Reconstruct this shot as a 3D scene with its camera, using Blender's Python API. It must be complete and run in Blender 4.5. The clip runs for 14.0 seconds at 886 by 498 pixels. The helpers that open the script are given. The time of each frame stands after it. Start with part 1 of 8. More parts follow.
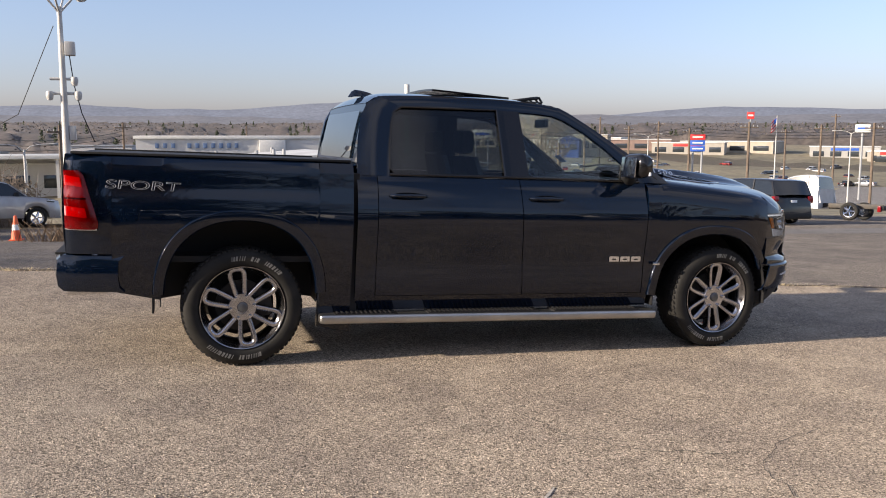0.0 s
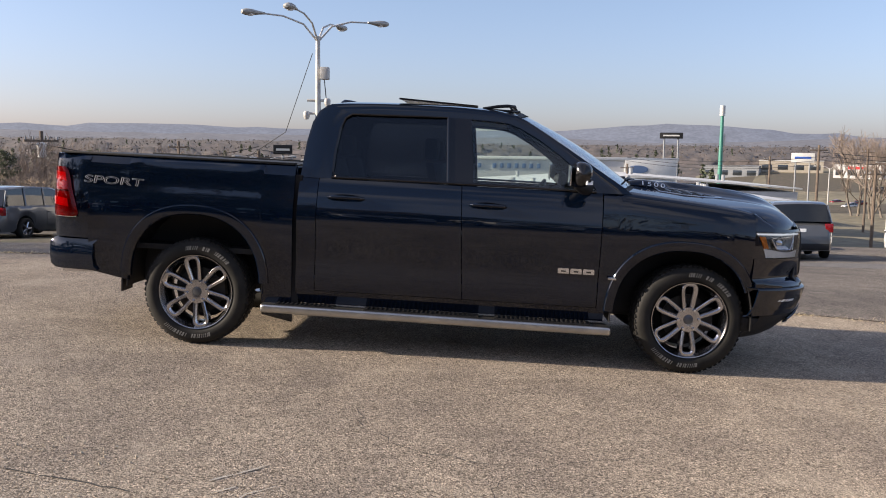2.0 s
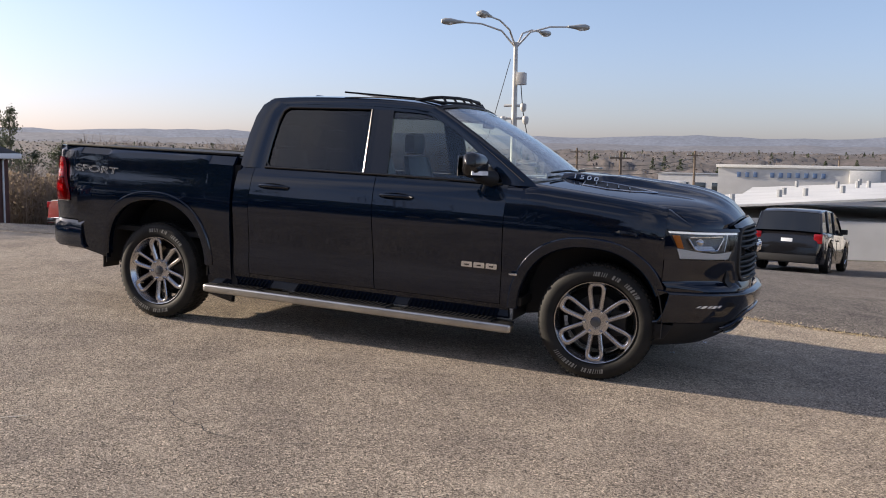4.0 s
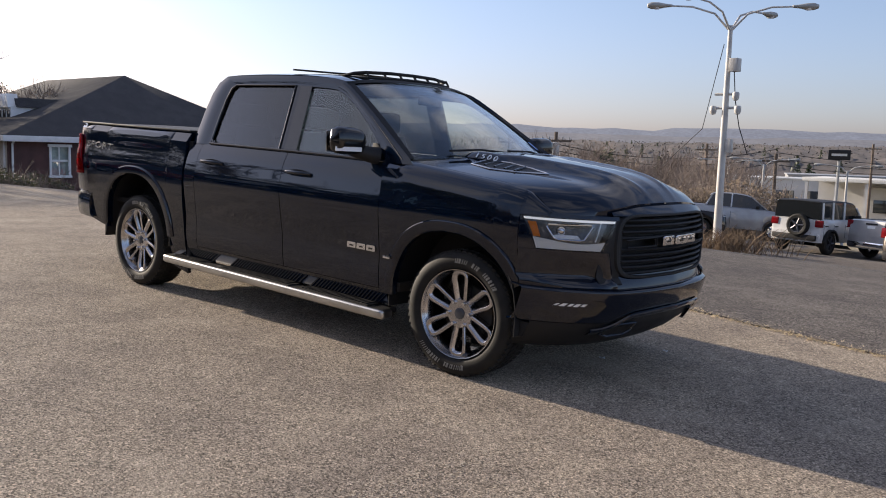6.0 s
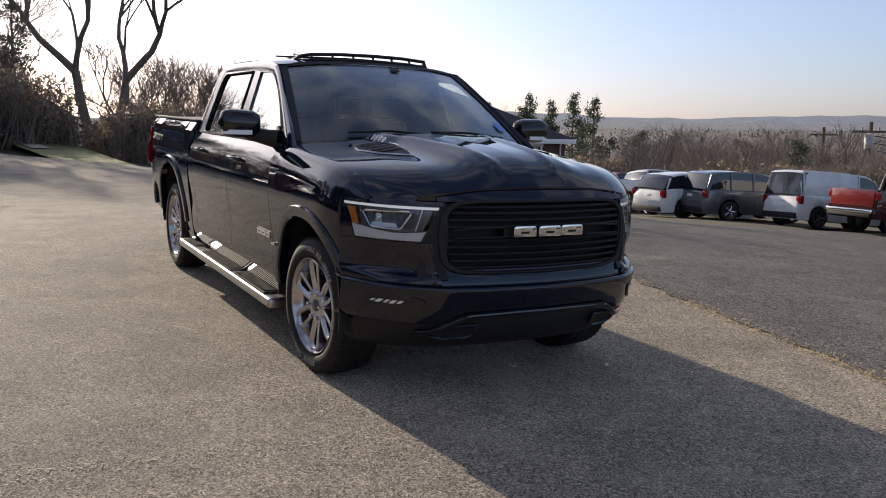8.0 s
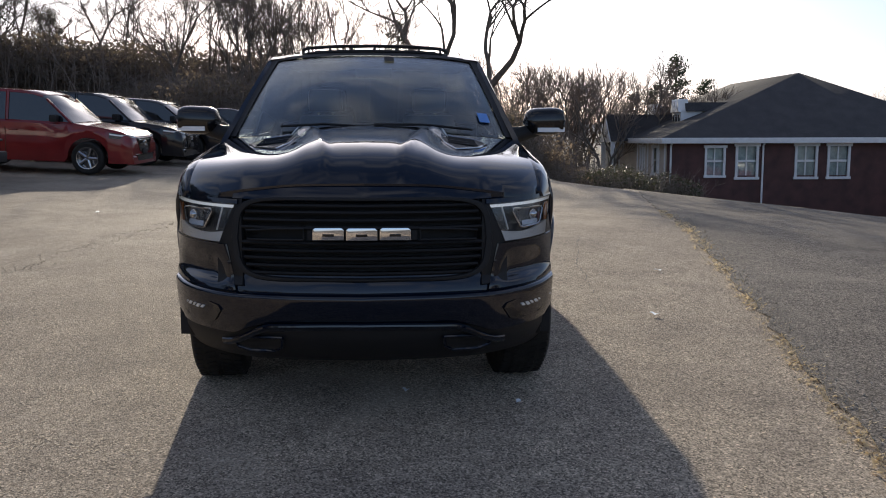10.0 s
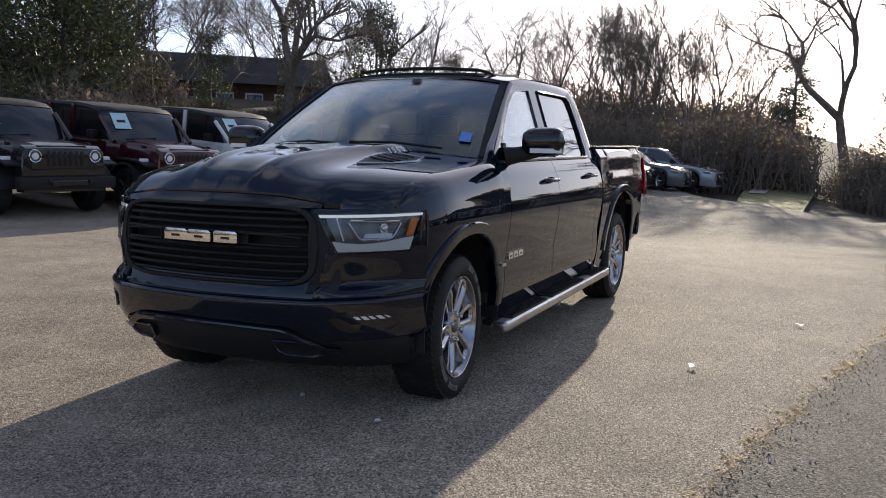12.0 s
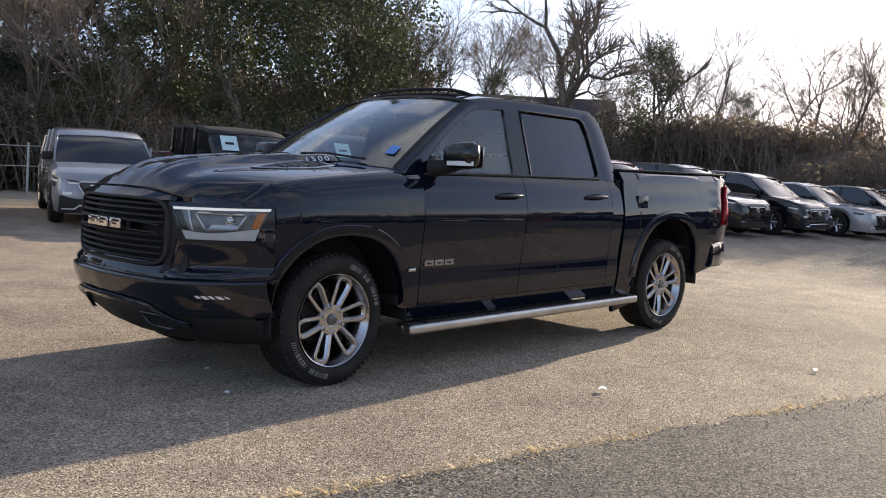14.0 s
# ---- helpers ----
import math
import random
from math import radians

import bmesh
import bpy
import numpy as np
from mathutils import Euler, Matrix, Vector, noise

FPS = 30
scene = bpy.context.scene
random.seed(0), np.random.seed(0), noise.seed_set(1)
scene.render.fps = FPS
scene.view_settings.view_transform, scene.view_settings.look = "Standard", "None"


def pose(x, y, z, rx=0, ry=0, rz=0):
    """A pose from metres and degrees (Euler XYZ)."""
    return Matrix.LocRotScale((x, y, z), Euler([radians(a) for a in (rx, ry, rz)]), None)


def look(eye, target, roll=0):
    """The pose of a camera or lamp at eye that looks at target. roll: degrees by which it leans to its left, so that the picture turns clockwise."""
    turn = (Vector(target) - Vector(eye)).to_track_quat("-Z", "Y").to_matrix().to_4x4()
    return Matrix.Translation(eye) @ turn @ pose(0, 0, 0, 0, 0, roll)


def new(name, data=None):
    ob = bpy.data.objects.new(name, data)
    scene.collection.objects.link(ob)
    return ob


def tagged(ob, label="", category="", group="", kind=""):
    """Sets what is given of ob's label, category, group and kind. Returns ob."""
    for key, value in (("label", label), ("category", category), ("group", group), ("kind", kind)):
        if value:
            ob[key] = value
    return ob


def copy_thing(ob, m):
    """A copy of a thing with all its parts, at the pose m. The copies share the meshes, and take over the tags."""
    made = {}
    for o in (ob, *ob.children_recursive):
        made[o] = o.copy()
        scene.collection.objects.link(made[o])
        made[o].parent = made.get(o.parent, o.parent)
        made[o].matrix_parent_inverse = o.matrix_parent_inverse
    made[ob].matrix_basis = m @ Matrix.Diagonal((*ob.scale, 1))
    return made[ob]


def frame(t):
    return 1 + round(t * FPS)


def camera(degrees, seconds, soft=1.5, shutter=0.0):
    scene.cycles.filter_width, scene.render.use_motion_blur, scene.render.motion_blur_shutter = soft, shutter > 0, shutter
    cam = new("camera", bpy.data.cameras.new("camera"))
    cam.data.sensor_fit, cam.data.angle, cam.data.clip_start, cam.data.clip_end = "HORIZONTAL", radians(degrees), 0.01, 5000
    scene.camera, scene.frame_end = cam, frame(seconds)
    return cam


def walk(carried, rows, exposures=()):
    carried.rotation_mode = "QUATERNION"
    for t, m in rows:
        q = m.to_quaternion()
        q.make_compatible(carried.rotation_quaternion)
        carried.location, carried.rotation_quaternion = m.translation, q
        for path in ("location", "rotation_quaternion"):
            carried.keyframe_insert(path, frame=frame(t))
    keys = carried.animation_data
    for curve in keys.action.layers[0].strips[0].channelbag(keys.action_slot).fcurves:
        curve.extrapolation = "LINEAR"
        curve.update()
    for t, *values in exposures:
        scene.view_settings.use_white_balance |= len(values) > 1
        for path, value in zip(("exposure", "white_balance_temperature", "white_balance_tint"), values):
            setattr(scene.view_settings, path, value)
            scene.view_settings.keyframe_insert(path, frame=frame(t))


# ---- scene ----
cam = camera(54.1, 14.0, 1.0)
# The lot slopes: x runs along the parked pickup to its nose, y to its left side; SLOPE lays that plane into the upright world.
SLOPE = Vector((-0.041, -0.006, 0.999)).rotation_difference(Vector((0, 0, 1))).to_matrix().to_4x4()
PATH = [
    (0, (-2.283, -6.813, 1.48), (-1.689, -4.916, 1.254), 2.2),
    (0.5, (-1.647, -7.074, 1.501), (-1.232, -5.131, 1.275), 2.5),
    (1, (-1.007, -7.193, 1.492), (-0.768, -5.22, 1.27), 2.7),
    (1.5, (-0.32, -7.31, 1.496), (-0.258, -5.322, 1.282), 2.9),
    (2, (0.346, -7.312, 1.486), (0.242, -5.326, 1.277), 3.1),
    (2.5, (1.025, -7.295, 1.489), (0.762, -5.324, 1.277), 3.1),
    (3, (1.7, -7.209, 1.486), (1.279, -5.265, 1.275), 3.1),
    (5.5, (4.64, -5.583, 1.542), (3.507, -3.956, 1.277), 3.6),
    (6, (5.14, -5.099, 1.538), (3.875, -3.575, 1.263), 3.7),
    (6.5, (5.567, -4.562, 1.528), (4.176, -3.153, 1.246), 3.7),
    (7, (5.973, -4.0, 1.551), (4.461, -2.724, 1.259), 3.5),
    (9.5, (6.766, -0.531, 1.534), (4.825, -0.185, 1.198), 0.3),
    (10, (6.71, 0.17, 1.527), (4.74, 0.27, 1.198), 0.3),
    (10.5, (6.621, 0.835, 1.509), (4.65, 0.695, 1.203), 0.5),
    (11, (6.506, 1.519, 1.521), (4.569, 1.116, 1.227), 0.8),
    (11.5, (6.373, 2.17, 1.486), (4.493, 1.548, 1.208), 0.9),
    (12, (6.155, 2.816, 1.425), (4.349, 1.994, 1.175), 0.8),
    (12.5, (5.944, 3.449, 1.381), (4.225, 2.452, 1.159), 0.8),
    (13, (5.681, 4.017, 1.358), (4.054, 2.872, 1.156), 1.2),
    (13.5, (5.373, 4.562, 1.313), (3.851, 3.277, 1.133), 1.7),
    (14, (4.979, 5.056, 1.303), (3.582, 3.636, 1.128), 2.1),
]
walk(cam, [(t, SLOPE @ look(eye, target, roll)) for t, eye, target, roll in PATH],
     [(0.0, 0.88, 6600, 12), (5.5, 0.78, 6550, 12), (7.0, 0.66, 6550, 11), (9.5, 0.42, 6450, 8), (11.5, 0.55, 6400, 8), (12.5, 0.76, 6500, 8), (14.0, 1.10, 6900, 9)])
# ---- light ----
SUN_AZ, SUN_EL = radians(186), radians(19)
world = bpy.data.worlds.new("world")
scene.world = world
world.use_nodes = True
sky = world.node_tree.nodes.new("ShaderNodeTexSky")
sky.sky_type, sky.sun_disc = "NISHITA", False
sky.sun_elevation, sky.sun_rotation = SUN_EL, radians(90) - SUN_AZ
sky.air_density, sky.dust_density, sky.ozone_density = 1.0, 1.3, 3.3
tone = world.node_tree.nodes.new("ShaderNodeHueSaturation")
tone.inputs["Saturation"].default_value = 0.86
cast = world.node_tree.nodes.new("ShaderNodeMix")
cast.data_type, cast.blend_type = "RGBA", "MULTIPLY"
cast.inputs["Factor"].default_value, cast.inputs["B"].default_value = 1.0, (1.0, 0.965, 1.055, 1)
world.node_tree.links.new(sky.outputs[0], tone.inputs["Color"])
world.node_tree.links.new(tone.outputs[0], cast.inputs["A"])
# high thin cloud over the upper sky
coord, split, height, wisps, cover, veil, clouds = (world.node_tree.nodes.new("ShaderNode" + k) for k in ("TexCoord", "SeparateXYZ", "MapRange", "TexNoise", "MapRange", "Math", "Mix"))
wisps.inputs["Scale"].default_value, wisps.inputs["Detail"].default_value, wisps.inputs["Distortion"].default_value = 2.6, 7, 0.9
height.inputs["From Min"].default_value, height.inputs["From Max"].default_value = 0.22, 0.50
cover.inputs["From Min"].default_value, cover.inputs["From Max"].default_value, cover.inputs["To Max"].default_value = 0.44, 0.70, 0.75
veil.operation = "MULTIPLY"
clouds.data_type = "RGBA"
clouds.inputs["B"].default_value = (5.2, 5.1, 5.4, 1)
for a, b in ((coord.outputs["Generated"], split.inputs[0]), (coord.outputs["Generated"], wisps.inputs["Vector"]), (split.outputs["Z"], height.inputs["Value"]), (wisps.outputs["Fac"], cover.inputs["Value"]),
             (height.outputs["Result"], veil.inputs[0]), (cover.outputs["Result"], veil.inputs[1]), (veil.outputs[0], clouds.inputs["Factor"]), (cast.outputs["Result"], clouds.inputs["A"])):
    world.node_tree.links.new(a, b)
low, haze = (world.node_tree.nodes.new("ShaderNode" + k) for k in ("MapRange", "Mix"))
low.inputs["From Max"].default_value, low.inputs["To Min"].default_value, low.inputs["To Max"].default_value = 0.17, 1.0, 0.0
haze.data_type, haze.blend_type, haze.inputs["B"].default_value = "RGBA", "MULTIPLY", (1.02, 0.965, 1.08, 1)
for a, b in ((split.outputs["Z"], low.inputs["Value"]), (low.outputs["Result"], haze.inputs["Factor"]), (clouds.outputs["Result"], haze.inputs["A"]), (haze.outputs["Result"], world.node_tree.nodes["Background"].inputs[0])):
    world.node_tree.links.new(a, b)
world.node_tree.nodes["Background"].inputs[1].default_value = 0.106
sun = new("sun", bpy.data.lights.new("sun", "SUN"))
sun.data.energy, sun.data.angle, sun.data.color = 4.9, radians(0.6), (1, 0.87, 0.70)
to_sun = Vector((math.cos(SUN_AZ) * math.cos(SUN_EL), math.sin(SUN_AZ) * math.cos(SUN_EL), math.sin(SUN_EL)))
sun.matrix_world = look((0, 0, 60), Vector((0, 0, 60)) - to_sun)
# ---- materials ----
def material(name, color, rough=0.6, metal=0.0, color2=None, scale=4.0, fine=0.0, bump=0.0, bump_scale=60.0, coat=0.0, per_object=0.0, spec=0.5):
    """A surface with a broad blotch (color to color2 at scale per metre), fine grain in colour, and relief."""
    m = bpy.data.materials.new(name)
    m.use_nodes = True
    nt = m.node_tree
    b = nt.nodes["Principled BSDF"]
    b.inputs["Base Color"].default_value = (*color, 1)
    b.inputs["Roughness"].default_value, b.inputs["Metallic"].default_value = rough, metal
    b.inputs["Specular IOR Level"].default_value = spec
    if coat:
        b.inputs["Coat Weight"].default_value, b.inputs["Coat Roughness"].default_value = coat, 0.03
    tc = nt.nodes.new("ShaderNodeTexCoord")
    if color2 or fine or per_object:
        n1 = nt.nodes.new("ShaderNodeTexNoise")
        n1.inputs["Scale"].default_value, n1.inputs["Detail"].default_value = scale, 6
        nt.links.new(tc.outputs["Object"], n1.inputs["Vector"])
        mix = nt.nodes.new("ShaderNodeMix")
        mix.data_type = "RGBA"
        mix.inputs["A"].default_value, mix.inputs["B"].default_value = (*color, 1), (*(color2 or color), 1)
        ramp = nt.nodes.new("ShaderNodeMapRange")
        ramp.inputs["From Min"].default_value, ramp.inputs["From Max"].default_value = 0.35, 0.65
        nt.links.new(n1.outputs["Fac"], ramp.inputs["Value"])
        nt.links.new(ramp.outputs["Result"], mix.inputs["Factor"])
        out = mix.outputs["Result"]
        if fine:
            n2 = nt.nodes.new("ShaderNodeTexNoise")
            n2.inputs["Scale"].default_value, n2.inputs["Detail"].default_value = bump_scale, 3
            nt.links.new(tc.outputs["Object"], n2.inputs["Vector"])
            hsv = nt.nodes.new("ShaderNodeHueSaturation")
            mr = nt.nodes.new("ShaderNodeMapRange")
            mr.inputs["From Min"].default_value, mr.inputs["From Max"].default_value = 0.3, 0.7
            mr.inputs["To Min"].default_value, mr.inputs["To Max"].default_value = 1 - fine, 1 + fine
            nt.links.new(n2.outputs["Fac"], mr.inputs["Value"])
            nt.links.new(mr.outputs["Result"], hsv.inputs["Value"])
            nt.links.new(out, hsv.inputs["Color"])
            out = hsv.outputs["Color"]
        if per_object:
            oi, hs = nt.nodes.new("ShaderNodeObjectInfo"), nt.nodes.new("ShaderNodeHueSaturation")
            mr = nt.nodes.new("ShaderNodeMapRange")
            mr.inputs["To Min"].default_value, mr.inputs["To Max"].default_value = 1 - per_object, 1 + per_object
            nt.links.new(oi.outputs["Random"], mr.inputs["Value"])
            nt.links.new(mr.outputs["Result"], hs.inputs["Value"])
            nt.links.new(out, hs.inputs["Color"])
            out = hs.outputs["Color"]
        nt.links.new(out, b.inputs["Base Color"])
    if bump:
        n3 = nt.nodes.new("ShaderNodeTexNoise")
        n3.inputs["Scale"].default_value, n3.inputs["Detail"].default_value = bump_scale, 4
        nt.links.new(tc.outputs["Object"], n3.inputs["Vector"])
        bp = nt.nodes.new("ShaderNodeBump")
        bp.inputs["Strength"].default_value, bp.inputs["Distance"].default_value = 0.6, bump
        nt.links.new(n3.outputs["Fac"], bp.inputs["Height"])
        nt.links.new(bp.outputs["Normal"], b.inputs["Normal"])
    return m


def glass(name, tint, rough=0.0, gloss=1.0):
    """A thin pane: tinted see-through with a Fresnel reflection."""
    m = bpy.data.materials.new(name)
    m.use_nodes = True
    nt = m.node_tree
    nt.nodes.remove(nt.nodes["Principled BSDF"])
    tr, gl, mx, lw, pw, ma = (nt.nodes.new("ShaderNode" + k) for k in ("BsdfTransparent", "BsdfGlossy", "MixShader", "LayerWeight", "Math", "Math"))
    tr.inputs[0].default_value = (*tint, 1)
    gl.inputs["Color"].default_value, gl.inputs["Roughness"].default_value = (gloss, gloss, gloss, 1), rough
    lw.inputs["Blend"].default_value = 0.5
    pw.operation, pw.inputs[1].default_value = "POWER", 3.4
    ma.operation, ma.inputs[1].default_value, ma.inputs[2].default_value = "MULTIPLY_ADD", 0.85, 0.04
    nt.links.new(lw.outputs["Facing"], pw.inputs[0])
    nt.links.new(pw.outputs[0], ma.inputs[0])
    nt.links.new(ma.outputs[0], mx.inputs[0])
    nt.links.new(tr.outputs[0], mx.inputs[1])
    nt.links.new(gl.outputs[0], mx.inputs[2])
    nt.links.new(mx.outputs[0], nt.nodes["Material Output"].inputs[0])
    return m


PAINT = material("black_paint", (0.0013, 0.0044, 0.0124), 0.5, 0.0, (0.0015, 0.0050, 0.0138), 1.5, coat=1.0, spec=0.0)
PAINT.node_tree.nodes["Principled BSDF"].inputs["Coat IOR"].default_value = 1.58
TRIM = material("black_trim", (0.012, 0.012, 0.013), 0.6, bump=0.0006, bump_scale=500, spec=0.35)
GLOSSBLACK = material("gloss_black", (0.006, 0.006, 0.007), 0.12, spec=0.6)
RUBBER = material("tyre_rubber", (0.010, 0.0098, 0.0095), 0.7, color2=(0.020, 0.019, 0.017), scale=9, bump=0.001, bump_scale=220, spec=0.3)
ALLOY = material("polished_alloy", (0.46, 0.455, 0.46), 0.20, 1.0, (0.36, 0.355, 0.36), 6)
SPOKE = material("machined_grey_alloy", (0.56, 0.55, 0.56), 0.22, 1.0, (0.42, 0.415, 0.425), 9)
DARKALLOY = material("grey_alloy", (0.13, 0.13, 0.14), 0.35, 0.8, (0.09, 0.09, 0.1), 8)
CHROME = material("chrome", (0.72, 0.72, 0.73), 0.08, 1.0)
BRUSHED = material("brushed_aluminium", (0.55, 0.54, 0.52), 0.32, 1.0, (0.42, 0.41, 0.4), 5, bump=0.0003, bump_scale=300)
STEEL = material("dark_steel", (0.03, 0.03, 0.03), 0.6, 0.3, (0.06, 0.05, 0.04), 6)
CABIN = material("cabin_black", (0.016, 0.016, 0.018), 0.75, color2=(0.025, 0.024, 0.024), scale=8, bump=0.0006, bump_scale=300)
SEAT = material("seat_leather", (0.02, 0.019, 0.019), 0.5, color2=(0.03, 0.028, 0.027), scale=6, bump=0.0008, bump_scale=150)
CLEAR = glass("clear_glass", (0.93, 0.97, 0.95))
PRIVACY = glass("privacy_glass", (0.36, 0.38, 0.40))
LENS = glass("lamp_lens", (0.95, 0.96, 0.97), gloss=0.45)
REDGLASS = glass("red_lamp_cover", (0.85, 0.12, 0.14), gloss=0.7)
DECAL = material("decal_outline", (0.20, 0.21, 0.23), 0.5)
TYREMARK = material("sidewall_letters", (0.23, 0.225, 0.21), 0.8, color2=(0.13, 0.127, 0.12), scale=60)
RED = material("tail_red", (0.26, 0.010, 0.014), 0.08, color2=(0.16, 0.006, 0.009), scale=25, spec=0.5)
REDLIT = material("tail_pale", (0.70, 0.42, 0.42), 0.15, spec=0.6)
AMBER = material("amber_lens", (0.55, 0.16, 0.02), 0.15, spec=0.6)
LAMPWHITE = material("lamp_white", (0.82, 0.84, 0.86), 0.2, spec=0.6)
def lit(name, c, strength):
    m = material(name, c, 0.25, spec=0.5)
    b = m.node_tree.nodes["Principled BSDF"]
    b.inputs["Emission Color"].default_value, b.inputs["Emission Strength"].default_value = (1.0, 0.98, 0.94, 1), strength
    return m


# upper bar is lit; the lower strip's reflection is put in as a faint glow
LITBAR, LOWSHEEN = lit("lit_light_bar", (0.8, 0.82, 0.84), 0.22), lit("lower_bar_sheen", (0.46, 0.48, 0.50), 0.02)
SILVERBAR = material("lamp_silver", (0.74, 0.76, 0.78), 0.3, 0.35, spec=0.5)
LAMPDARK = material("lamp_bowl", (0.15, 0.155, 0.165), 0.25, 0.6, (0.08, 0.085, 0.095), 20)
STICKER = material("sticker_white", (0.72, 0.75, 0.78), 0.6)
BLUE = material("sticker_blue", (0.12, 0.28, 0.65), 0.6)

# ---- small builders ----
def part(name, bm, mat, parent=None, label="", angle=38.0, keep=False):
    """Links a bmesh as one mesh object under a thing or part."""
    if not keep:
        bmesh.ops.recalc_face_normals(bm, faces=bm.faces)
    me = bpy.data.meshes.new(name)
    bm.to_mesh(me)
    bm.free()
    me.materials.append(mat)
    me.shade_smooth()
    me.set_sharp_from_angle(angle=radians(angle))
    ob = new(name, me)
    if parent is not None:
        ob.parent = parent
    if label:
        ob["label"] = label
    return ob


def empty(name, m=None, parent=None):
    ob = new(name)
    ob.empty_display_size = 0.2
    if m is not None:
        ob.matrix_basis = m
    if parent is not None:
        ob.parent = parent
    return ob


def curve(xs, ys):
    """A smooth monotone curve through points, as a function."""
    xs, ys = np.array(xs, float), np.array(ys, float)
    h, d = np.diff(xs), np.diff(ys) / np.diff(xs)
    m = np.zeros(len(xs))
    m[0], m[-1] = d[0], d[-1]
    for i in range(1, len(xs) - 1):
        m[i] = 0 if d[i - 1] * d[i] <= 0 else 2 * d[i - 1] * d[i] / (d[i - 1] + d[i])

    def f(x):
        x = min(max(x, xs[0]), xs[-1])
        i = min(int(np.searchsorted(xs, x, "right")) - 1, len(h) - 1)
        t = (x - xs[i]) / h[i]
        return float((2 * t**3 - 3 * t**2 + 1) * ys[i] + (t**3 - 2 * t**2 + t) * h[i] * m[i] + (3 * t**2 - 2 * t**3) * ys[i + 1] + (t**3 - t**2) * h[i] * m[i + 1])
    return f


def grid_bm(rows, closed=False, bm=None):
    """A sheet through rows of points; closed joins each row's ends."""
    bm = bm or bmesh.new()
    vs = [[bm.verts.new(p) for p in row] for row in rows]
    n = len(rows[0])
    for a, b in zip(vs, vs[1:]):
        for j in range(n if closed else n - 1):
            k = (j + 1) % n
            bm.faces.new((a[j], a[k], b[k], b[j]))
    return bm


def sheet(rows, thick=0.02):
    """A sheet with thickness."""
    bm = grid_bm(rows)
    bmesh.ops.recalc_face_normals(bm, faces=bm.faces)
    if thick:
        bmesh.ops.solidify(bm, geom=bm.faces[:], thickness=thick)
    return bm


def lin(a, b, n):
    return [a + (b - a) * i / (n - 1) for i in range(n)]


def boxes(items, bevel=0.0, bm=None):
    """Joined boxes from (low, high) corners, edges rounded."""
    bm = bm or bmesh.new()
    for a, b in items:
        g = bmesh.ops.create_cube(bm, size=1, matrix=Matrix.LocRotScale([(p + q) / 2 for p, q in zip(a, b)], None, [abs(q - p) for p, q in zip(a, b)]))
        if bevel:
            es = list({e for v in g["verts"] for e in v.link_edges})
            bmesh.ops.bevel(bm, geom=es, offset=bevel, segments=2, affect="EDGES", profile=0.6)
    return bm


def tube(points, radii, sides=8, bm=None, cap=True):
    """A tapered tube along points."""
    bm = bm or bmesh.new()
    pts = [Vector(p) for p in points]
    if not isinstance(radii, (list, tuple)):
        radii = [radii] * len(pts)
    rings, ref = [], None
    for i, p in enumerate(pts):
        d = (pts[min(i + 1, len(pts) - 1)] - pts[max(i - 1, 0)]).normalized()
        if ref is None:
            ref = Vector((0, 0, 1)) if abs(d.z) < 0.9 else Vector((1, 0, 0))
        u = d.cross(ref).normalized()
        v = u.cross(d).normalized()
        ref = v
        rings.append([bm.verts.new(p + radii[i] * (math.cos(a) * u + math.sin(a) * v)) for a in [2 * math.pi * k / sides for k in range(sides)]])
    for a, b in zip(rings, rings[1:]):
        for j in range(sides):
            k = (j + 1) % sides
            bm.faces.new((a[j], a[k], b[k], b[j]))
    if cap and sides > 2:
        bm.faces.new(rings[0])
        bm.faces.new(list(reversed(rings[-1])))
    return bm


def revolve(profile, n=32, bm=None, axis="y"):
    """Turns a profile of (radius, along) round the y or z axis."""
    rows = []
    for i in range(n):
        a = 2 * math.pi * i / n
        rows.append([(r * math.cos(a), h, r * math.sin(a)) if axis == "y" else (r * math.cos(a), r * math.sin(a), h) for r, h in profile])
    rows.append(rows[0])
    bm = grid_bm(rows, bm=bm)
    bmesh.ops.remove_doubles(bm, verts=bm.verts, dist=1e-5)
    return bm


def prism(outline, d0, d1, axis="y", bm=None, bevel=0.0):
    """A plate: a flat outline of (a, b) drawn out along an axis between d0 and d1."""
    bm = bm or bmesh.new()
    put = {"y": lambda a, b, d: (a, d, b), "x": lambda a, b, d: (d, a, b), "z": lambda a, b, d: (a, b, d)}[axis]
    lo = [bm.verts.new(put(a, b, d0)) for a, b in outline]
    hi = [bm.verts.new(put(a, b, d1)) for a, b in outline]
    fs = [bm.faces.new(lo), bm.faces.new(list(reversed(hi)))]
    n = len(outline)
    for i in range(n):
        fs.append(bm.faces.new((lo[i], hi[i], hi[(i + 1) % n], lo[(i + 1) % n])))
    if bevel:
        bmesh.ops.recalc_face_normals(bm, faces=fs)
        bmesh.ops.bevel(bm, geom=list({e for f in fs for e in f.edges}), offset=bevel, segments=2, affect="EDGES", profile=0.6)
    return bm
# ---- ground ----
def smooth(a, b, x):
    t = min(max((x - a) / (b - a), 0), 1)
    return t * t * (3 - 2 * t)


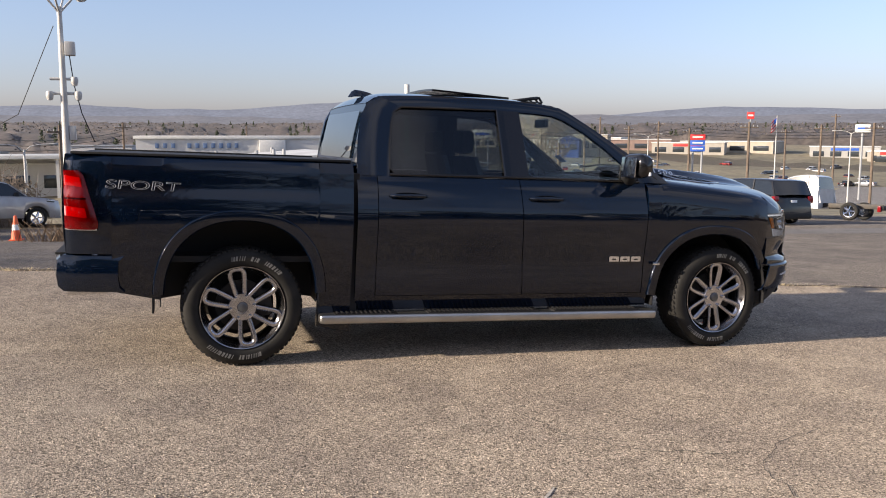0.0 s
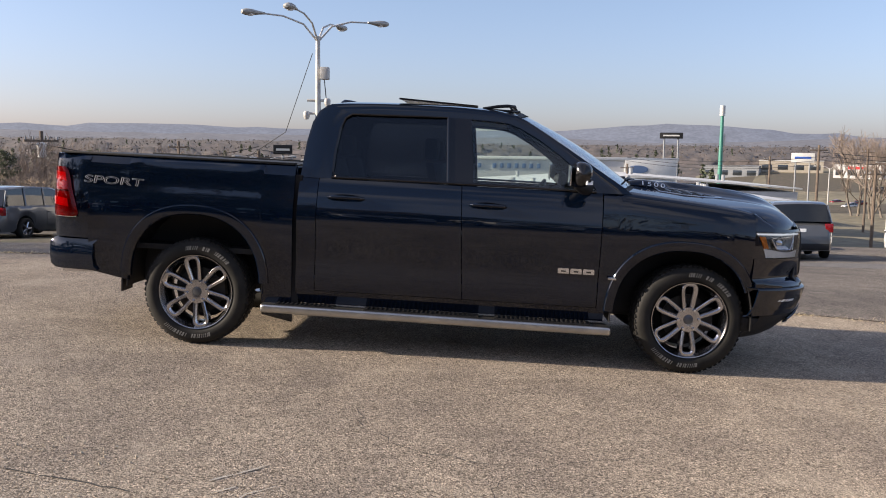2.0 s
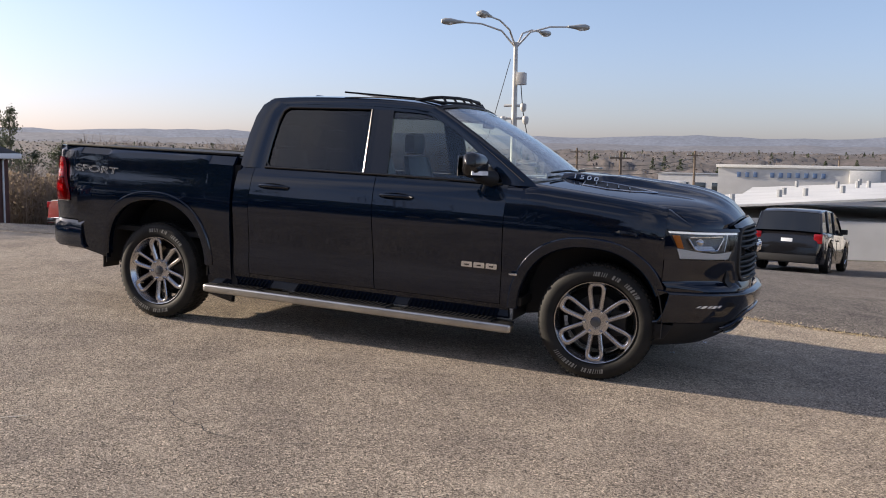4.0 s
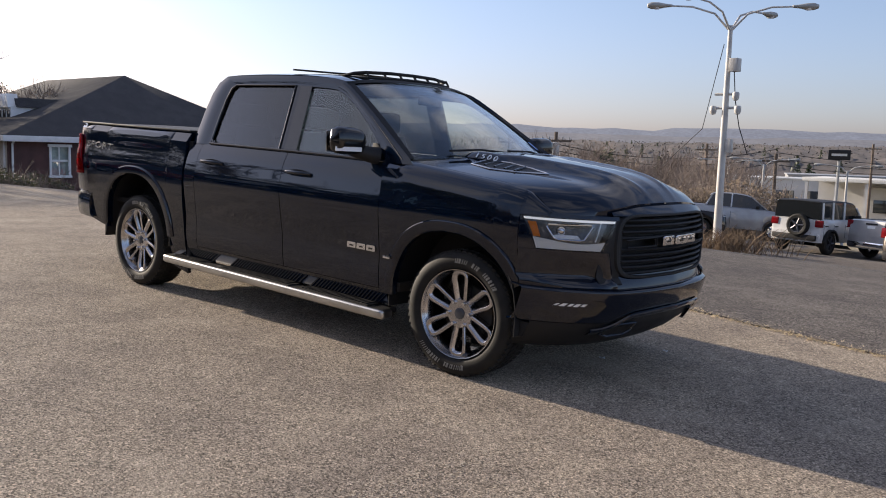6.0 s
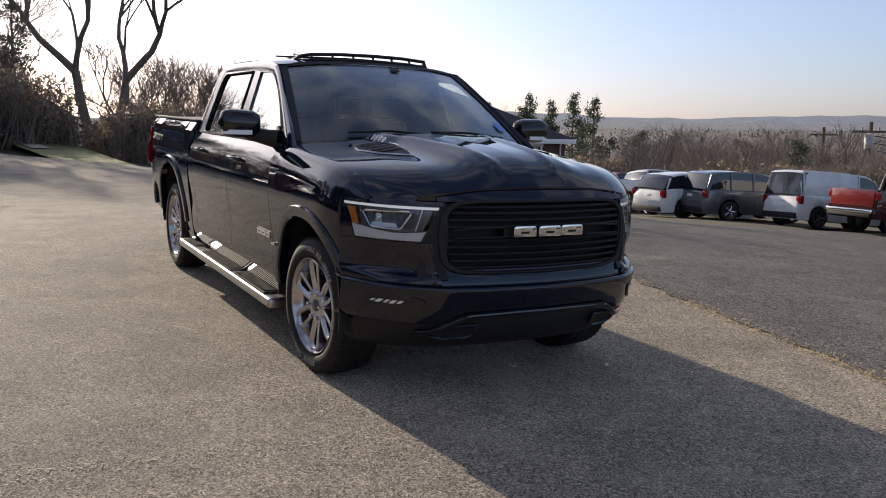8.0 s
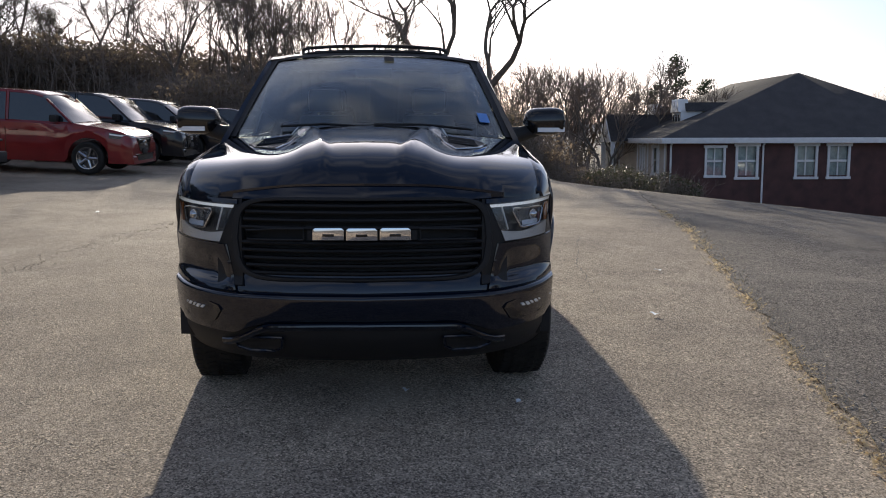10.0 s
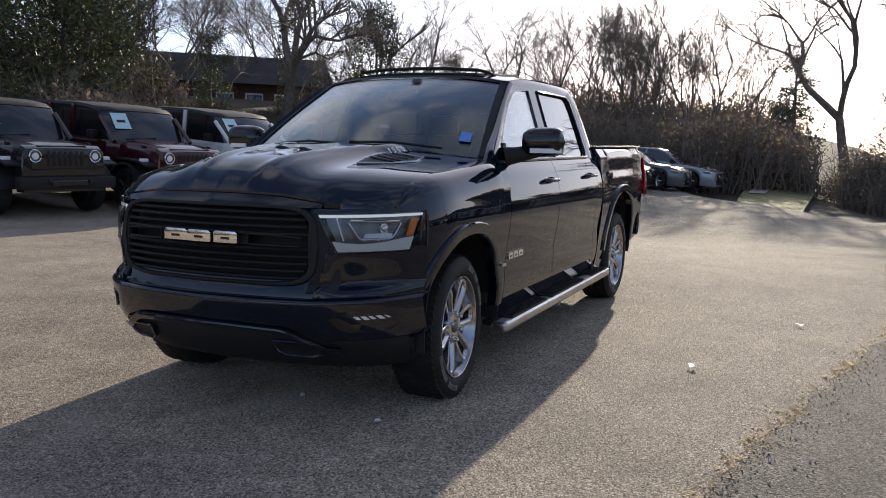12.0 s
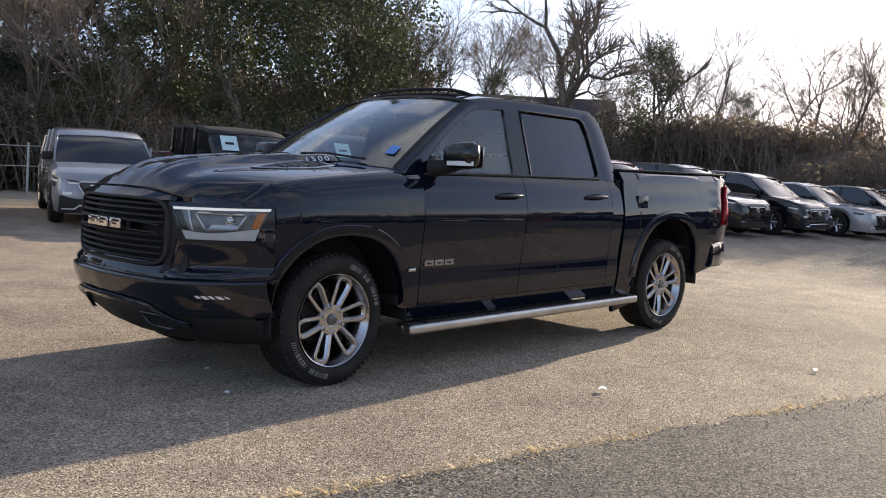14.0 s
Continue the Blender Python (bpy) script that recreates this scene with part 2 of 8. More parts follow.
def terrain(x, y):
    """Height of the ground: the sloping lot, the fall to the lower town on the +y side, the wooded bank on the -y side."""
    z = -0.041 * 60 * math.tanh(x / 60) - 0.006 * 60 * math.tanh(y / 60)
    z -= 0.022 * smooth(0.6, -1.7, x)
    d = max(y - 3, 0)
    s = min(max(0.073 - 0.001 * x, 0.05), 0.09)
    de = min(d, 24)
    z -= s * (de - 1.5 * (1 - math.exp(-de / 1.5)))
    z -= 7.2 * smooth(27, 75, y) + 4.0 * smooth(75, 320, y)
    z += 10.5 * smooth(170, 470, y) * smooth(50, 150, x)
    z -= 1.4 * smooth(-12, -34, x) * smooth(0, 10, y)
    z -= 0.36 * smooth(-3, -12.5, x) * smooth(-7, -0.5, y) * smooth(21, 13, y)
    z -= 0.27 * smooth(10, 20, y) * smooth(12, 4, x)
    z += 0.90 * smooth(13, 5, math.hypot(x + 25, y - 26.5))
    w = -(0.57 * (x + 7.5) + 0.82 * (y + 11.5))
    z += 4.0 * smooth(8, 36, w) * smooth(30, 5, y)
    z += 0.28 * smooth(-7, -12.5, y)
    edge = pave_edge(y)
    if x < edge:
        lawn = smooth(-7, -3.5, y) * smooth(8, 4, y)
        z -= 0.9 * smooth(0, 14, edge - x) * smooth(-12, -2, y) * (1 - lawn)
    return z


pave_edge = curve((-60, -16, -10, -6, -4, -2, 1, 3, 6, 10, 16, 24, 60), (-60, -46, -38, -33.5, -31, -25.8, -21.6, -18.6, -15, -13, -11, -10, -10))
seam_y = curve((-30, -7.3, -1.4, 1.7, 3.15, 9, 30), (9.5, 4.55, 3.30, 2.60, 2.30, 1.1, -3.0))


def asphalt(name, dark, light, stone, stain, dust):
    """Worn chip-seal: pale and dark stones of two sizes in a binder, stains, dusty patches, fine relief."""
    m = bpy.data.materials.new(name)
    m.use_nodes = True
    nt = m.node_tree
    b = nt.nodes["Principled BSDF"]
    N = lambda k: nt.nodes.new("ShaderNode" + k)
    tc = N("TexCoord")

    def noise_at(scale, detail, distort=0.0):
        n = N("TexNoise")
        n.inputs["Scale"].default_value, n.inputs["Detail"].default_value, n.inputs["Distortion"].default_value = scale, detail, distort
        nt.links.new(tc.outputs["Object"], n.inputs["Vector"])
        return n

    def ranged(socket, a, c, lo=0.0, hi=1.0):
        r = N("MapRange")
        for k, v in (("From Min", a), ("From Max", c), ("To Min", lo), ("To Max", hi)):
            r.inputs[k].default_value = v
        nt.links.new(socket, r.inputs["Value"])
        return r.outputs["Result"]

    def mixed(kind, fac, a, c):
        x = N("Mix")
        x.data_type, x.blend_type = "RGBA", kind
        for v, k in ((fac, "Factor"), (a, "A"), (c, "B")):
            if isinstance(v, (float, tuple)):
                x.inputs[k].default_value = v if isinstance(v, float) else (*v, 1)
            else:
                nt.links.new(v, x.inputs[k])
        return x.outputs["Result"]

    def stones(scale):
        v, sep, ramp = N("TexVoronoi"), N("SeparateColor"), N("ValToRGB")
        v.inputs["Scale"].default_value = scale
        nt.links.new(tc.outputs["Object"], v.inputs["Vector"])
        nt.links.new(v.outputs["Color"], sep.inputs[0])
        e = ramp.color_ramp.elements
        e[0].position, e[0].color = 0.0, (*[q * 0.7 for q in dark], 1)
        e[1].position, e[1].color = 1.0, (*light, 1)
        for pos, share in ((0.30, 0.12), (0.62, 0.42), (0.86, 0.62)):
            e.new(pos).color = (*[p + (q - p) * share for p, q in zip(dark, light)], 1)
        nt.links.new(sep.outputs[0], ramp.inputs[0])
        return ramp.outputs[0], sep.outputs[1]
    big, height = stones(stone)
    fine, _ = stones(stone * 1.9)
    col = mixed("MIX", ranged(noise_at(stone * 0.45, 2).outputs["Fac"], 0.50, 0.62), big, fine)
    col = mixed("MULTIPLY", ranged(noise_at(0.22, 5).outputs["Fac"], 0.32, 0.68), col, stain)
    col = mixed("MULTIPLY", ranged(noise_at(1.5, 6, 0.6).outputs["Fac"], 0.44, 0.66, 0.0, 0.55), col, (0.60, 0.60, 0.64))
    col = mixed("MULTIPLY", ranged(noise_at(9.0, 4).outputs["Fac"], 0.40, 0.70, 0.0, 0.35), col, (0.62, 0.61, 0.62))
    col = mixed("MIX", ranged(noise_at(0.75, 7, 1.4).outputs["Fac"], 0.56, 0.74, 0.0, 0.34), col, dust)
    nt.links.new(col, b.inputs["Base Color"])
    b.inputs["Roughness"].default_value = 0.88
    b.inputs["Specular IOR Level"].default_value = 0.16
    b.inputs["Diffuse Roughness"].default_value = 0.35
    add = N("Math")
    add.operation, add.inputs[1].default_value = "MULTIPLY_ADD", 0.25
    nt.links.new(height, add.inputs[0])
    nt.links.new(noise_at(stone * 0.9, 4).outputs["Fac"], add.inputs[2])
    bp = N("Bump")
    bp.inputs["Strength"].default_value, bp.inputs["Distance"].default_value = 0.9, 0.012
    nt.links.new(add.outputs[0], bp.inputs["Height"])
    nt.links.new(bp.outputs["Normal"], b.inputs["Normal"])
    return m


CHIPSEAL = asphalt("chip_seal", (0.165, 0.138, 0.106), (0.92, 0.77, 0.59), 112, (0.78, 0.77, 0.78), (0.54, 0.455, 0.355))
OLDASPHALT = asphalt("old_asphalt", (0.045, 0.041, 0.036), (0.50, 0.44, 0.375), 88, (0.72, 0.72, 0.74), (0.33, 0.295, 0.25))
ROADTAR = asphalt("road_asphalt", (0.09, 0.088, 0.086), (0.36, 0.345, 0.33), 95, (0.85, 0.85, 0.87), (0.22, 0.21, 0.20))
SOIL = material("leaf_litter", (0.10, 0.075, 0.05), 0.95, color2=(0.06, 0.055, 0.03), scale=0.6, fine=0.5, bump=0.03, bump_scale=14)
DRYGRASS = material("dry_grass", (0.66, 0.55, 0.36), 0.9, color2=(0.52, 0.43, 0.27), scale=3, per_object=0.2)
def thin(m, share):
    """Lets part of the light through a thin leaf or stem."""
    nt = m.node_tree
    b, out = nt.nodes["Principled BSDF"], nt.nodes["Material Output"]
    tr, mx = nt.nodes.new("ShaderNodeBsdfTranslucent"), nt.nodes.new("ShaderNodeMixShader")
    tr.inputs[0].default_value = b.inputs["Base Color"].default_value
    if b.inputs["Base Color"].is_linked:
        nt.links.new(b.inputs["Base Color"].links[0].from_socket, tr.inputs[0])
    mx.inputs[0].default_value = share
    nt.links.new(b.outputs[0], mx.inputs[1])
    nt.links.new(tr.outputs[0], mx.inputs[2])
    nt.links.new(mx.outputs[0], out.inputs[0])
    return m


thin(DRYGRASS, 0.5)
GRIT = material("pale_grit", (0.52, 0.45, 0.34), 0.9, color2=(0.38, 0.33, 0.26), scale=30)
TAR = material("crack_tar", (0.03, 0.029, 0.028), 0.85, color2=(0.06, 0.055, 0.05), scale=20)
CHALK = material("worn_white_paint", (0.50, 0.47, 0.42), 0.9, color2=(0.34, 0.31, 0.27), scale=14, fine=0.3)

radii = [0, 6, 12, 17, 22, 27, 32, 38, 45, 54, 66, 80, 100, 130, 170, 230, 320, 450, 700, 1100, 1700, 2600, 3600, 4600]
rows = []
for r in radii:
    row = []
    for k in range(120):
        a = 2 * math.pi * k / 120
        x, y = r * math.cos(a), r * math.sin(a)
        sunk = 0.25 if (r < 60 and (x > pave_edge(y) - 0.5 and -26 < y < 30 or -48 < x < 0 and -4.5 < y < 4.5)) else 0.0
        z = terrain(x, y) - sunk if r < 500 else terrain(x * 500 / r, y * 500 / r) - 2.0 + 4 * noise.noise((x / 300, y / 300, 0))
        row.append((x, y, z))
    rows.append(row)
tagged(part("ground", grid_bm(rows, closed=True), SOIL), "brown leaf litter and soil round the lot", "ground", kind="structure")


def paving(name, mat, inside, x0, x1, y0, y1, step, lift, label):
    """A sheet of paving over the ground wherever inside(x, y) holds; its rim follows the border."""
    bm = bmesh.new()
    nx, ny = int((x1 - x0) / step), int((y1 - y0) / step)
    vs = {}
    def vert(i, j):
        if (i, j) not in vs:
            x, y = x0 + i * step, y0 + j * step
            vs[i, j] = bm.verts.new((x, y, terrain(x, y) + lift))
        return vs[i, j]
    for i in range(nx):
        for j in range(ny):
            if inside(x0 + (i + 0.5) * step, y0 + (j + 0.5) * step):
                bm.faces.new((vert(i, j), vert(i + 1, j), vert(i + 1, j + 1), vert(i, j + 1)))
    ret = bmesh.ops.extrude_edge_only(bm, edges=[e for e in bm.edges if e.is_boundary])
    for v in [g for g in ret["geom"] if isinstance(g, bmesh.types.BMVert)]:
        v.co.z -= 0.4
    return tagged(part(name, bm, mat, angle=50), label, "pavement", kind="structure")


# near field as three strips that butt along the seams
def strip(name, mat, ya, yb, x0, x1, nx, ny, lift, label, ragged=0.0):
    rows = []
    rnd = random.Random(name)
    for i in range(nx + 1):
        x = x0 + (x1 - x0) * i / nx
        a, b = ya(x), yb(x)
        row = []
        for j in range(ny + 1):
            y = a + (b - a) * j / ny
            if j == 0 and ragged:
                y += rnd.uniform(-ragged, ragged) + 0.06 * noise.noise((x * 0.9, 3.1, 0))
            xx = max(x, pave_edge(y)) if x < -8 else x
            row.append((xx, y, terrain(xx, y) + lift))
        row = [(row[0][0], row[0][1], row[0][2] - 0.3)] + row + [(row[-1][0], row[-1][1], row[-1][2] - 0.3)]
        rows.append(row)
    return tagged(part(name, grid_bm(rows), mat, angle=50), label, "pavement", kind="structure")


strip("pavement", CHIPSEAL, lambda x: -26.0, lambda x: seam_y(x) + 0.10, -46, 40, 160, 60, 0.0, "tan worn chip-seal paving of the lot")
strip("lot_asphalt", OLDASPHALT, seam_y, lambda x: 13.4 + 0.04 * x, -46, 60, 420, 36, 0.012, "darker weathered asphalt with a ragged edge", 0.05)
strip("road", ROADTAR, lambda x: 13.4 + 0.04 * x, lambda x: 16.4 + 0.04 * x, -46, 60, 80, 8, 0.016, "smooth grey asphalt drive lane")
strip("far_pavement", OLDASPHALT, lambda x: 16.4 + 0.04 * x, lambda x: 30.0, -46, 70, 80, 24, 0.0, "grey asphalt of the lower parking row")

# cracks: thin dark wandering ribbons; worn paint marks; litter
def crack(pts, w, seed, mat=TAR, lift=0.004):
    rnd = random.Random(seed)
    path = []
    for (xa, ya), (xb, yb) in zip(pts, pts[1:]):
        n = max(2, int(math.hypot(xb - xa, yb - ya) / 0.06))
        for k in range(n):
            t = k / n
            path.append((xa + (xb - xa) * t + rnd.uniform(-0.018, 0.018) + 0.05 * noise.noise((xa + t * 3, seed, 0)), ya + (yb - ya) * t + rnd.uniform(-0.018, 0.018) + 0.05 * noise.noise((ya + t * 3, seed, 5))))
    rows = []
    for (x, y), (x2, y2) in zip(path, path[1:]):
        d = Vector((x2 - x, y2 - y)).normalized()
        h = w * rnd.uniform(0.25, 1.0)
        rows.append([(x - d.y * h, y + d.x * h, terrain(x, y) + lift), (x + d.y * h, y - d.x * h, terrain(x, y) + lift)])
    bm = grid_bm(rows)
    for f in bm.faces:
        if f.normal.z < 0:
            f.normal_flip()
    return bm
cracks = (([(-0.36, -2.38), (-0.26, -2.79), (0.1, -3.1), (0.69, -3.2)], 0.004), ([(-0.45, -2.41), (-0.28, -2.14), (-0.09, -1.99), (0.1, -1.91)], 0.0028), ([(0.38, -3.75), (0.47, -3.38), (0.67, -3.19), (0.88, -3.03), (1.3, -2.9)], 0.0028), ([(1.0, -4.9), (1.5, -4.3), (2.4, -4.0), (3.2, -3.4)], 0.0025),
          ([(-9, -1.9), (-5.5, -2.9), (-2.9, -3.4), (-1.0, -3.8)], 0.006), ([(3.9, -1.7), (4.4, -2.0), (5.6, -2.2)], 0.0025), ([(-3.5, 2.3), (-1.5, 1.9), (0.6, 1.7)], 0.005), ([(-5, -5), (-3, -6.2), (-1, -6.4)], 0.007))
for k, (pts, w) in enumerate(cracks):
    tagged(part("crack", crack(pts, w, k), TAR, keep=True), "thin dark crack in the paving", "crack", "cracks in the paving", "structure")
tagged(part("paint_mark", crack([(1.42, 3.06), (1.54, 3.14)], 0.06, 44, CHALK), CHALK, keep=True), "small worn white paint mark on the paving", "paint mark", kind="structure")
for k, (pts, w) in enumerate((([(-0.84, -3.62), (-0.76, -3.52), (-0.66, -3.40), (-0.54, -3.28)], 0.010), ([(-0.70, -3.86), (-0.62, -3.72), (-0.52, -3.60), (-0.49, -3.48)], 0.007), ([(-0.80, -3.72), (-0.70, -3.66), (-0.58, -3.62)], 0.006))):
    tagged(part("scuff", crack(pts, w, 60 + k, CHALK), CHALK, keep=True), "thin pale scratch scuffed into the paving", "scuff", "pale scuffs on the paving", "structure")
# soft pale streaks of dust and crushed stone
DUST = material("crushed_stone_dust", (0.50, 0.44, 0.355), 0.9, color2=(0.40, 0.35, 0.28), scale=40)
rnd = random.Random(12)
for pts, w, n in (([(2.72, -2.75), (2.76, -2.34), (2.80, -1.85), (2.88, -1.5), (3.03, -0.94), (3.25, -0.3)], 0.055, 620), ([(0.80, 0.9), (0.91, 1.39), (1.03, 1.99), (1.23, 2.46), (1.5, 2.9)], 0.04, 420), ([(-0.5, -4.5), (-0.75, -4.3), (-1.51, -3.72), (-2.4, -3.1)], 0.06, 420), ([(1.1, -5.3), (2.0, -4.95), (2.7, -4.75)], 0.06, 380), ([(-0.3, -2.75), (-0.75, -2.46), (-1.6, -1.92), (-2.6, -1.5)], 0.05, 340), ([(3.3, -3.6), (3.9, -2.9), (4.6, -2.55)], 0.06, 300)):
    bm = bmesh.new()
    for k in range(n):
        f = rnd.random() * (len(pts) - 1)
        a, c = pts[int(f)], pts[int(f) + 1]
        u = f - int(f)
        if noise.noise((f * 2.3, w * 90, 1)) < -0.25 and rnd.random() < 0.8:
            continue
        x, y = a[0] + (c[0] - a[0]) * u + rnd.gauss(0, w), a[1] + (c[1] - a[1]) * u + rnd.gauss(0, w)
        q, g = rnd.uniform(0.003, 0.0085), rnd.uniform(0, 6.28)
        ring_ = [(x + q * math.cos(g + h), y + q * 0.8 * math.sin(g + h), terrain(x, y) + 0.005) for h in (0, 1.5, 3.0, 4.4)]
        bm.faces.new([bm.verts.new(p) for p in ring_])
    tagged(part("dust_streak", bm, DUST, keep=True), "faint pale streak of crushed stone on the paving", "dust", kind="stuff")
# dry weeds and grit along the seam
bm = bmesh.new()
rnd = random.Random(5)
for k in range(3600):
    x = -8 + 17 * rnd.random() ** 0.8
    if noise.noise((x * 0.8, 9.0, 0)) < -0.05 and rnd.random() < 0.75:
        continue
    y = seam_y(x) + rnd.gauss(0, 0.05)
    z = terrain(x, y) + 0.004
    a, h = rnd.uniform(0, 6.28), rnd.uniform(0.006, 0.028) * (1.3 if x < 0 else 0.8)
    dx, dy = math.cos(a), math.sin(a)
    w = rnd.uniform(0.003, 0.014)
    bm.faces.new([bm.verts.new(p) for p in ((x - dy * w, y + dx * w, z), (x + dy * w, y - dx * w, z), (x + dx * h * 2.2, y + dy * h * 2.2, z + h))])
for k in range(18):
    x = -7.5 + 12.5 * rnd.random()
    y = seam_y(x) + rnd.gauss(0.02, 0.05)
    for q in range(rnd.randint(8, 26)):
        px, py = x + rnd.gauss(0, 0.05), y + rnd.gauss(0, 0.03)
        z, a, h = terrain(px, py) + 0.006, rnd.uniform(0, 6.28), rnd.uniform(0.02, 0.06)
        dx, dy, w = math.cos(a), math.sin(a), rnd.uniform(0.0012, 0.003)
        bm.faces.new([bm.verts.new(p) for p in ((px - dy * w, py + dx * w, z), (px + dy * w, py - dx * w, z), (px + dx * h, py + dy * h, z + h * rnd.uniform(0.02, 0.22)))])
tagged(part("seam_weeds", bm, DRYGRASS, keep=True), "dry straw weeds and grit along the paving seam", "weeds", kind="stuff")
bm = bmesh.new()
for k in range(900):
    x = -7 + 13 * rnd.random()
    y = seam_y(x) + rnd.gauss(0.05, 0.10)
    s_ = rnd.uniform(0.004, 0.011)
    bmesh.ops.create_cube(bm, size=1, matrix=Matrix.LocRotScale((x, y, terrain(x, y) + 0.016), Euler((rnd.random(), rnd.random(), rnd.random())), (s_, s_ * 0.8, s_ * 0.5)))
tagged(part("seam_grit", bm, GRIT), "pale stones crumbled from the paving seam", "grit", kind="stuff")
bm = bmesh.new()
for k in range(380):
    x = -9 + 8 * rnd.random()
    y = -2.3 - 0.17 * (x + 8) + rnd.gauss(0, 0.10)
    z, s_ = terrain(x, y) + 0.006, rnd.uniform(0.004, 0.013)
    bmesh.ops.create_cube(bm, size=1, matrix=Matrix.LocRotScale((x, y, z), Euler((rnd.random(), rnd.random(), rnd.random())), (s_, s_ * 0.8, s_ * 0.5)))
tagged(part("loose_grit", bm, GRIT), "loose pale grit scattered along a crack", "grit", kind="stuff")
for x, y, sx, sy, rz in ((0.593, 2.035, 0.036, 0.02, 20), (2.45, 0.78, 0.014, 0.012, 0), (2.25, 0.2, 0.02, 0.012, 30), (-1.2, 2.6, 0.03, 0.02, 50), (-6.0, -4.2, 0.06, 0.02, 10)):
    q = part("paper_scrap", sheet([[(sx * (u - 0.5) * 2, sy * (v - 0.5) * 2, 0.006 * math.sin(5 * u + 3 * v)) for u in lin(0, 1, 5)] for v in lin(0, 1, 4)], 0.002), STICKER)
    q.matrix_basis = pose(x, y, terrain(x, y) + 0.022, 0, 0, rz)
    tagged(q, "small pale scrap of litter on the paving", "litter", "litter on the paving")
# ---- the pickup ----
truck = tagged(empty("pickup_truck", SLOPE.copy()), "glossy black crew cab pickup truck parked on the asphalt", "pickup truck")
AXLE, FAXLE, HUBZ, REARZ = -1.836, 1.836, 0.390, 0.370

cab_y = curve((0.30, 0.40, 0.48, 0.58, 0.66, 0.74, 0.88, 1.00, 1.06, 1.09, 1.13, 1.18, 1.23, 1.29), (0.90, 0.935, 0.957, 0.964, 0.9635, 0.972, 0.990, 1.0, 0.998, 0.990, 0.980, 0.966, 0.946, 0.912))
bed_y = curve((0.30, 0.45, 0.60, 0.80, 0.98, 1.10, 1.18, 1.27, 1.33, 1.36, 1.375), (0.92, 0.952, 0.968, 0.99, 1.0, 0.99, 0.972, 0.965, 0.955, 0.935, 0.90))


def arch_low(x, cx, cz, r, sill):
    d = r * r - (x - cx) ** 2
    return max(sill(x), cz + math.sqrt(d)) if d > 0 else sill(x)


def arch_stations(x0, x1, cx, r, n=22):
    """Stations along x, close together where the wheel arch rises."""
    xs = set(lin(x0, x1, 9)) | {cx - r * math.cos(math.pi * k / n) for k in range(n + 1)} | {cx - r - 1e-4, cx + r + 1e-4}
    return sorted(x for x in xs if x0 <= x <= x1)


def side_panel(name, xs, low, high, yf, s, nz=14, thick=0.018, mat=None, label=""):
    rows = []
    for x in xs:
        a, b = low(x), high(x)
        rows.append([(x, s * yf(x, z), z) for z in [a + (b - a) * (k / (nz - 1)) for k in range(nz)]])
    bm = grid_bm(rows)
    # turn the rim inwards so that the panel shows an edge
    edges = [e for e in bm.edges if e.is_boundary]
    ret = bmesh.ops.extrude_edge_only(bm, edges=edges)
    for v in [g for g in ret["geom"] if isinstance(g, bmesh.types.BMVert)]:
        v.co.y -= s * 0.035
    return part(name, bm, mat or PAINT, truck, label, angle=30)


hood_zr = curve((0, 0.30, 0.44, 0.62, 0.86, 1.0), (1.395, 1.385, 1.352, 1.335, 1.312, 1.30))
hood_zf = curve((0, 0.30, 0.55, 0.70, 0.86, 1.0), (1.165, 1.16, 1.135, 1.11, 1.094, 1.09))
plan_y = (0, 0.30, 0.55, 0.65, 0.75, 0.82, 0.88, 0.92, 0.95, 0.972, 0.98)
plan_x = (0, 0.025, 0.085, 0.14, 0.22, 0.295, 0.385, 0.465, 0.54, 0.60, 0.66)
plan_drop = curve(plan_y, plan_x)
nose = curve((0.22, 0.30, 0.38, 0.52, 0.60, 0.70, 0.73, 0.80, 0.92, 1.02, 1.08, 1.14, 1.18), (2.60, 2.66, 2.76, 2.835, 2.85, 2.845, 2.815, 2.82, 2.82, 2.81, 2.795, 2.75, 2.70))


def front(y, z, off=0.0):
    """The nose surface: x at a width and height."""
    return nose(z) - plan_drop(abs(y)) + off


def hood_point(y, v):
    xr, xf = 1.50 - 0.15 * (y / 0.86) ** 2, front(y, hood_zf(abs(y)), -0.012)
    a, b = hood_zr(abs(y)), hood_zf(abs(y))
    z = b + (a - b) * (1 - (0.45 * v + 0.55 * v**10))
    # twin creases that run together towards the nose
    z += 0.016 * math.exp(-((abs(y) - (0.36 - 0.20 * v)) / 0.030) ** 2) * min(1, 4 * v) * (1 - v**8)
    e = min(max((abs(y) - (0.34 - 0.10 * v)) / 0.11, 0), 1)
    z += 0.018 * (1 - e * e * (3 - 2 * e)) * min(1, 3 * v + 0.3) * (1 - v**6)
    z -= 0.007 * math.exp(-((abs(y) - (0.56 - 0.14 * v)) / 0.09) ** 2) * math.sin(math.pi * v)
    return Vector((xr + (xf - xr) * v, y, z))


def fender_top(x):
    v = min(max((x - 1.35) / (2.43 - 1.35), 0), 1)
    return 1.094 + (1.312 - 1.094) * (1 - (0.45 * v + 0.55 * v**10)) - 0.002


def fender_y(x, z):
    base = cab_y(min(z, 1.08)) - (0.50 * max(0, x - 2.0) ** 2 if x > 2.0 else 0)
    t = min(max((fender_top(x) - z) / 0.20, 0), 1)
    inner = 0.872 + 0.03 * max(0, 1.35 - x)
    return inner + (base - inner) * math.sqrt(1 - (1 - t) ** 2)


def door_split(z):
    return 0.172 - 0.075 * (z - 0.45) / 1.35


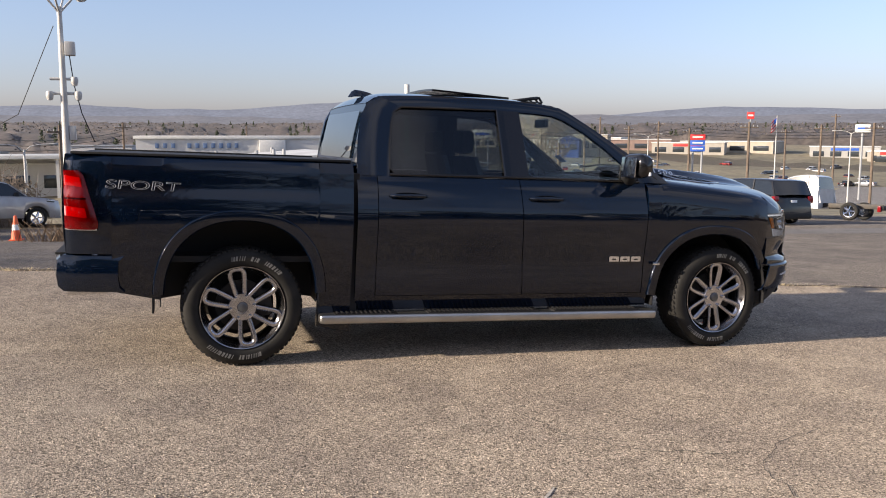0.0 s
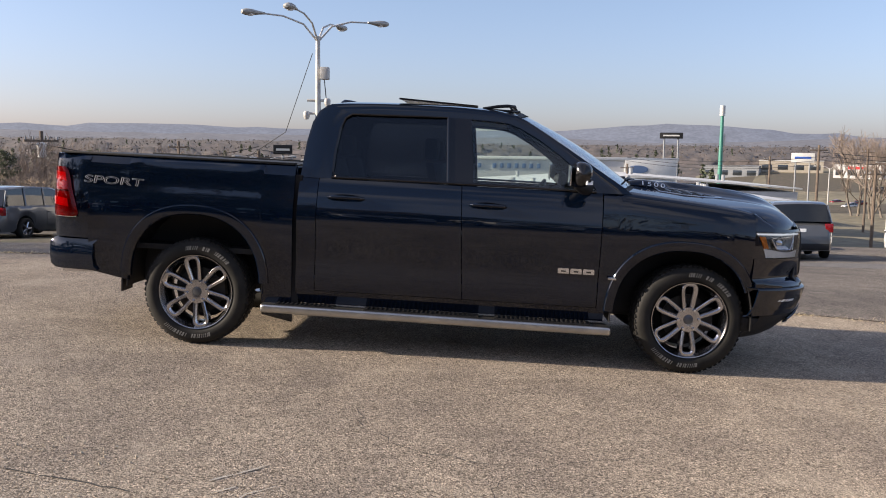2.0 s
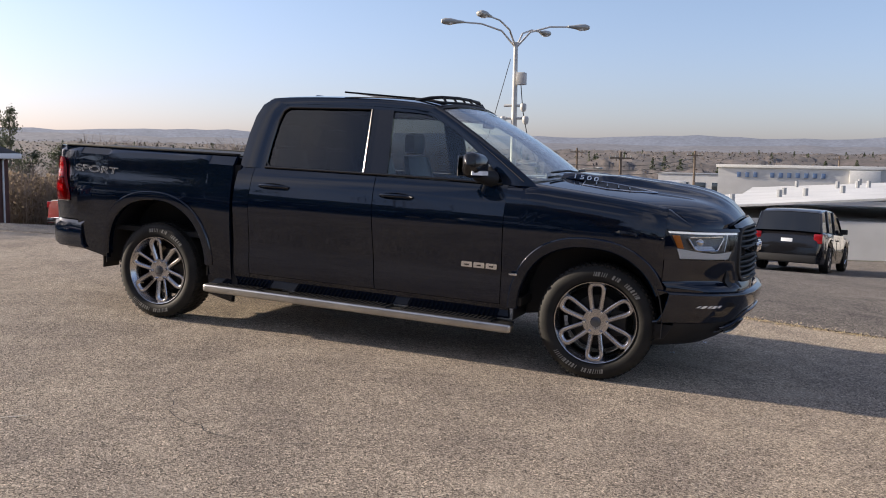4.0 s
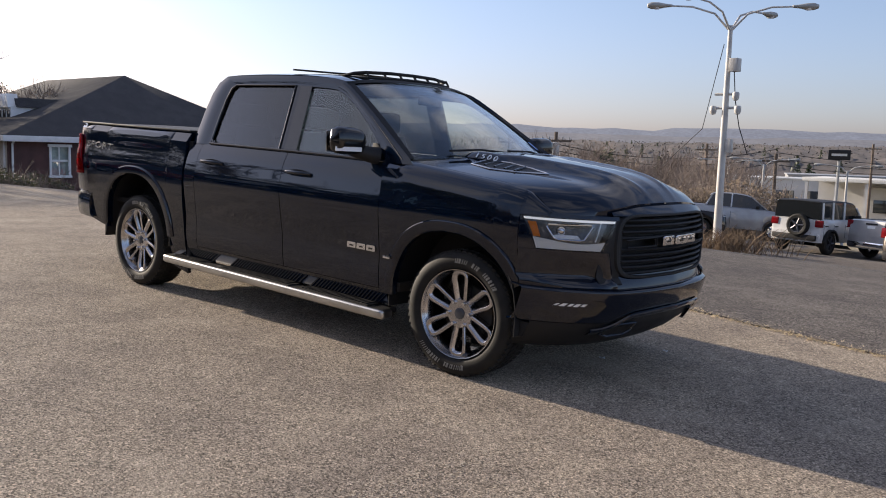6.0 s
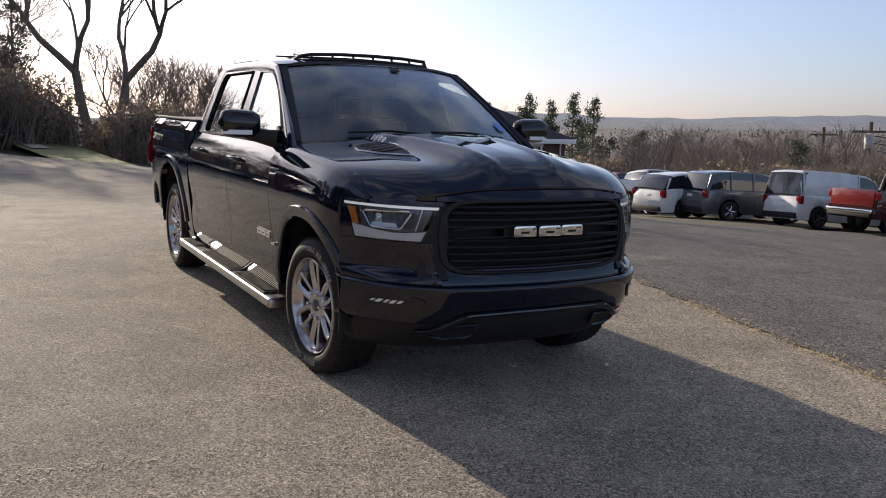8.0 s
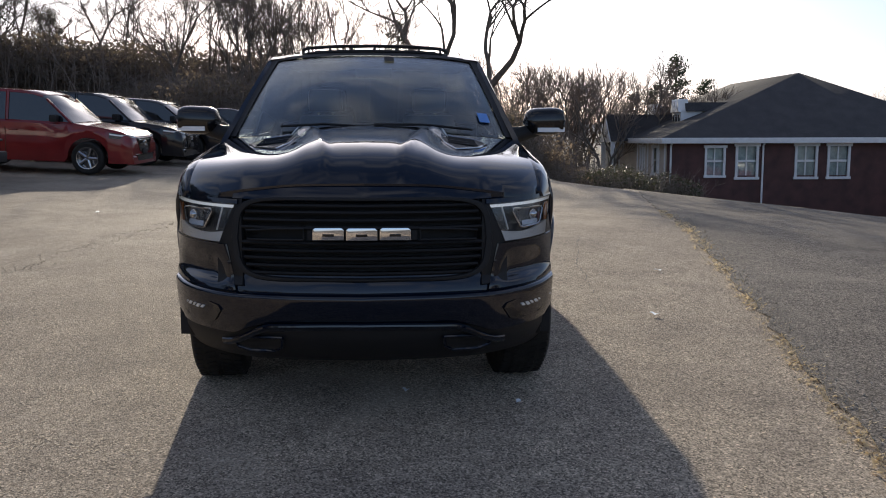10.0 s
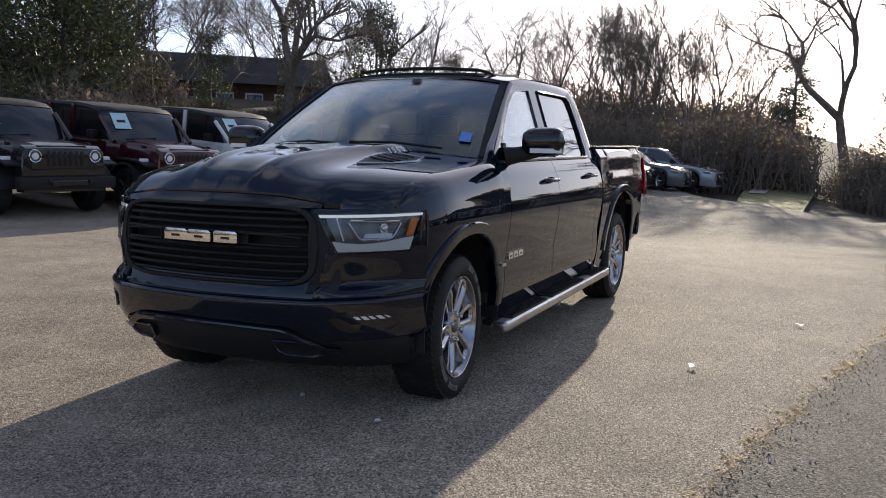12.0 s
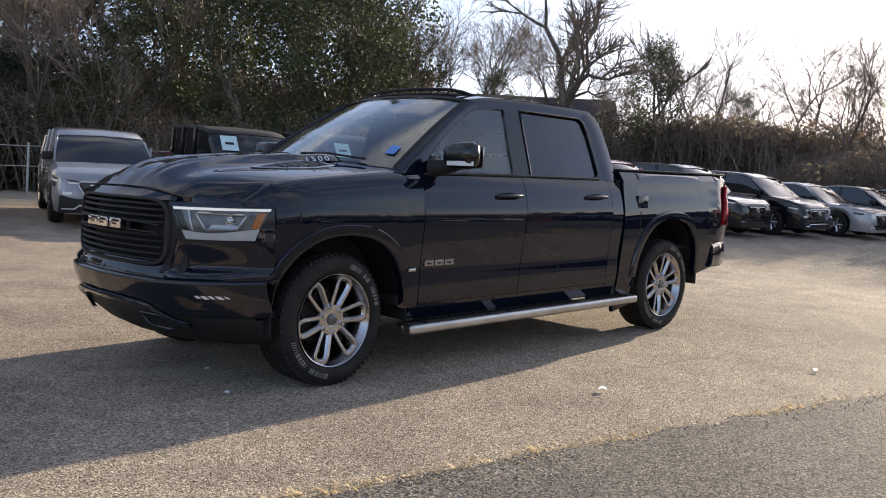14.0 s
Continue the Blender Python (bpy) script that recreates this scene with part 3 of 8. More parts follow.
FA = (1.775, 0.40, 0.505, 0.523)
RA = (-1.847, 0.45, 0.510, 0.535)


def flat_arch(x, cx, cz, ax, bz, sill):
    """Lower edge of a panel over a squarish wheel arch."""
    d = 1 - (abs(x - cx) / ax) ** 2.3
    return max(sill(x), cz + bz * d ** (1 / 2.3)) if d > 0 else sill(x)


def on_arch(cx, cz, ax, bz, dr, a):
    c, n = math.cos(a), math.sin(a)
    return cx + (ax + dr) * math.copysign(abs(c) ** 0.87, c), cz + (bz + dr) * math.copysign(abs(n) ** 0.87, n)
for s in (-1, 1):
    side = "right" if s < 0 else "left"
    # bed side, with a step over the bumper
    bed_low = lambda x: flat_arch(x, *RA, lambda q: 0.44 + 0.06 * (-2.35 - q) / 0.3 if q > -2.655 else 0.745)
    xs = sorted(set(arch_stations(-2.93, -1.108, RA[0], RA[2])) | {-2.654, -2.656, -2.88, -2.91})
    side_panel("bed_side", xs, bed_low, lambda x: 1.372, lambda x, z: bed_y(z) - 0.06 * max(0, (-2.78 - x) / 0.15) ** 2, s, 16)
    # cab corner behind the rear door
    side_panel("cab_corner", lin(-1.078, -0.937, 4), lambda x: 0.42, lambda x: 1.29, lambda x, z: cab_y(z), s)
    for nm, xa, xb in (("rear_door", lambda z: -0.932, lambda z: door_split(z) - 0.003), ("front_door", lambda z: door_split(z) + 0.003, lambda z: 1.157)):
        rows = []
        for u in lin(0, 1, 10):
            rows.append([(xa(z) + (xb(z) - xa(z)) * u, s * cab_y(z), z) for z in lin(0.451, 1.29, 34)])
        bm = grid_bm(rows)
        ret = bmesh.ops.extrude_edge_only(bm, edges=[e for e in bm.edges if e.is_boundary])
        for v in [g for g in ret["geom"] if isinstance(g, bmesh.types.BMVert)]:
            v.co.y -= s * 0.035
        door = part(nm, bm, PAINT, truck, angle=30)
        hx = -0.72 if nm == "rear_door" else 0.325
        # pull handle over a dished recess
        rows = []
        for a in lin(0, 2 * math.pi, 21)[:-1]:
            rows.append([(hx + k * 0.112 * math.cos(a) * (1 + 0.25 * abs(math.cos(a))), s * (cab_y(1.15) + 0.004 - 0.01 * (1 - k)), 1.150 + k * 0.028 * math.sin(a)) for k in (0.02, 0.5, 1.0)])
        rows.append(rows[0])
        part("handle_recess", sheet(rows, 0.004), GLOSSBLACK, door)
        hb = tube([(hx - 0.13, s * (cab_y(1.15) + 0.005), 1.155), (hx - 0.105, s * (cab_y(1.15) + 0.03), 1.157), (hx, s * (cab_y(1.15) + 0.036), 1.158), (hx + 0.105, s * (cab_y(1.15) + 0.03), 1.157), (hx + 0.13, s * (cab_y(1.15) + 0.005), 1.155)], [0.010, 0.014, 0.015, 0.014, 0.010], 10)
        part("door_handle", hb, PAINT, door)
    side_panel("rocker_panel", lin(-1.07, 1.22, 8), lambda x: 0.345, lambda x: 0.447, lambda x, z: cab_y(z) - 0.004, s, 5)
    # front fender
    fen_low = lambda x: flat_arch(x, *FA, lambda q: 0.43 if q < 2.0 else (0.668 if q < 2.262 else 1.076))
    side_panel("front_fender", sorted(set(arch_stations(1.163, 2.42, FA[0], FA[2])) | {2.2615, 2.2625, 2.41}), fen_low, fender_top, fender_y, s, 18)
    # wheel arch flares
    for arch, yf, a0, a1 in ((FA, lambda x, z: fender_y(x, min(z, 1.0)), 23, 178), (RA, lambda x, z: bed_y(z), 2, 178)):
        rows = []
        for k in range(45):
            a = radians(a0 + (a1 - a0) * k / 44)
            row = []
            for dr, dy in ((-0.012, -0.05), (-0.018, 0.004), (-0.010, 0.014), (0.030, 0.018), (0.048, 0.017), (0.055, 0.010), (0.058, -0.004)):
                x, z = on_arch(*arch, dr, a)
                row.append((x, s * (yf(x, max(z, 0.45)) + dy), z))
            rows.append(row)
        part("wheel_arch_flare", sheet(rows, 0.004), PAINT, truck, angle=35)
        # liner inside the arch
        rows = []
        for k in range(25):
            a = radians(-4 + 188 * k / 24)
            x, z = on_arch(*arch, 0.01, a)
            rows.append([(x, s * y, z) for y in (0.96, 0.8, 0.62)] + [(arch[0] + 0.30 * math.cos(a), s * 0.60, arch[1] + 0.30 * math.sin(a))])
        part("wheel_arch_liner", sheet(rows, 0.006), TRIM, truck)
    # greenhouse frame
    gy = lambda z: 0.912 - (z - 1.29) * 0.345
    P = lambda x, z, o=0.0: (x, s * (gy(z) + o), z)
    c_out = [(-1.076, 1.288), (-1.07, 1.40), (-1.058, 1.55), (-1.03, 1.70), (-0.985, 1.79), (-0.90, 1.845)]
    c_in = [(-0.845, 1.288), (-0.842, 1.38), (-0.83, 1.50), (-0.81, 1.65), (-0.79, 1.735), (-0.74, 1.778)]
    t_out = [(-0.90, 1.845), (-0.60, 1.862), (-0.3, 1.868), (0, 1.868), (0.18, 1.862), (0.36, 1.85), (0.50, 1.828)]
    t_in = [(-0.74, 1.778), (-0.50, 1.782), (-0.25, 1.785), (0, 1.786), (0.17, 1.78), (0.33, 1.775), (0.44, 1.765)]
    a_out = [(0.50, 1.828), (0.585, 1.788), (0.715, 1.712), (0.90, 1.598), (1.11, 1.465), (1.315, 1.335), (1.37, 1.29)]
    a_in = [(0.44, 1.765), (0.53, 1.735), (0.68, 1.655), (0.84, 1.545), (1.0, 1.415), (1.10, 1.325), (1.115, 1.29)]
    for nm, o, i in (("c_pillar", c_out, c_in), ("roof_rail", t_out, t_in), ("a_pillar", a_out, a_in)):
        rows = [[P(ox + (ix - ox) * w, oz + (iz - oz) * w, 0.012 * math.sin(math.pi * min(1, w * 1.2)) * 0.6) for w in (0, 0.2, 0.45, 0.7, 0.92, 1.0)] for (ox, oz), (ix, iz) in zip(o, i)]
        part(nm, sheet(rows, 0.03), PAINT, truck)
    rows = [[P(x0 + (x1 - x0) * w, z, 0.001) for w in (0, 0.3, 0.5, 0.7, 1)] for z, x0, x1 in ((1.29, 0.02, 0.208), (1.45, 0.012, 0.196), (1.6, 0.002, 0.184), (1.785, -0.012, 0.165))]
    part("b_pillar", sheet(rows, 0.02), GLOSSBLACK, truck)
    # side glass, set in from the frame, with a black seal
    rear_w = [[P(a + (b - a) * w, z, -0.012) for w in lin(0, 1, 6)] for z, a, b in ((1.305, -0.84, 0.02), (1.36, -0.845, 0.018), (1.5, -0.832, 0.01), (1.65, -0.815, 0.0), (1.735, -0.79, -0.006), (1.782, -0.745, -0.012))]
    part("rear_side_window", sheet(rear_w, 0.004), PRIVACY, truck, "dark tinted side window")
    front_w = [[P(a + (b - a) * w, z, -0.012) for w in lin(0, 1, 6)] for z, a, b in ((1.305, 0.205, 1.11), (1.40, 0.20, 1.02), (1.52, 0.192, 0.87), (1.63, 0.182, 0.72), (1.72, 0.172, 0.56), (1.775, 0.166, 0.40))]
    part("front_side_window", sheet(front_w, 0.004), CLEAR, truck)
    part("window_seal", tube([P(-0.845, 1.30, 0.006), P(-0.4, 1.302, 0.006), P(0.2, 1.303, 0.006), P(0.7, 1.302, 0.006), P(1.11, 1.297, 0.006)], 0.010, 8), GLOSSBLACK, truck)
    loop = [P(*q, 0.004) for q in ((-0.80, 1.302), (-0.838, 1.34), (-0.832, 1.5), (-0.812, 1.66), (-0.785, 1.745), (-0.735, 1.776), (-0.3, 1.784), (-0.012, 1.786), (0.018, 1.302))]
    part("window_seal", tube(loop, 0.008, 6), GLOSSBLACK, truck)
    # mirror on its arm, with a pale turn lens
    mir = part("side_mirror", tube([(1.03, s * 0.895, 1.325), (1.0, s * 0.96, 1.335), (0.965, s * 1.03, 1.352), (0.955, s * 1.09, 1.365)], [0.062, 0.052, 0.046, 0.040], 14), TRIM, truck)
    rows = []
    for k in range(13):
        w = k / 12
        y = 0.985 + 0.285 * w
        rr = math.sqrt(max(0.0, 1 - (2 * abs(w - 0.5)) ** 5))
        hz, hx_ = 0.094 * rr * (0.94 + 0.10 * w - 0.10 * w * w), 0.105 * rr * (1 - 0.28 * w)
        rows.append([(0.945 + 0.02 * w + hx_ * math.cos(b) * (1.0 if math.cos(b) > 0 else 0.65), s * y, 1.414 + 0.008 * w + hz * math.copysign(abs(math.sin(b)) ** 0.6, math.sin(b))) for b in [2 * math.pi * j / 20 for j in range(20)]])
    bm = grid_bm(rows, closed=True)
    bmesh.ops.holes_fill(bm, edges=[e for e in bm.edges if e.is_boundary])
    part("mirror_shell", bm, GLOSSBLACK, mir)
    part("mirror_glass", prism([(s * 1.03, 1.335), (s * 1.235, 1.34), (s * 1.24, 1.475), (s * 1.035, 1.485)], 0.886, 0.892, "x", bevel=0.002), CHROME, mir)
    lens = [[(0.948 + 0.02 * w + (0.108 if w < 0.75 else 0.108 - 0.30 * (w - 0.75)) * (1 - 0.28 * w), s * (0.985 + 0.285 * w), z) for w in lin(0.30, 0.955, 10)] for z in lin(1.352, 1.380, 3)]
    part("turn_lens", sheet(lens, 0.012), LAMPWHITE, mir, "pale turn lamp lens")
    # black corner plate at the foot of the front window
    part("mirror_sail", prism([(0.955, 1.298), (1.115, 1.296), (1.01, 1.412), (0.965, 1.41)], s * 0.868, s * 0.884, "y", bevel=0.004), TRIM, mir)
    # running board on brackets, ribbed pads on top
    rows = []
    for x, k in ((-1.327, 0.6), (-1.322, 0.85), (-1.31, 0.95), (-1.29, 1.0), (-0.6, 1.0), (0, 1.0), (0.6, 1.0), (1.235, 1.0), (1.255, 0.97), (1.267, 0.85), (1.272, 0.6)):
        rows.append([(x, s * (0.972 + 0.056 * k * math.copysign(abs(math.cos(b)) ** 0.45, math.cos(b))), 0.295 - 0.004 * x + 0.034 * k * math.copysign(abs(math.sin(b)) ** 0.45, math.sin(b))) for b in [2 * math.pi * (q + 0.5) / 20 for q in range(20)]])
    bm = grid_bm(rows, closed=True)
    bmesh.ops.holes_fill(bm, edges=[e for e in bm.edges if e.is_boundary])
    brd = part("running_board", bm, BRUSHED, truck, "brushed aluminium running board", angle=60)
    part("board_top", boxes([((-1.31, s * 0.86, 0.29), (1.25, s * 0.956, 0.325))], 0.01), TRIM, brd)
    for xa, xb in ((-1.22, -0.78), (-0.55, 0.30), (0.42, 1.12)):
        items = [((xa, s * 0.87, 0.323), (xb, s * 1.012, 0.336))]
        x = xa + 0.015
        while x < xb - 0.02:
            items.append(((x, s * 0.885, 0.334), (x + 0.012, s * 1.004, 0.343)))
            x += 0.034
        part("step_pad", boxes(items), TRIM, brd)
    for x in (-1.0, -0.1, 0.9):
        part("board_bracket", tube([(x, s * 0.62, 0.42), (x, s * 0.75, 0.34), (x, s * 0.93, 0.29)], 0.022, 8), STEEL, brd)
    # tail lamp: smoked red shell with pale bands and a bright foot
    tail_f = curve((0.905, 0.93, 1.0, 1.10, 1.20, 1.25, 1.268), (0.205, 0.212, 0.195, 0.165, 0.135, 0.118, 0.095))

    def tail(w, z, off):
        x = -2.945 + tail_f(z) * w + 0.012 * (1.268 - z) / 0.36 * (1 - w)
        return (x, s * (bed_y(z) - 0.06 * max(0, (-2.78 - x) / 0.15) ** 2 + off), z)
    tl = part("tail_lamp", sheet([[tail(w, z, 0.010 - 0.012 * abs(2 * w - 1) ** 6) for w in lin(0, 1, 12)] for z in lin(0.905, 1.268, 16)], 0.03), RED, truck, "red tail lamp with pale bands")
    for za, zb, wa, wb in ((0.975, 1.035, 0.02, 0.72), (1.165, 1.225, 0.05, 0.80)):
        part("lamp_band", sheet([[tail(wa + (wb - wa) * w, z + 0.012 * (1 - w), 0.0125) for w in lin(0, 1, 6)] for z in lin(za, zb, 4)], 0.006), REDLIT, tl)
    part("lamp_cover", sheet([[tail(w, z, 0.020 - 0.014 * abs(2 * w - 1) ** 6) for w in lin(0, 1, 12)] for z in lin(0.903, 1.270, 16)], 0.003), REDGLASS, tl)
    part("lamp_rib", sheet([[tail(w, z, 0.013) for w in lin(0.03, 0.85, 6)] for z in lin(1.09, 1.10, 3)], 0.006), GLOSSBLACK, tl)
    part("lamp_foot", sheet([[tail(w, z, 0.012) for w in lin(0, 1, 8)] for z in (0.898, 0.906)], 0.006), CHROME, tl)
    # mud flap
    part("mud_flap", boxes([((-2.415, s * 0.76, 0.35), (-2.40, s * 0.945, 0.50))], 0.004), TRIM, truck)
    # door badge, plain blocks
    for k in range(3):
        x0 = 0.862 + k * 0.092
        o = [(x0, 0.693), (x0 + 0.082, 0.693), (x0 + 0.082, 0.726), (x0 + 0.076, 0.732), (x0 + 0.006, 0.732), (x0, 0.726)]
        db = part("door_badge", prism(o, s * (cab_y(0.71) + 0.001), s * (cab_y(0.71) + 0.010), "y"), CHROME, truck)
        part("badge_slot", boxes([((x0 + 0.024, s * (cab_y(0.71) + 0.008), 0.705), (x0 + 0.058, s * (cab_y(0.71) + 0.0115), 0.715))], 0.0), GLOSSBLACK, db)
    part("fender_badge", boxes([((1.225, s * 0.985, 0.668), (1.285, s * 0.999, 0.686))], 0.003), CHROME, truck)

# letters on the bed sides
for s in (-1, 1):
    if s < 0:
        cu = bpy.data.curves.new("decal", "FONT")
        cu.body, cu.size, cu.fill_mode, cu.bevel_depth, cu.bevel_resolution = "SPORT", 0.078, "NONE", 0.0014, 0
        tmp = new("decal", cu)
        dg = bpy.context.evaluated_depsgraph_get()
        me = bpy.data.meshes.new_from_object(tmp.evaluated_get(dg))
        bpy.data.objects.remove(tmp)
        me.materials.clear()
        me.materials.append(DECAL)
        wide = max(v.co.x for v in me.vertices)
        for v in me.vertices:
            v.co.x = v.co.x / wide * 0.45 + 0.15 * v.co.y
        ob = new("bed_decal", me)
        ob.parent = truck
        ob["label"] = "outlined pale word decal"
        ob.matrix_basis = pose(-2.695, -0.9835, 1.165, 84, 1.5, 0)
part("fuel_door", boxes([((-1.45, 0.975, 1.03), (-1.30, 0.994, 1.17))], 0.004), PAINT, truck)

# hood with two dark vents
ys = sorted(set(lin(-0.862, 0.862, 69)))
bm = grid_bm([[hood_point(y, v) for v in lin(0, 1, 30)] for y in ys])
ret = bmesh.ops.extrude_edge_only(bm, edges=[e for e in bm.edges if e.is_boundary])
for v in [g for g in ret["geom"] if isinstance(g, bmesh.types.BMVert)]:
    v.co.z -= 0.035
hood = part("hood", bm, PAINT, truck, angle=40)
for s in (-1, 1):
    def on_hood(x, y, up):
        best = min((hood_point(y, v) for v in lin(0, 1, 60)), key=lambda p: abs(p.x - x))
        return Vector((x, y, best.z + up))
    ring = [(1.60, 0.42), (1.62, 0.62), (1.80, 0.66), (1.98, 0.60), (2.12, 0.47), (1.95, 0.42), (1.78, 0.405)]
    # polished metal stands in for the bright reflection along the vent's lip
    part("hood_vent_rim", tube([on_hood(x, s * y, 0.003) for x, y in ring + ring[:1]], 0.0065, 6), ALLOY, hood)
    bm = bmesh.new()
    bm.faces.new([bm.verts.new(on_hood(x, s * y, 0.004)) for x, y in ring])
    bmesh.ops.solidify(bm, geom=bm.faces[:], thickness=0.004)
    part("hood_vent", bm, TRIM, hood, "matt black hood vent")
    for x in (1.68, 1.76, 1.84, 1.92):
        part("vent_slat", tube([on_hood(x, s * 0.44, 0.008), on_hood(x + 0.03, s * 0.60, 0.008)], 0.008, 6), GLOSSBLACK, hood)
    # raised scoop with a plain badge on its flank
    rows = []
    for v in lin(0, 1, 8):
        x = 1.42 + 0.36 * v
        h = 0.035 * math.sin(math.pi * min(1, 0.15 + v)) ** 0.7
        rows.append([on_hood(x, s * (0.34 + 0.11 * w), max(0.001, h * math.sin(math.pi * (0.08 + 0.84 * w)) - 0.002)) for w in lin(0, 1, 7)])
    part("hood_scoop", sheet(rows, 0.006), PAINT, hood)
    # number on the scoop's flank, digit by digit
    for n, ch in enumerate("1500"):
        cu = bpy.data.curves.new("digit", "FONT")
        cu.body, cu.size, cu.extrude = ch, 0.056, 0.002
        tmp = new("digit", cu)
        me = bpy.data.meshes.new_from_object(tmp.evaluated_get(bpy.context.evaluated_depsgraph_get()))
        bpy.data.objects.remove(tmp)
        me.materials.clear()
        me.materials.append(LAMPWHITE)
        for v in me.vertices:
            v.co.x *= 1.35
        ob = new("digit", me)
        ob.parent = hood
        a = on_hood(1.50 + 0.052 * (n if s < 0 else 4 - n), s * 0.449, 0.012)
        ob.matrix_basis = pose(a.x, a.y, a.z, 50, 0, 0 if s < 0 else 180)

# roof, with a sunroof tilted open and its wind deflector
roof_edge = curve((-0.985, -0.90, -0.60, -0.3, 0, 0.18, 0.36, 0.50, 0.56), (1.79, 1.845, 1.862, 1.868, 1.868, 1.862, 1.85, 1.828, 1.815))
rows = []
for u in lin(0, 1, 26):
    row = []
    for w in lin(-1, 1, 21):
        x = -0.99 + (0.50 + 0.075 * (1 - w * w) + 0.99) * u
        row.append((x, 0.718 * w, roof_edge(x) + 0.038 * (1 - abs(w) ** 3) * min(1, 6 * u + 0.3)))
    rows.append(row)
part("roof", sheet(rows, 0.02), PAINT, truck)
pan = sheet([[(x, y, 1.918 + 0.030 * (0.2 - x) / 0.62 - 0.012 * (y / 0.45) ** 2) for y in lin(-0.44, 0.44, 9)] for x in lin(-0.42, 0.20, 6)], 0.014)
part("sunroof_panel", pan, GLOSSBLACK, truck, "dark glass sunroof panel tilted open")
dfl = part("wind_deflector", tube([(0.24, -0.52, 1.880), (0.36, -0.505, 1.902), (0.43, -0.46, 1.912), (0.49, -0.25, 1.922), (0.50, 0, 1.925), (0.49, 0.25, 1.922), (0.43, 0.46, 1.912), (0.36, 0.505, 1.902), (0.24, 0.52, 1.880)], [0.010] + [0.013] * 7 + [0.010], 8), TRIM, truck, "raised black sunroof wind deflector")
part("deflector_base", tube([(0.30, -0.515, 1.872), (0.46, -0.47, 1.872), (0.53, -0.25, 1.882), (0.54, 0, 1.886), (0.53, 0.25, 1.882), (0.46, 0.47, 1.872), (0.30, 0.515, 1.872)], 0.010, 8), TRIM, dfl)
for y in (-0.46, -0.31, -0.155, 0, 0.155, 0.31, 0.46):
    part("deflector_post", tube([(0.535 - 0.30 * y * y, y, 1.878), (0.50 - 0.28 * y * y, y, 1.920)], 0.009, 6), TRIM, dfl)
rows = []
for k in lin(0, 1, 11):
    h = 0.052 * min(1, k / 0.18) ** 0.6 * (1 - k**2.2)
    rows.append([(-0.95 + 0.23 * k - 0.03 * (1 - k) * math.sin(b), 0.036 * math.cos(b) * (1 - 0.75 * abs(k - 0.3)), 1.868 + h * max(0, math.sin(b)) ** 0.8 + 0.010 * math.sin(math.pi * k) ** 0.5) for b in lin(0, math.pi, 9)])
part("antenna_fin", sheet(rows, 0.004), PAINT, truck)

# windscreen and rear window
def screen(w, v):
    lo = Vector((1.47 - 0.19 * w * w, 0.868 * w, 1.355 - 0.035 * w * w))
    hi = Vector((0.565 - 0.085 * w * w, 0.688 * w, 1.868 - 0.042 * abs(w) ** 3))
    return lo.lerp(hi, v) + Vector((0.6, 0, 1)) * 0.03 * math.sin(math.pi * v) * (1 - 0.6 * w * w)
part("windscreen", sheet([[screen(w, v) for w in lin(-1, 1, 17)] for v in lin(0, 1, 9)], 0.005), CLEAR, truck)
band = [[screen(w, v) + Vector((0.004, 0, 0.006)) for w in lin(-1, 1, 17)] for v in lin(0.955, 1.0, 3)]
part("windscreen_band", sheet(band, 0.002), TRIM, truck)
for s in (-1, 1):
    part("windscreen_edge", sheet([[screen(s * w, v) + Vector((0.005, 0, 0.006)) for w in lin(0.955, 1.05, 4)] for v in lin(0, 1, 9)], 0.006), TRIM, truck)
cowl = sheet([[(1.40 - 0.16 * w * w + 0.16 * u, 0.87 * w, 1.345 - 0.03 * w * w - 0.01 * u) for w in lin(-1, 1, 15)] for u in lin(0, 1, 4)], 0.01)
part("cowl", cowl, TRIM, truck)
for y0, y1 in ((0.62, 0.02), (-0.02, -0.55)):
    part("wiper", tube([screen(y0 / 0.868, 0.03) + Vector((0.012, 0, 0.02)), screen((y0 + y1) / 1.74, 0.055) + Vector((0.02, 0, 0.022)), screen(y1 / 0.868, 0.05) + Vector((0.012, 0, 0.02))], 0.008, 6), TRIM, truck)
for w0, w1, v0, v1, m in ((0.80, 0.88, 0.14, 0.24, BLUE), (0.10, 0.19, 0.86, 0.93, TRIM)):
    part("screen_sticker", sheet([[screen(w, v) + Vector((0.006, 0, 0.007)) for w in lin(w0, w1, 3)] for v in lin(v0, v1, 3)], 0.001), m, truck)
rows = [[(-1.074 + 0.088 * max(0, (z - 1.29) / 0.5) ** 1.6, y * (0.905 if z < 1.29 else 0.90 - (z - 1.29) * 0.36), z) for y in lin(-1, 1, 9)] for z in lin(0.50, 1.80, 14)]
part("cab_back", sheet(rows, 0.02), PAINT, truck)
rows = [[(-1.088 + 0.088 * max(0, (z - 1.29) / 0.5) ** 1.6, y, z) for y in lin(-0.64, 0.64, 7)] for z in lin(1.40, 1.74, 6)]
part("rear_window", sheet(rows, 0.005), PRIVACY, truck, "dark tinted rear window")

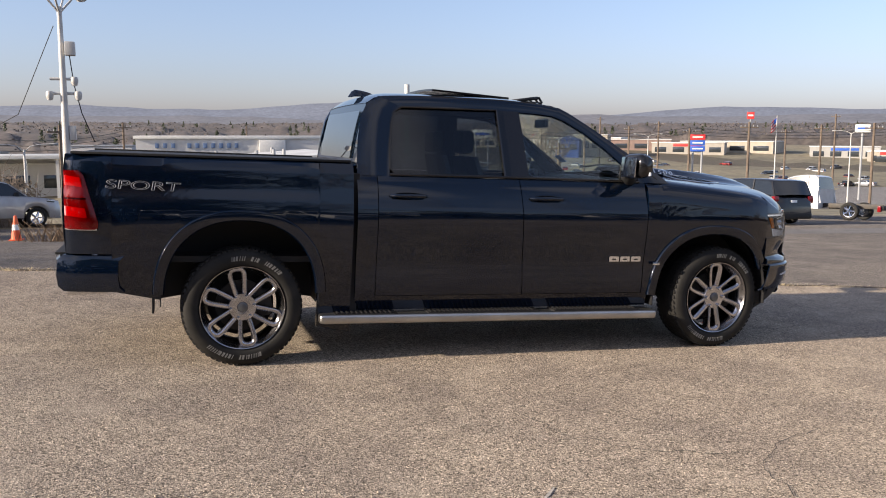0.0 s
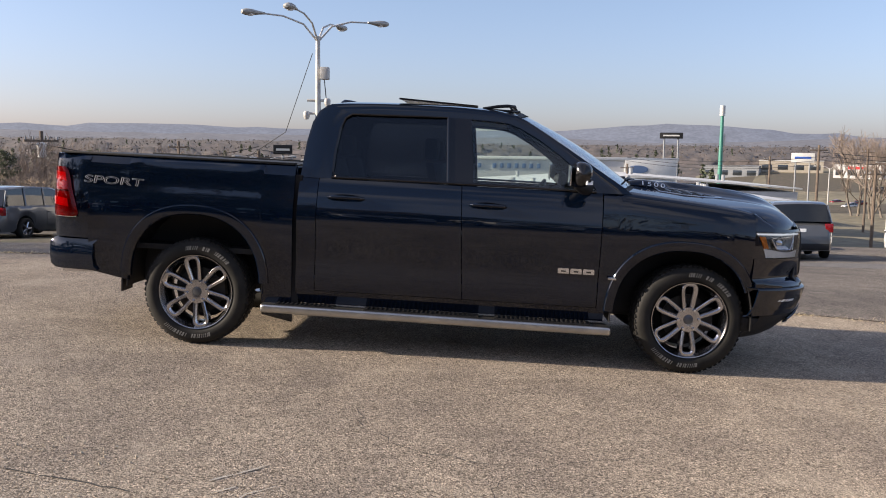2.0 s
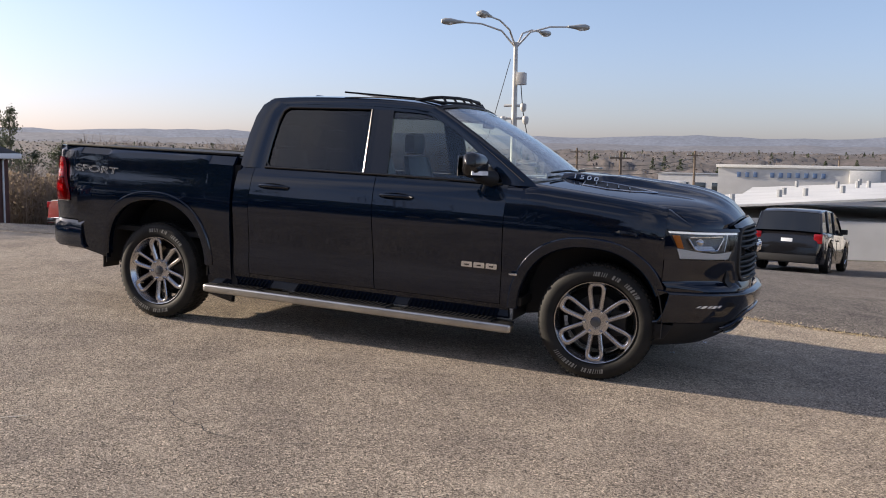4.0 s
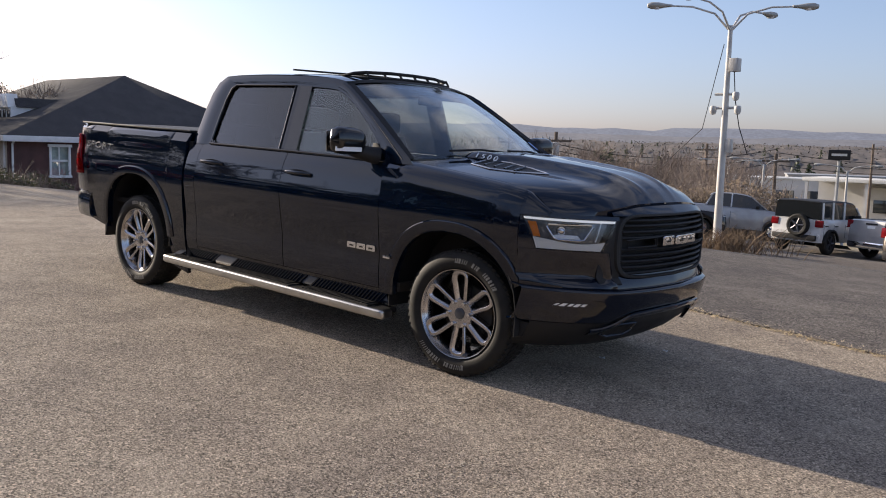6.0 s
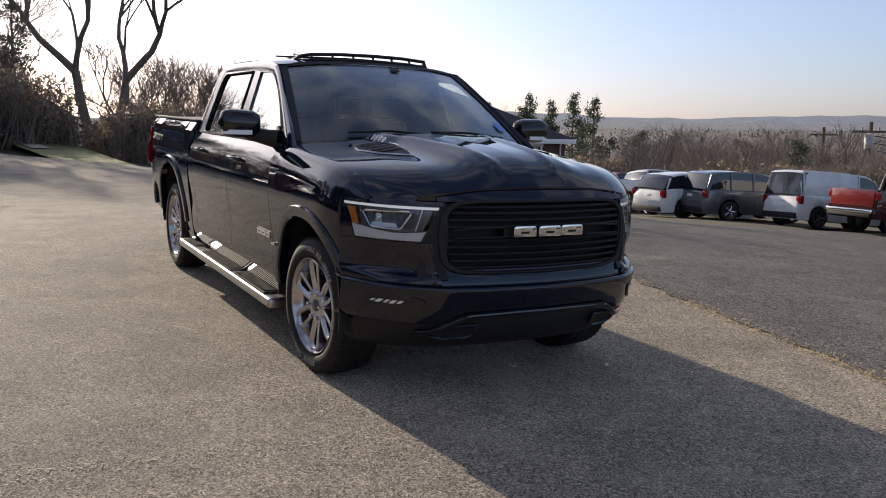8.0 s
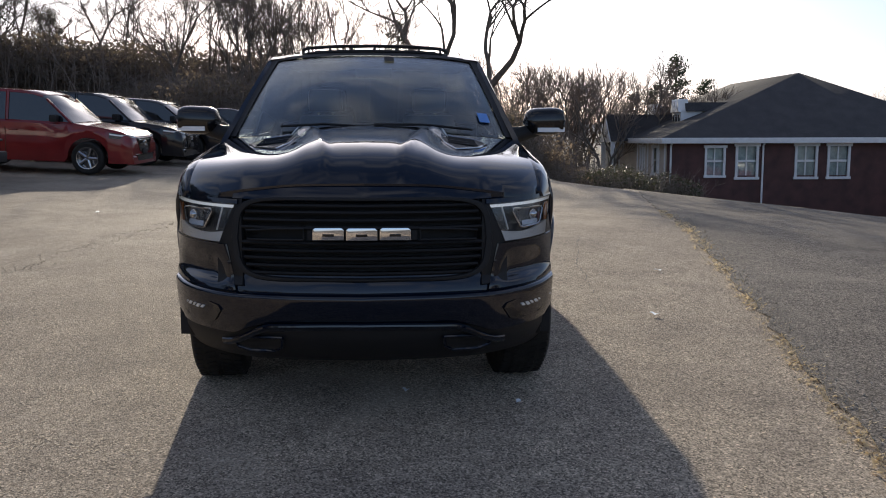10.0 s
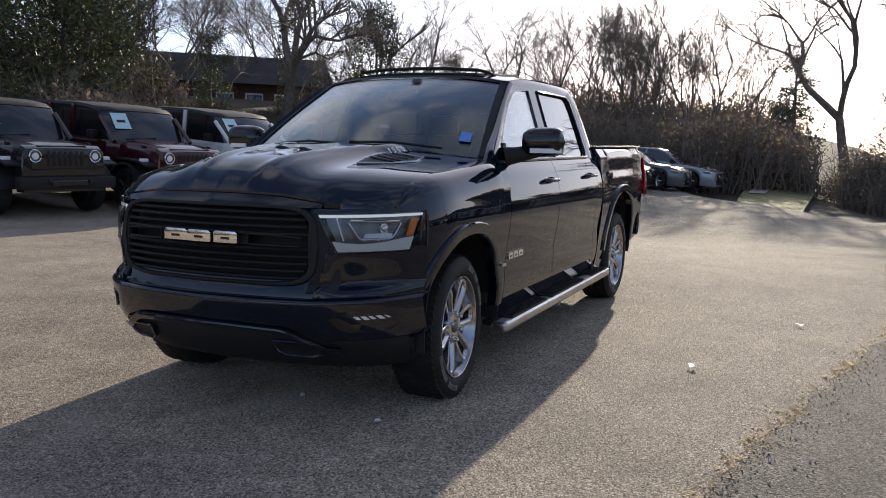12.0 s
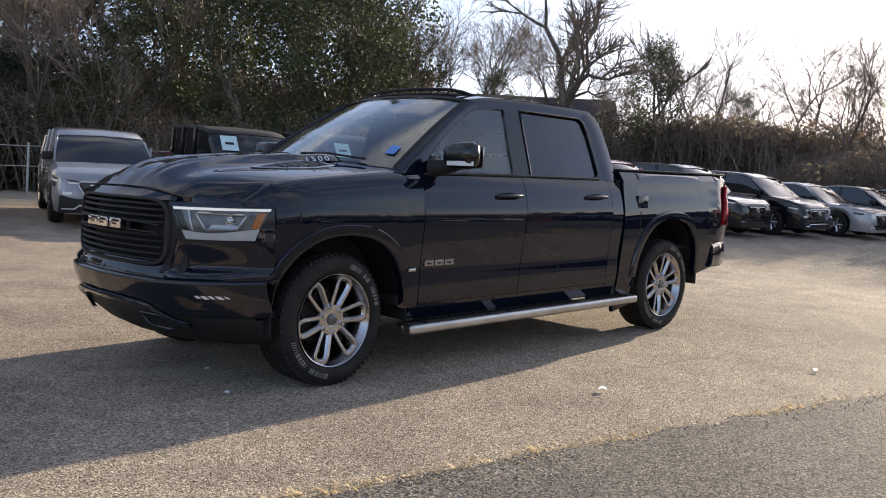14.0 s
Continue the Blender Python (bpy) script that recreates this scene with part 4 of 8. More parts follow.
# bed floor, tailgate, rails, rolled cover, rear bumper, exhaust
part("tailgate", sheet([[(-2.935 - 0.02 * math.sin(math.pi * k), y, 0.74 + 0.63 * k) for y in lin(-0.89, 0.89, 11)] for k in lin(0, 1, 8)], 0.05), PAINT, truck)
part("bed_floor", boxes([((-2.9, -0.88, 0.68), (-1.11, 0.88, 0.72))], 0.0), TRIM, truck)
part("bed_front_wall", boxes([((-1.135, -0.88, 0.68), (-1.105, 0.88, 1.36))], 0.005), PAINT, truck)
# black fillers added to keep the open gap behind the cab dark
for s in (-1, 1):
    part("bed_gap_seal", boxes([((-1.118, s * 0.80, 0.33), (-1.06, s * 0.93, 1.30))], 0.0), TRIM, truck)
part("bed_cover", sheet([[(x, y, 1.372 + 0.012 * (1 - (y / 0.86) ** 2)) for y in lin(-0.86, 0.86, 9)] for x in lin(-2.86, -1.13, 5)], 0.02), TRIM, truck, "black soft bed cover")
for s in (-1, 1):
    part("bed_rail", boxes([((-2.90, s * 0.845, 1.372), (-1.12, s * 0.92, 1.388))], 0.005), TRIM, truck)
bump = []
for z, o in ((0.50, -0.03), (0.53, 0.0), (0.60, 0.01), (0.70, 0.005), (0.735, -0.03), (0.742, -0.10)):
    row = []
    for k in lin(-1, 1, 25):
        y = 0.985 * math.sin(k * math.pi / 2) if abs(k) < 0.8 else math.copysign(0.9368 + 0.055 * (abs(k) - 0.8) / 0.2, k)
        x = -3.02 + 0.05 * min(1, abs(k) / 0.8) ** 3 + (0.36 * ((abs(k) - 0.8) / 0.2) if abs(k) > 0.8 else 0)
        row.append((x - o, y * (1 + o * 0.25), z))
    bump.append(row)
part("rear_bumper", sheet(bump, 0.02), PAINT, truck)
part("bumper_step", boxes([((-3.0, -0.86, 0.728), (-2.88, 0.86, 0.744))], 0.004), TRIM, truck)
part("exhaust_tip", tube([(-2.94, -0.78, 0.495), (-2.70, -0.74, 0.50)], 0.045, 14), CHROME, truck)
for y in (-0.45, 0.45):
    part("frame_rail", boxes([((-2.85, y - 0.05, 0.44), (2.45, y + 0.05, 0.58))], 0.008), STEEL, truck)
part("floor_pan", boxes([((-1.05, -0.90, 0.44), (1.30, 0.90, 0.50))], 0.0), STEEL, truck)
part("underbody", boxes([((-0.9, -0.60, 0.36), (0.5, 0.30, 0.45)), ((0.6, -0.3, 0.30), (1.9, 0.3, 0.5)), ((1.95, -0.55, 0.32), (2.35, 0.55, 0.45))], 0.03), STEEL, truck)
for x in (AXLE, FAXLE):
    part("axle", tube([(x, -0.72, REARZ), (x, -0.12, REARZ), (x, 0.12, REARZ), (x, 0.72, REARZ)], [0.05, 0.06, 0.06, 0.05], 10), STEEL, truck)
part("differential", revolve([(0.001, -0.14), (0.12, -0.10), (0.15, 0), (0.12, 0.10), (0.001, 0.14)], 16), STEEL, truck).location = (AXLE, 0, HUBZ)

# nose: everything follows the nose surface
def nose_patch(name, y0, y1, z0, z1, mat, off=0.0, thick=0.02, ny=25, nz=8, parent=None, label=""):
    rows = [[(front(y, z, off), y, z) for y in lin(y0, y1, ny)] for z in lin(z0, z1, nz)]
    return part(name, sheet(rows, thick), mat, parent or truck, label)

# grille
part("grille_back", sheet([[(front(y, z, -0.09), y, z) for y in lin(-0.60, 0.60, 13)] for z in lin(0.69, 1.10, 5)], 0.01), TRIM, truck)
grille = empty("grille", None, truck)
GC, GH = 0.915, 0.182
ring = []
for a in lin(0, 2 * math.pi, 65)[:-1]:
    c, n = math.cos(a), math.sin(a)
    z = GC + GH * math.copysign(abs(n) ** 0.3, n)
    ring.append(((0.545 + 0.04 * (1 - ((z - GC) / GH) ** 2)) * math.copysign(abs(c) ** 0.25, c), z))
rows = []
for k in range(65):
    y, z = ring[k % 64]
    rows.append([(front(y, z, ox), y * ky, GC + (z - GC) * kz) for ox, ky, kz in ((-0.07, 0.97, 0.95), (-0.006, 0.975, 0.96), (0.004, 0.985, 0.985), (0.004, 1.0, 1.02), (-0.002, 1.03, 1.06), (-0.03, 1.04, 1.07))])
part("grille_surround", sheet(rows, 0.006), TRIM, grille)
for z in (0.758, 0.793, 0.828, 0.863, 0.898, 0.968, 1.003, 1.038, 1.068):
    w = 0.56 - 0.05 * ((z - GC) / GH) ** 2
    rows = [[(front(y, z, dx), y, z + dz) for y in lin(-w, w, 21)] for dx, dz in ((-0.05, 0.006), (-0.012, 0.008), (-0.004, 0.0), (-0.012, -0.008), (-0.05, -0.010))]
    part("grille_bar", sheet(rows, 0.003), TRIM, grille)
for sy in (-1, 1):
    part("grille_bezel", tube([(front(sy * y, z, 0.002), sy * y, z) for y, z in ((0.265, 0.918), (0.40, 0.916), (0.525, 0.914), (0.53, 0.955), (0.40, 0.965), (0.265, 0.968), (0.265, 0.918))], 0.005, 6), TRIM, grille)
part("badge_panel", sheet([[(front(y, z, -0.018), y, z) for y in lin(-0.25, 0.25, 9)] for z in lin(0.915, 0.978, 4)], 0.01), TRIM, grille)
for k in range(3):
    y0, w = -0.222 + k * 0.151, 0.142
    o = [(y0, 0.919), (y0 + w, 0.919), (y0 + w, 0.966), (y0 + w - 0.012, 0.976), (y0 + 0.012, 0.976), (y0, 0.966)]
    bd = part("grille_badge", prism(o, front(y0 + w / 2, 0.95, 0.0), front(y0 + w / 2, 0.95, 0.020), "x", bevel=0.003), CHROME, grille)
    part("badge_slot", boxes([((front(y0 + w / 2, 0.95, 0.018), y0 + 0.045, 0.936), (front(y0 + w / 2, 0.95, 0.0215), y0 + w - 0.045, 0.948))], 0.001), GLOSSBLACK, bd)
nose_patch("grille_sill", -0.60, 0.60, 0.655, 0.748, PAINT, -0.016, 0.02, 31, 4)
# upper lip of the nose, fascia corners, bumper bars
rows = [[(front(y, (1.096 * (1 - k) + (hood_zf(abs(y)) - 0.012) * k), 0.0), y, 1.096 * (1 - k) + (hood_zf(abs(y)) - 0.012) * k) for y in lin(-0.60, 0.60, 31)] for k in lin(0, 1, 5)]
part("nose_lip", sheet(rows, 0.02), PAINT, truck)
for s in (-1, 1):
    # glossy panel under the lamp: slanted inner edge, dished middle, rolled lower lip
    def cheek(u, v):
        z = 0.662 + 0.219 * v
        ya = 0.585 + 0.045 * v
        y = ya + (0.958 - ya) * u
        dish = 0.050 * smooth(0.04, 0.36, v) * (1 - smooth(0.40, 0.98, v)) * smooth(0.02, 0.30, u) * smooth(1.0, 0.62, u)
        edge = 0.012 * (max(0, 1 - u / 0.07) ** 2 + max(0, 1 - v / 0.08) ** 2)
        return (front(y, z, 0.008 - dish - edge), s * y, z)
    part("fascia_corner", sheet([[cheek(u, v) for u in lin(0, 1, 26)] for v in lin(0, 1, 18)], 0.02), PAINT, truck)
    part("fascia_cheek", sheet([[(front(y, z, -0.008), y, z) for y in lin(s * 0.555, s * (0.590 + 0.082 * (1.075 - max(z, 0.86)) / 0.188), 7)] for z in lin(0.70, 1.10, 12)], 0.02), TRIM, truck)
    part("lamp_surround", sheet([[(front(y, z, -0.006), y, z) for y in lin(s * (0.914 + 0.030 * (z - 0.882) / 0.19), s * 0.962, 8)] for z in lin(0.87, 1.085, 8)], 0.01), PAINT, truck)
    part("brow", sheet([[(front(y, z, 0.003), y, z) for y in lin(s * 0.575, s * 0.945, 18)] for z in lin(1.072, 1.092, 3)], 0.02), PAINT, truck)
    # headlamp: bowl, light bar, reflecting lower strip, amber corner, projector, clear cover
    inner = lambda z: 0.590 + 0.082 * (1.070 - z) / 0.188
    outer = lambda z: 0.912 + 0.030 * (z - 0.882) / 0.19

    def lamp(y, z, off):
        return (front(y, z, off), s * y, z)

    def across(z0, z1, w0, w1, off, nz=3, nw=16):
        return [[lamp(inner(z) + (outer(z) - inner(z)) * w, z, off) for w in lin(w0, w1, nw)] for z in lin(z0, z1, nz)]
    hl = part("headlamp", sheet(across(0.884, 1.07, 0, 1, -0.055, 8), 0.01), LAMPDARK, truck, "clear lens headlamp with white light bars")
    part("light_bar", sheet(across(1.052, 1.065, 0.0, 1.0, -0.006), 0.012), LITBAR, hl)
    wedge = [[lamp(inner(z) + (outer(z) - inner(z)) * w, z, -0.012) for w, z in [(w, 0.888 + (0.052 - 0.018 * math.sin(math.pi * w) + 0.014 * w * w) * f) for w in lin(0.015, 0.99, 16)]] for f in lin(0, 1, 3)]
    part("lower_bar", sheet(wedge, 0.012), LOWSHEEN, hl)
    part("amber_reflector", sheet(across(0.955, 1.040, 0.925, 0.985, -0.010, 5, 6), 0.008), AMBER, hl)
    box_ = [(0.752, 0.950), (0.768, 0.944), (0.852, 0.946), (0.864, 0.955), (0.884, 1.018), (0.878, 1.028), (0.716, 1.036), (0.709, 1.026)]
    part("projector_frame", tube([lamp(y, z, -0.012) for y, z in box_ + box_[:1]], 0.0055, 6), CHROME, hl)
    mid_ = (0.802, 0.99)
    part("projector", sheet([[lamp(mid_[0] + (y - mid_[0]) * k, mid_[1] + (z - mid_[1]) * k, o) for y, z in box_ + box_[:1]] for k, o in ((1.0, -0.014), (0.86, -0.032), (0.55, -0.040), (0.04, -0.040))], 0.003), LAMPDARK, hl)
    part("projector_shelf", sheet([[lamp(y, z, o) for y in lin(0.765, 0.856, 8)] for z, o in ((0.952, -0.016), (0.966, -0.030), (0.972, -0.038))], 0.003), SILVERBAR, hl)
    part("projector_lens", revolve([(0.001, 0.024), (0.014, 0.020), (0.026, 0.004), (0.031, -0.012)], 18), CHROME, hl).matrix_basis = pose(front(0.825, 1.0, -0.036), s * 0.825, 0.996, 0, 0, -90 + s * 35)
    part("lamp_divider", tube([lamp(0.655 + 0.03 * (1.05 - z) / 0.1, z, -0.030) for z in lin(0.94, 1.05, 4)], 0.004, 6), SILVERBAR, hl)
    part("lamp_cover", sheet(across(0.882, 1.072, 0, 1, 0.004, 8), 0.003), LENS, hl)
    # bumper corner with a fog lamp slot, tow hook
    # dished pocket with a rolled rim; broken bright lamp pieces along its upper edge
    pocket = [(0.665, 0.575), (0.700, 0.520), (0.735, 0.503), (0.875, 0.505), (0.905, 0.525), (0.925, 0.572), (0.915, 0.596), (0.880, 0.606), (0.720, 0.606), (0.680, 0.598)]
    cy, cz = 0.795, 0.560
    rows = [[(front(y, z, o), s * y, z) for y, z in [(cy + (a - cy) * k, cz + (b - cz) * k) for a, b in pocket + pocket[:1]]] for k, o in ((0.02, 0.015), (0.80, 0.015), (0.92, 0.021), (1.0, 0.024), (1.05, 0.012))]
    fl = part("fog_recess", sheet(rows, 0.003), GLOSSBLACK, truck)
    for ya_, yb_, za_ in ((0.752, 0.768, 0.567), (0.777, 0.795, 0.564), (0.804, 0.817, 0.566), (0.827, 0.844, 0.564), (0.853, 0.862, 0.567)):
        part("fog_lamp", sheet([[(front(y, z, 0.021), s * y, z) for y in lin(ya_ + 0.012 - (z - 0.57) * 0.8, yb_ + 0.012 - (z - 0.57) * 0.8, 3)] for z in lin(za_, 0.582, 3)], 0.005), SILVERBAR, fl)
    # tow hook opening under a raised rim
    hook = [(0.375, 0.452), (0.56, 0.446), (0.62, 0.425), (0.60, 0.385), (0.54, 0.366), (0.42, 0.372), (0.385, 0.395)]
    rows = [[(front(y, z, o), s * y, z) for y, z in [(0.50 + (a - 0.50) * k, 0.41 + (b - 0.41) * k) for a, b in hook + hook[:1]]] for k, o in ((0.02, -0.012), (0.8, -0.012), (0.92, -0.004), (1.0, -0.004), (1.06, -0.016))]
    part("tow_hook_recess", sheet(rows, 0.003), TRIM, truck)
    part("tow_hook_rim", tube([(front(y, z, 0.0), s * y, z) for y, z in hook + hook[:1]], 0.007, 6), PAINT, truck)
    part("air_dam_end", prism([(2.20, 0.44), (2.36, 0.44), (2.30, 0.34), (2.24, 0.33)], s * 0.87, s * 0.91, "y", bevel=0.01), TRIM, truck)


def bumper_row(z, off, lift=0.0, half=0.955):
    row = []
    for k in lin(-1, 1, 61):
        y = math.copysign(half * (abs(k) ** 0.85), k)
        zz = z + lift * (1 - min(1, (abs(y) / 0.60) ** 6))
        row.append((front(y, zz, off), y * 1.01, zz))
    return row
part("front_bumper", sheet([bumper_row(z, o, l) for z, o, l in ((0.452, -0.03, 0.07), (0.462, -0.004, 0.07), (0.50, 0.002, 0.05), (0.545, 0.006, 0.02), (0.60, 0.012, 0), (0.638, 0.021, 0), (0.650, 0.023, 0.002), (0.658, 0.019, 0.003), (0.663, 0.008, 0.004), (0.667, -0.012, 0.006), (0.672, -0.06, 0.008))], 0.012), PAINT, truck)
part("bumper_valance", sheet([bumper_row(z, o, 0, 0.90) for z, o in ((0.275, -0.13), (0.285, -0.06), (0.32, -0.030), (0.42, -0.018), (0.47, -0.030), (0.51, -0.05))], 0.012), TRIM, truck)
# ridge along the lower edge, dropping slantwise at both ends
def ridge_z(y):
    return 0.522 - 0.085 * smooth(0.42, 0.66, abs(y)) - 0.01 * (abs(y) / 0.4) ** 2
part("bumper_crease", sheet([[(front(y, ridge_z(y) + dz, o), y, ridge_z(y) + dz) for y in lin(-0.68, 0.68, 47)] for dz, o in ((-0.026, 0.002), (-0.010, 0.016), (0.0, 0.019), (0.008, 0.015), (0.014, 0.004))], 0.006), PAINT, truck)

# cabin
cabin = empty("cabin", None, truck)
part("dashboard", sheet([[(1.36 - 0.10 * (w * w) - 0.42 * u, 0.84 * w, 1.30 - 0.16 * u * u + 0.02 * math.sin(math.pi * u)) for w in lin(-1, 1, 11)] for u in lin(0, 1, 6)], 0.05), CABIN, cabin)
part("dash_front", boxes([((0.92, -0.82, 0.70), (1.05, 0.82, 1.16))], 0.03), CABIN, cabin)
wheel_ring = [Matrix.Translation((0.72, 0.42, 1.17)) @ Euler((0, radians(-62), 0)).to_matrix().to_4x4() @ Vector((0.185 * math.cos(a), 0.185 * math.sin(a), 0)) for a in lin(0, 2 * math.pi, 25)]
part("steering_wheel", tube(wheel_ring, 0.016, 8), CABIN, cabin)
part("steering_column", tube([(0.72, 0.42, 1.17), (0.95, 0.42, 1.06)], [0.07, 0.05], 10), CABIN, cabin)
part("headliner", sheet([[(x, y, 1.80 + 0.03 * (1 - (y / 0.66) ** 2)) for y in lin(-0.66, 0.66, 7)] for x in lin(-0.9, 0.45, 5)], 0.01), CABIN, cabin)
part("inner_back", boxes([((-0.98, -0.85, 0.6), (-0.94, 0.85, 1.36))], 0.01), CABIN, cabin)
part("console", boxes([((-0.1, -0.14, 0.6), (0.9, 0.14, 1.0))], 0.04), CABIN, cabin)
for x, y in ((0.12, 0.40), (0.12, -0.40), (-0.68, 0.42), (-0.68, -0.42)):
    seat = part("seat", boxes([((x - 0.08, y - 0.25, 0.72), (x + 0.46, y + 0.25, 0.90))], 0.05), SEAT, cabin)
    rows = [[(x - 0.10 - 0.16 * k + 0.05 * dx, y + 0.25 * (1 - 0.25 * k**3) * wy, 0.82 + 0.62 * k) for dx, wy in ((1.4, -0.8), (2.0, -0.3), (2.0, 0.3), (1.4, 0.8), (0.4, 1.0), (-0.8, 0.8), (-0.8, -0.8), (0.4, -1.0))] for k in lin(0, 1, 7)]
    bm = grid_bm(rows, closed=True)
    bmesh.ops.holes_fill(bm, edges=[e for e in bm.edges if e.is_boundary])
    part("seat_back", bm, SEAT, seat)
    part("headrest", boxes([((x - 0.32, y - 0.13, 1.46), (x - 0.21, y + 0.13, 1.64))], 0.045), SEAT, seat)
    part("headrest_post", boxes([((x - 0.275, y - 0.06, 1.40), (x - 0.262, y - 0.048, 1.48)), ((x - 0.275, y + 0.048, 1.40), (x - 0.262, y + 0.06, 1.48))]), CHROME, seat)
part("mirror_inside", boxes([((0.66, -0.12, 1.70), (0.69, 0.12, 1.77))], 0.015), CABIN, cabin)

# wheels: six looped spokes
def wheel(name, m, parent):
    w = empty(name, m, parent)
    tyre = [(0.270, -0.100), (0.281, -0.118), (0.294, -0.131), (0.310, -0.139), (0.338, -0.141), (0.365, -0.134), (0.384, -0.120), (0.394, -0.102), (0.3985, -0.04), (0.399, 0), (0.3985, 0.04), (0.394, 0.102), (0.384, 0.120), (0.365, 0.134), (0.335, 0.141), (0.30, 0.138), (0.262, 0.11)]
    ty = part("tyre", revolve(tyre, 64), RUBBER, w)
    bm = bmesh.new()
    for k in range(60):
        a = 2 * math.pi * k / 60
        for lane, (y0, y1) in enumerate(((-0.118, -0.078), (-0.064, -0.008), (0.008, 0.064), (0.078, 0.118))):
            b = a + (lane % 2) * 0.05
            r1 = 0.4015 if lane in (1, 2) else 0.3975
            mm = Matrix.Rotation(-b, 4, "Y") @ Matrix.LocRotScale((r1 - 0.006, (y0 + y1) / 2, 0), Euler((0.35 * (1 if lane < 2 else -1), 0, 0)), (0.014, (y1 - y0) * 0.9, 0.026))
            bmesh.ops.create_cube(bm, size=1, matrix=mm)
    part("tread", bm, RUBBER, w)
    # two words and a longer one round the sidewall, as plain slanted bars
    bars_ = []
    rl = random.Random(8)
    for a0, words, turn_ in ((96, (6, 3, 7), -1), (222, (11, 9), 1)):
        a = a0
        for n in words:
            for k in range(n):
                kind_ = rl.choice((0, 0, 1, 2))
                if len(bars_) < 3:
                    kind_ = len(bars_)
                    bm = bmesh.new()
                    bmesh.ops.create_cube(bm, size=1, matrix=Matrix.LocRotScale((0, 0, 0), Euler((0, 0.24, 0)), (0.030, 0.003, (0.005, 0.010, 0.014)[kind_])))
                    ob = part("letter_bar", bm, TYREMARK, ty)
                    bars_.append(ob.data)
                else:
                    ob = new("letter_bar", bars_[kind_])
                    ob.parent = ty
                ob.matrix_basis = Matrix.Rotation(-radians(a), 4, "Y") @ Matrix.Translation((0.336, -0.1405, 0))
                a += turn_ * ((1.9, 2.6, 3.2)[kind_] + rl.uniform(0.3, 1.0))
            a += turn_ * 6
    rim = [(0.270, 0.11), (0.250, 0.10), (0.240, 0.05), (0.240, -0.04), (0.248, -0.085), (0.260, -0.100), (0.268, -0.116), (0.276, -0.130), (0.281, -0.132), (0.284, -0.126), (0.280, -0.112)]
    part("rim", revolve(rim, 56), ALLOY, w)
    part("brake_disc", revolve([(0.07, 0.0), (0.07, -0.02), (0.175, -0.02), (0.175, 0.005), (0.07, 0.0)], 32), STEEL, w)
    part("brake_caliper", boxes([((0.09, -0.035, -0.09), (0.20, 0.03, 0.09))], 0.015), STEEL, w)
    part("wheel_back", revolve([(0.001, 0.09), (0.225, 0.09), (0.225, 0.10), (0.001, 0.10)], 24), TRIM, w)
    ye = lambda r: -0.094 - 0.022 * min(1, max(0, (r - 0.06) / 0.16))
    for k in range(6):
        a0 = radians(93 + 60 * k)
        ca, sa = math.cos(a0), math.sin(a0)
        # one flat band bent into a loop: up one leg, round the outer end, down the other
        legs = [(0.066, 0.024), (0.09, 0.029), (0.115, 0.033), (0.15, 0.038), (0.185, 0.043), (0.215, 0.046), (0.238, 0.044), (0.252, 0.034), (0.259, 0.018), (0.261, 0.0)]
        path = [(r, -t) for r, t in legs] + [(r, t) for r, t in legs[-2::-1]]
        rows = []
        for n, (r, t) in enumerate(path):
            p0, p1 = path[max(0, n - 1)], path[min(len(path) - 1, n + 1)]
            dx, dy = p1[0] - p0[0], p1[1] - p0[1]
            ln = math.hypot(dx, dy)
            nx, ny = dy / ln, -dx / ln
            row = []
            for ww, dd in ((-0.0195, 0.060), (-0.0185, 0.017), (-0.008, 0.002), (-0.005, 0.0), (0.010, 0.0), (0.0145, 0.004), (0.0165, 0.060)):
                rr, tt = r + nx * ww, t + ny * ww
                row.append((rr * ca - tt * sa, ye(r) + dd, rr * sa + tt * ca))
            rows.append(row)
        part("spoke", grid_bm(rows), SPOKE, w, angle=24)
        b = radians(93 + 30 + 60 * k)
        part("lug_nut", revolve([(0.001, -0.122), (0.010, -0.121), (0.0125, -0.112), (0.0125, -0.09)], 10), CHROME, w).location = (0.078 * math.cos(b), 0, 0.078 * math.sin(b))
    part("hub", revolve([(0.001, -0.098), (0.03, -0.098), (0.042, -0.101), (0.068, -0.101), (0.090, -0.100), (0.098, -0.088), (0.100, 0.0)], 32), SPOKE, w)
    part("hub_cap", revolve([(0.001, -0.113), (0.022, -0.1125), (0.032, -0.109), (0.036, -0.102), (0.036, -0.09)], 20), LAMPDARK, w)
    return w
first = wheel("wheel", pose(AXLE, -0.825, REARZ + 0.010, 0, -7, 0), truck)
for x, y, rz, ry in ((FAXLE, -0.825, 4, 1), (AXLE, 0.825, 180, 18), (FAXLE, 0.825, 184, 25)):
    copy_thing(first, pose(x, y, (HUBZ if x > 0 else REARZ) + 0.010, 0, 0, rz) @ pose(0, 0, 0, 0, ry, 0))
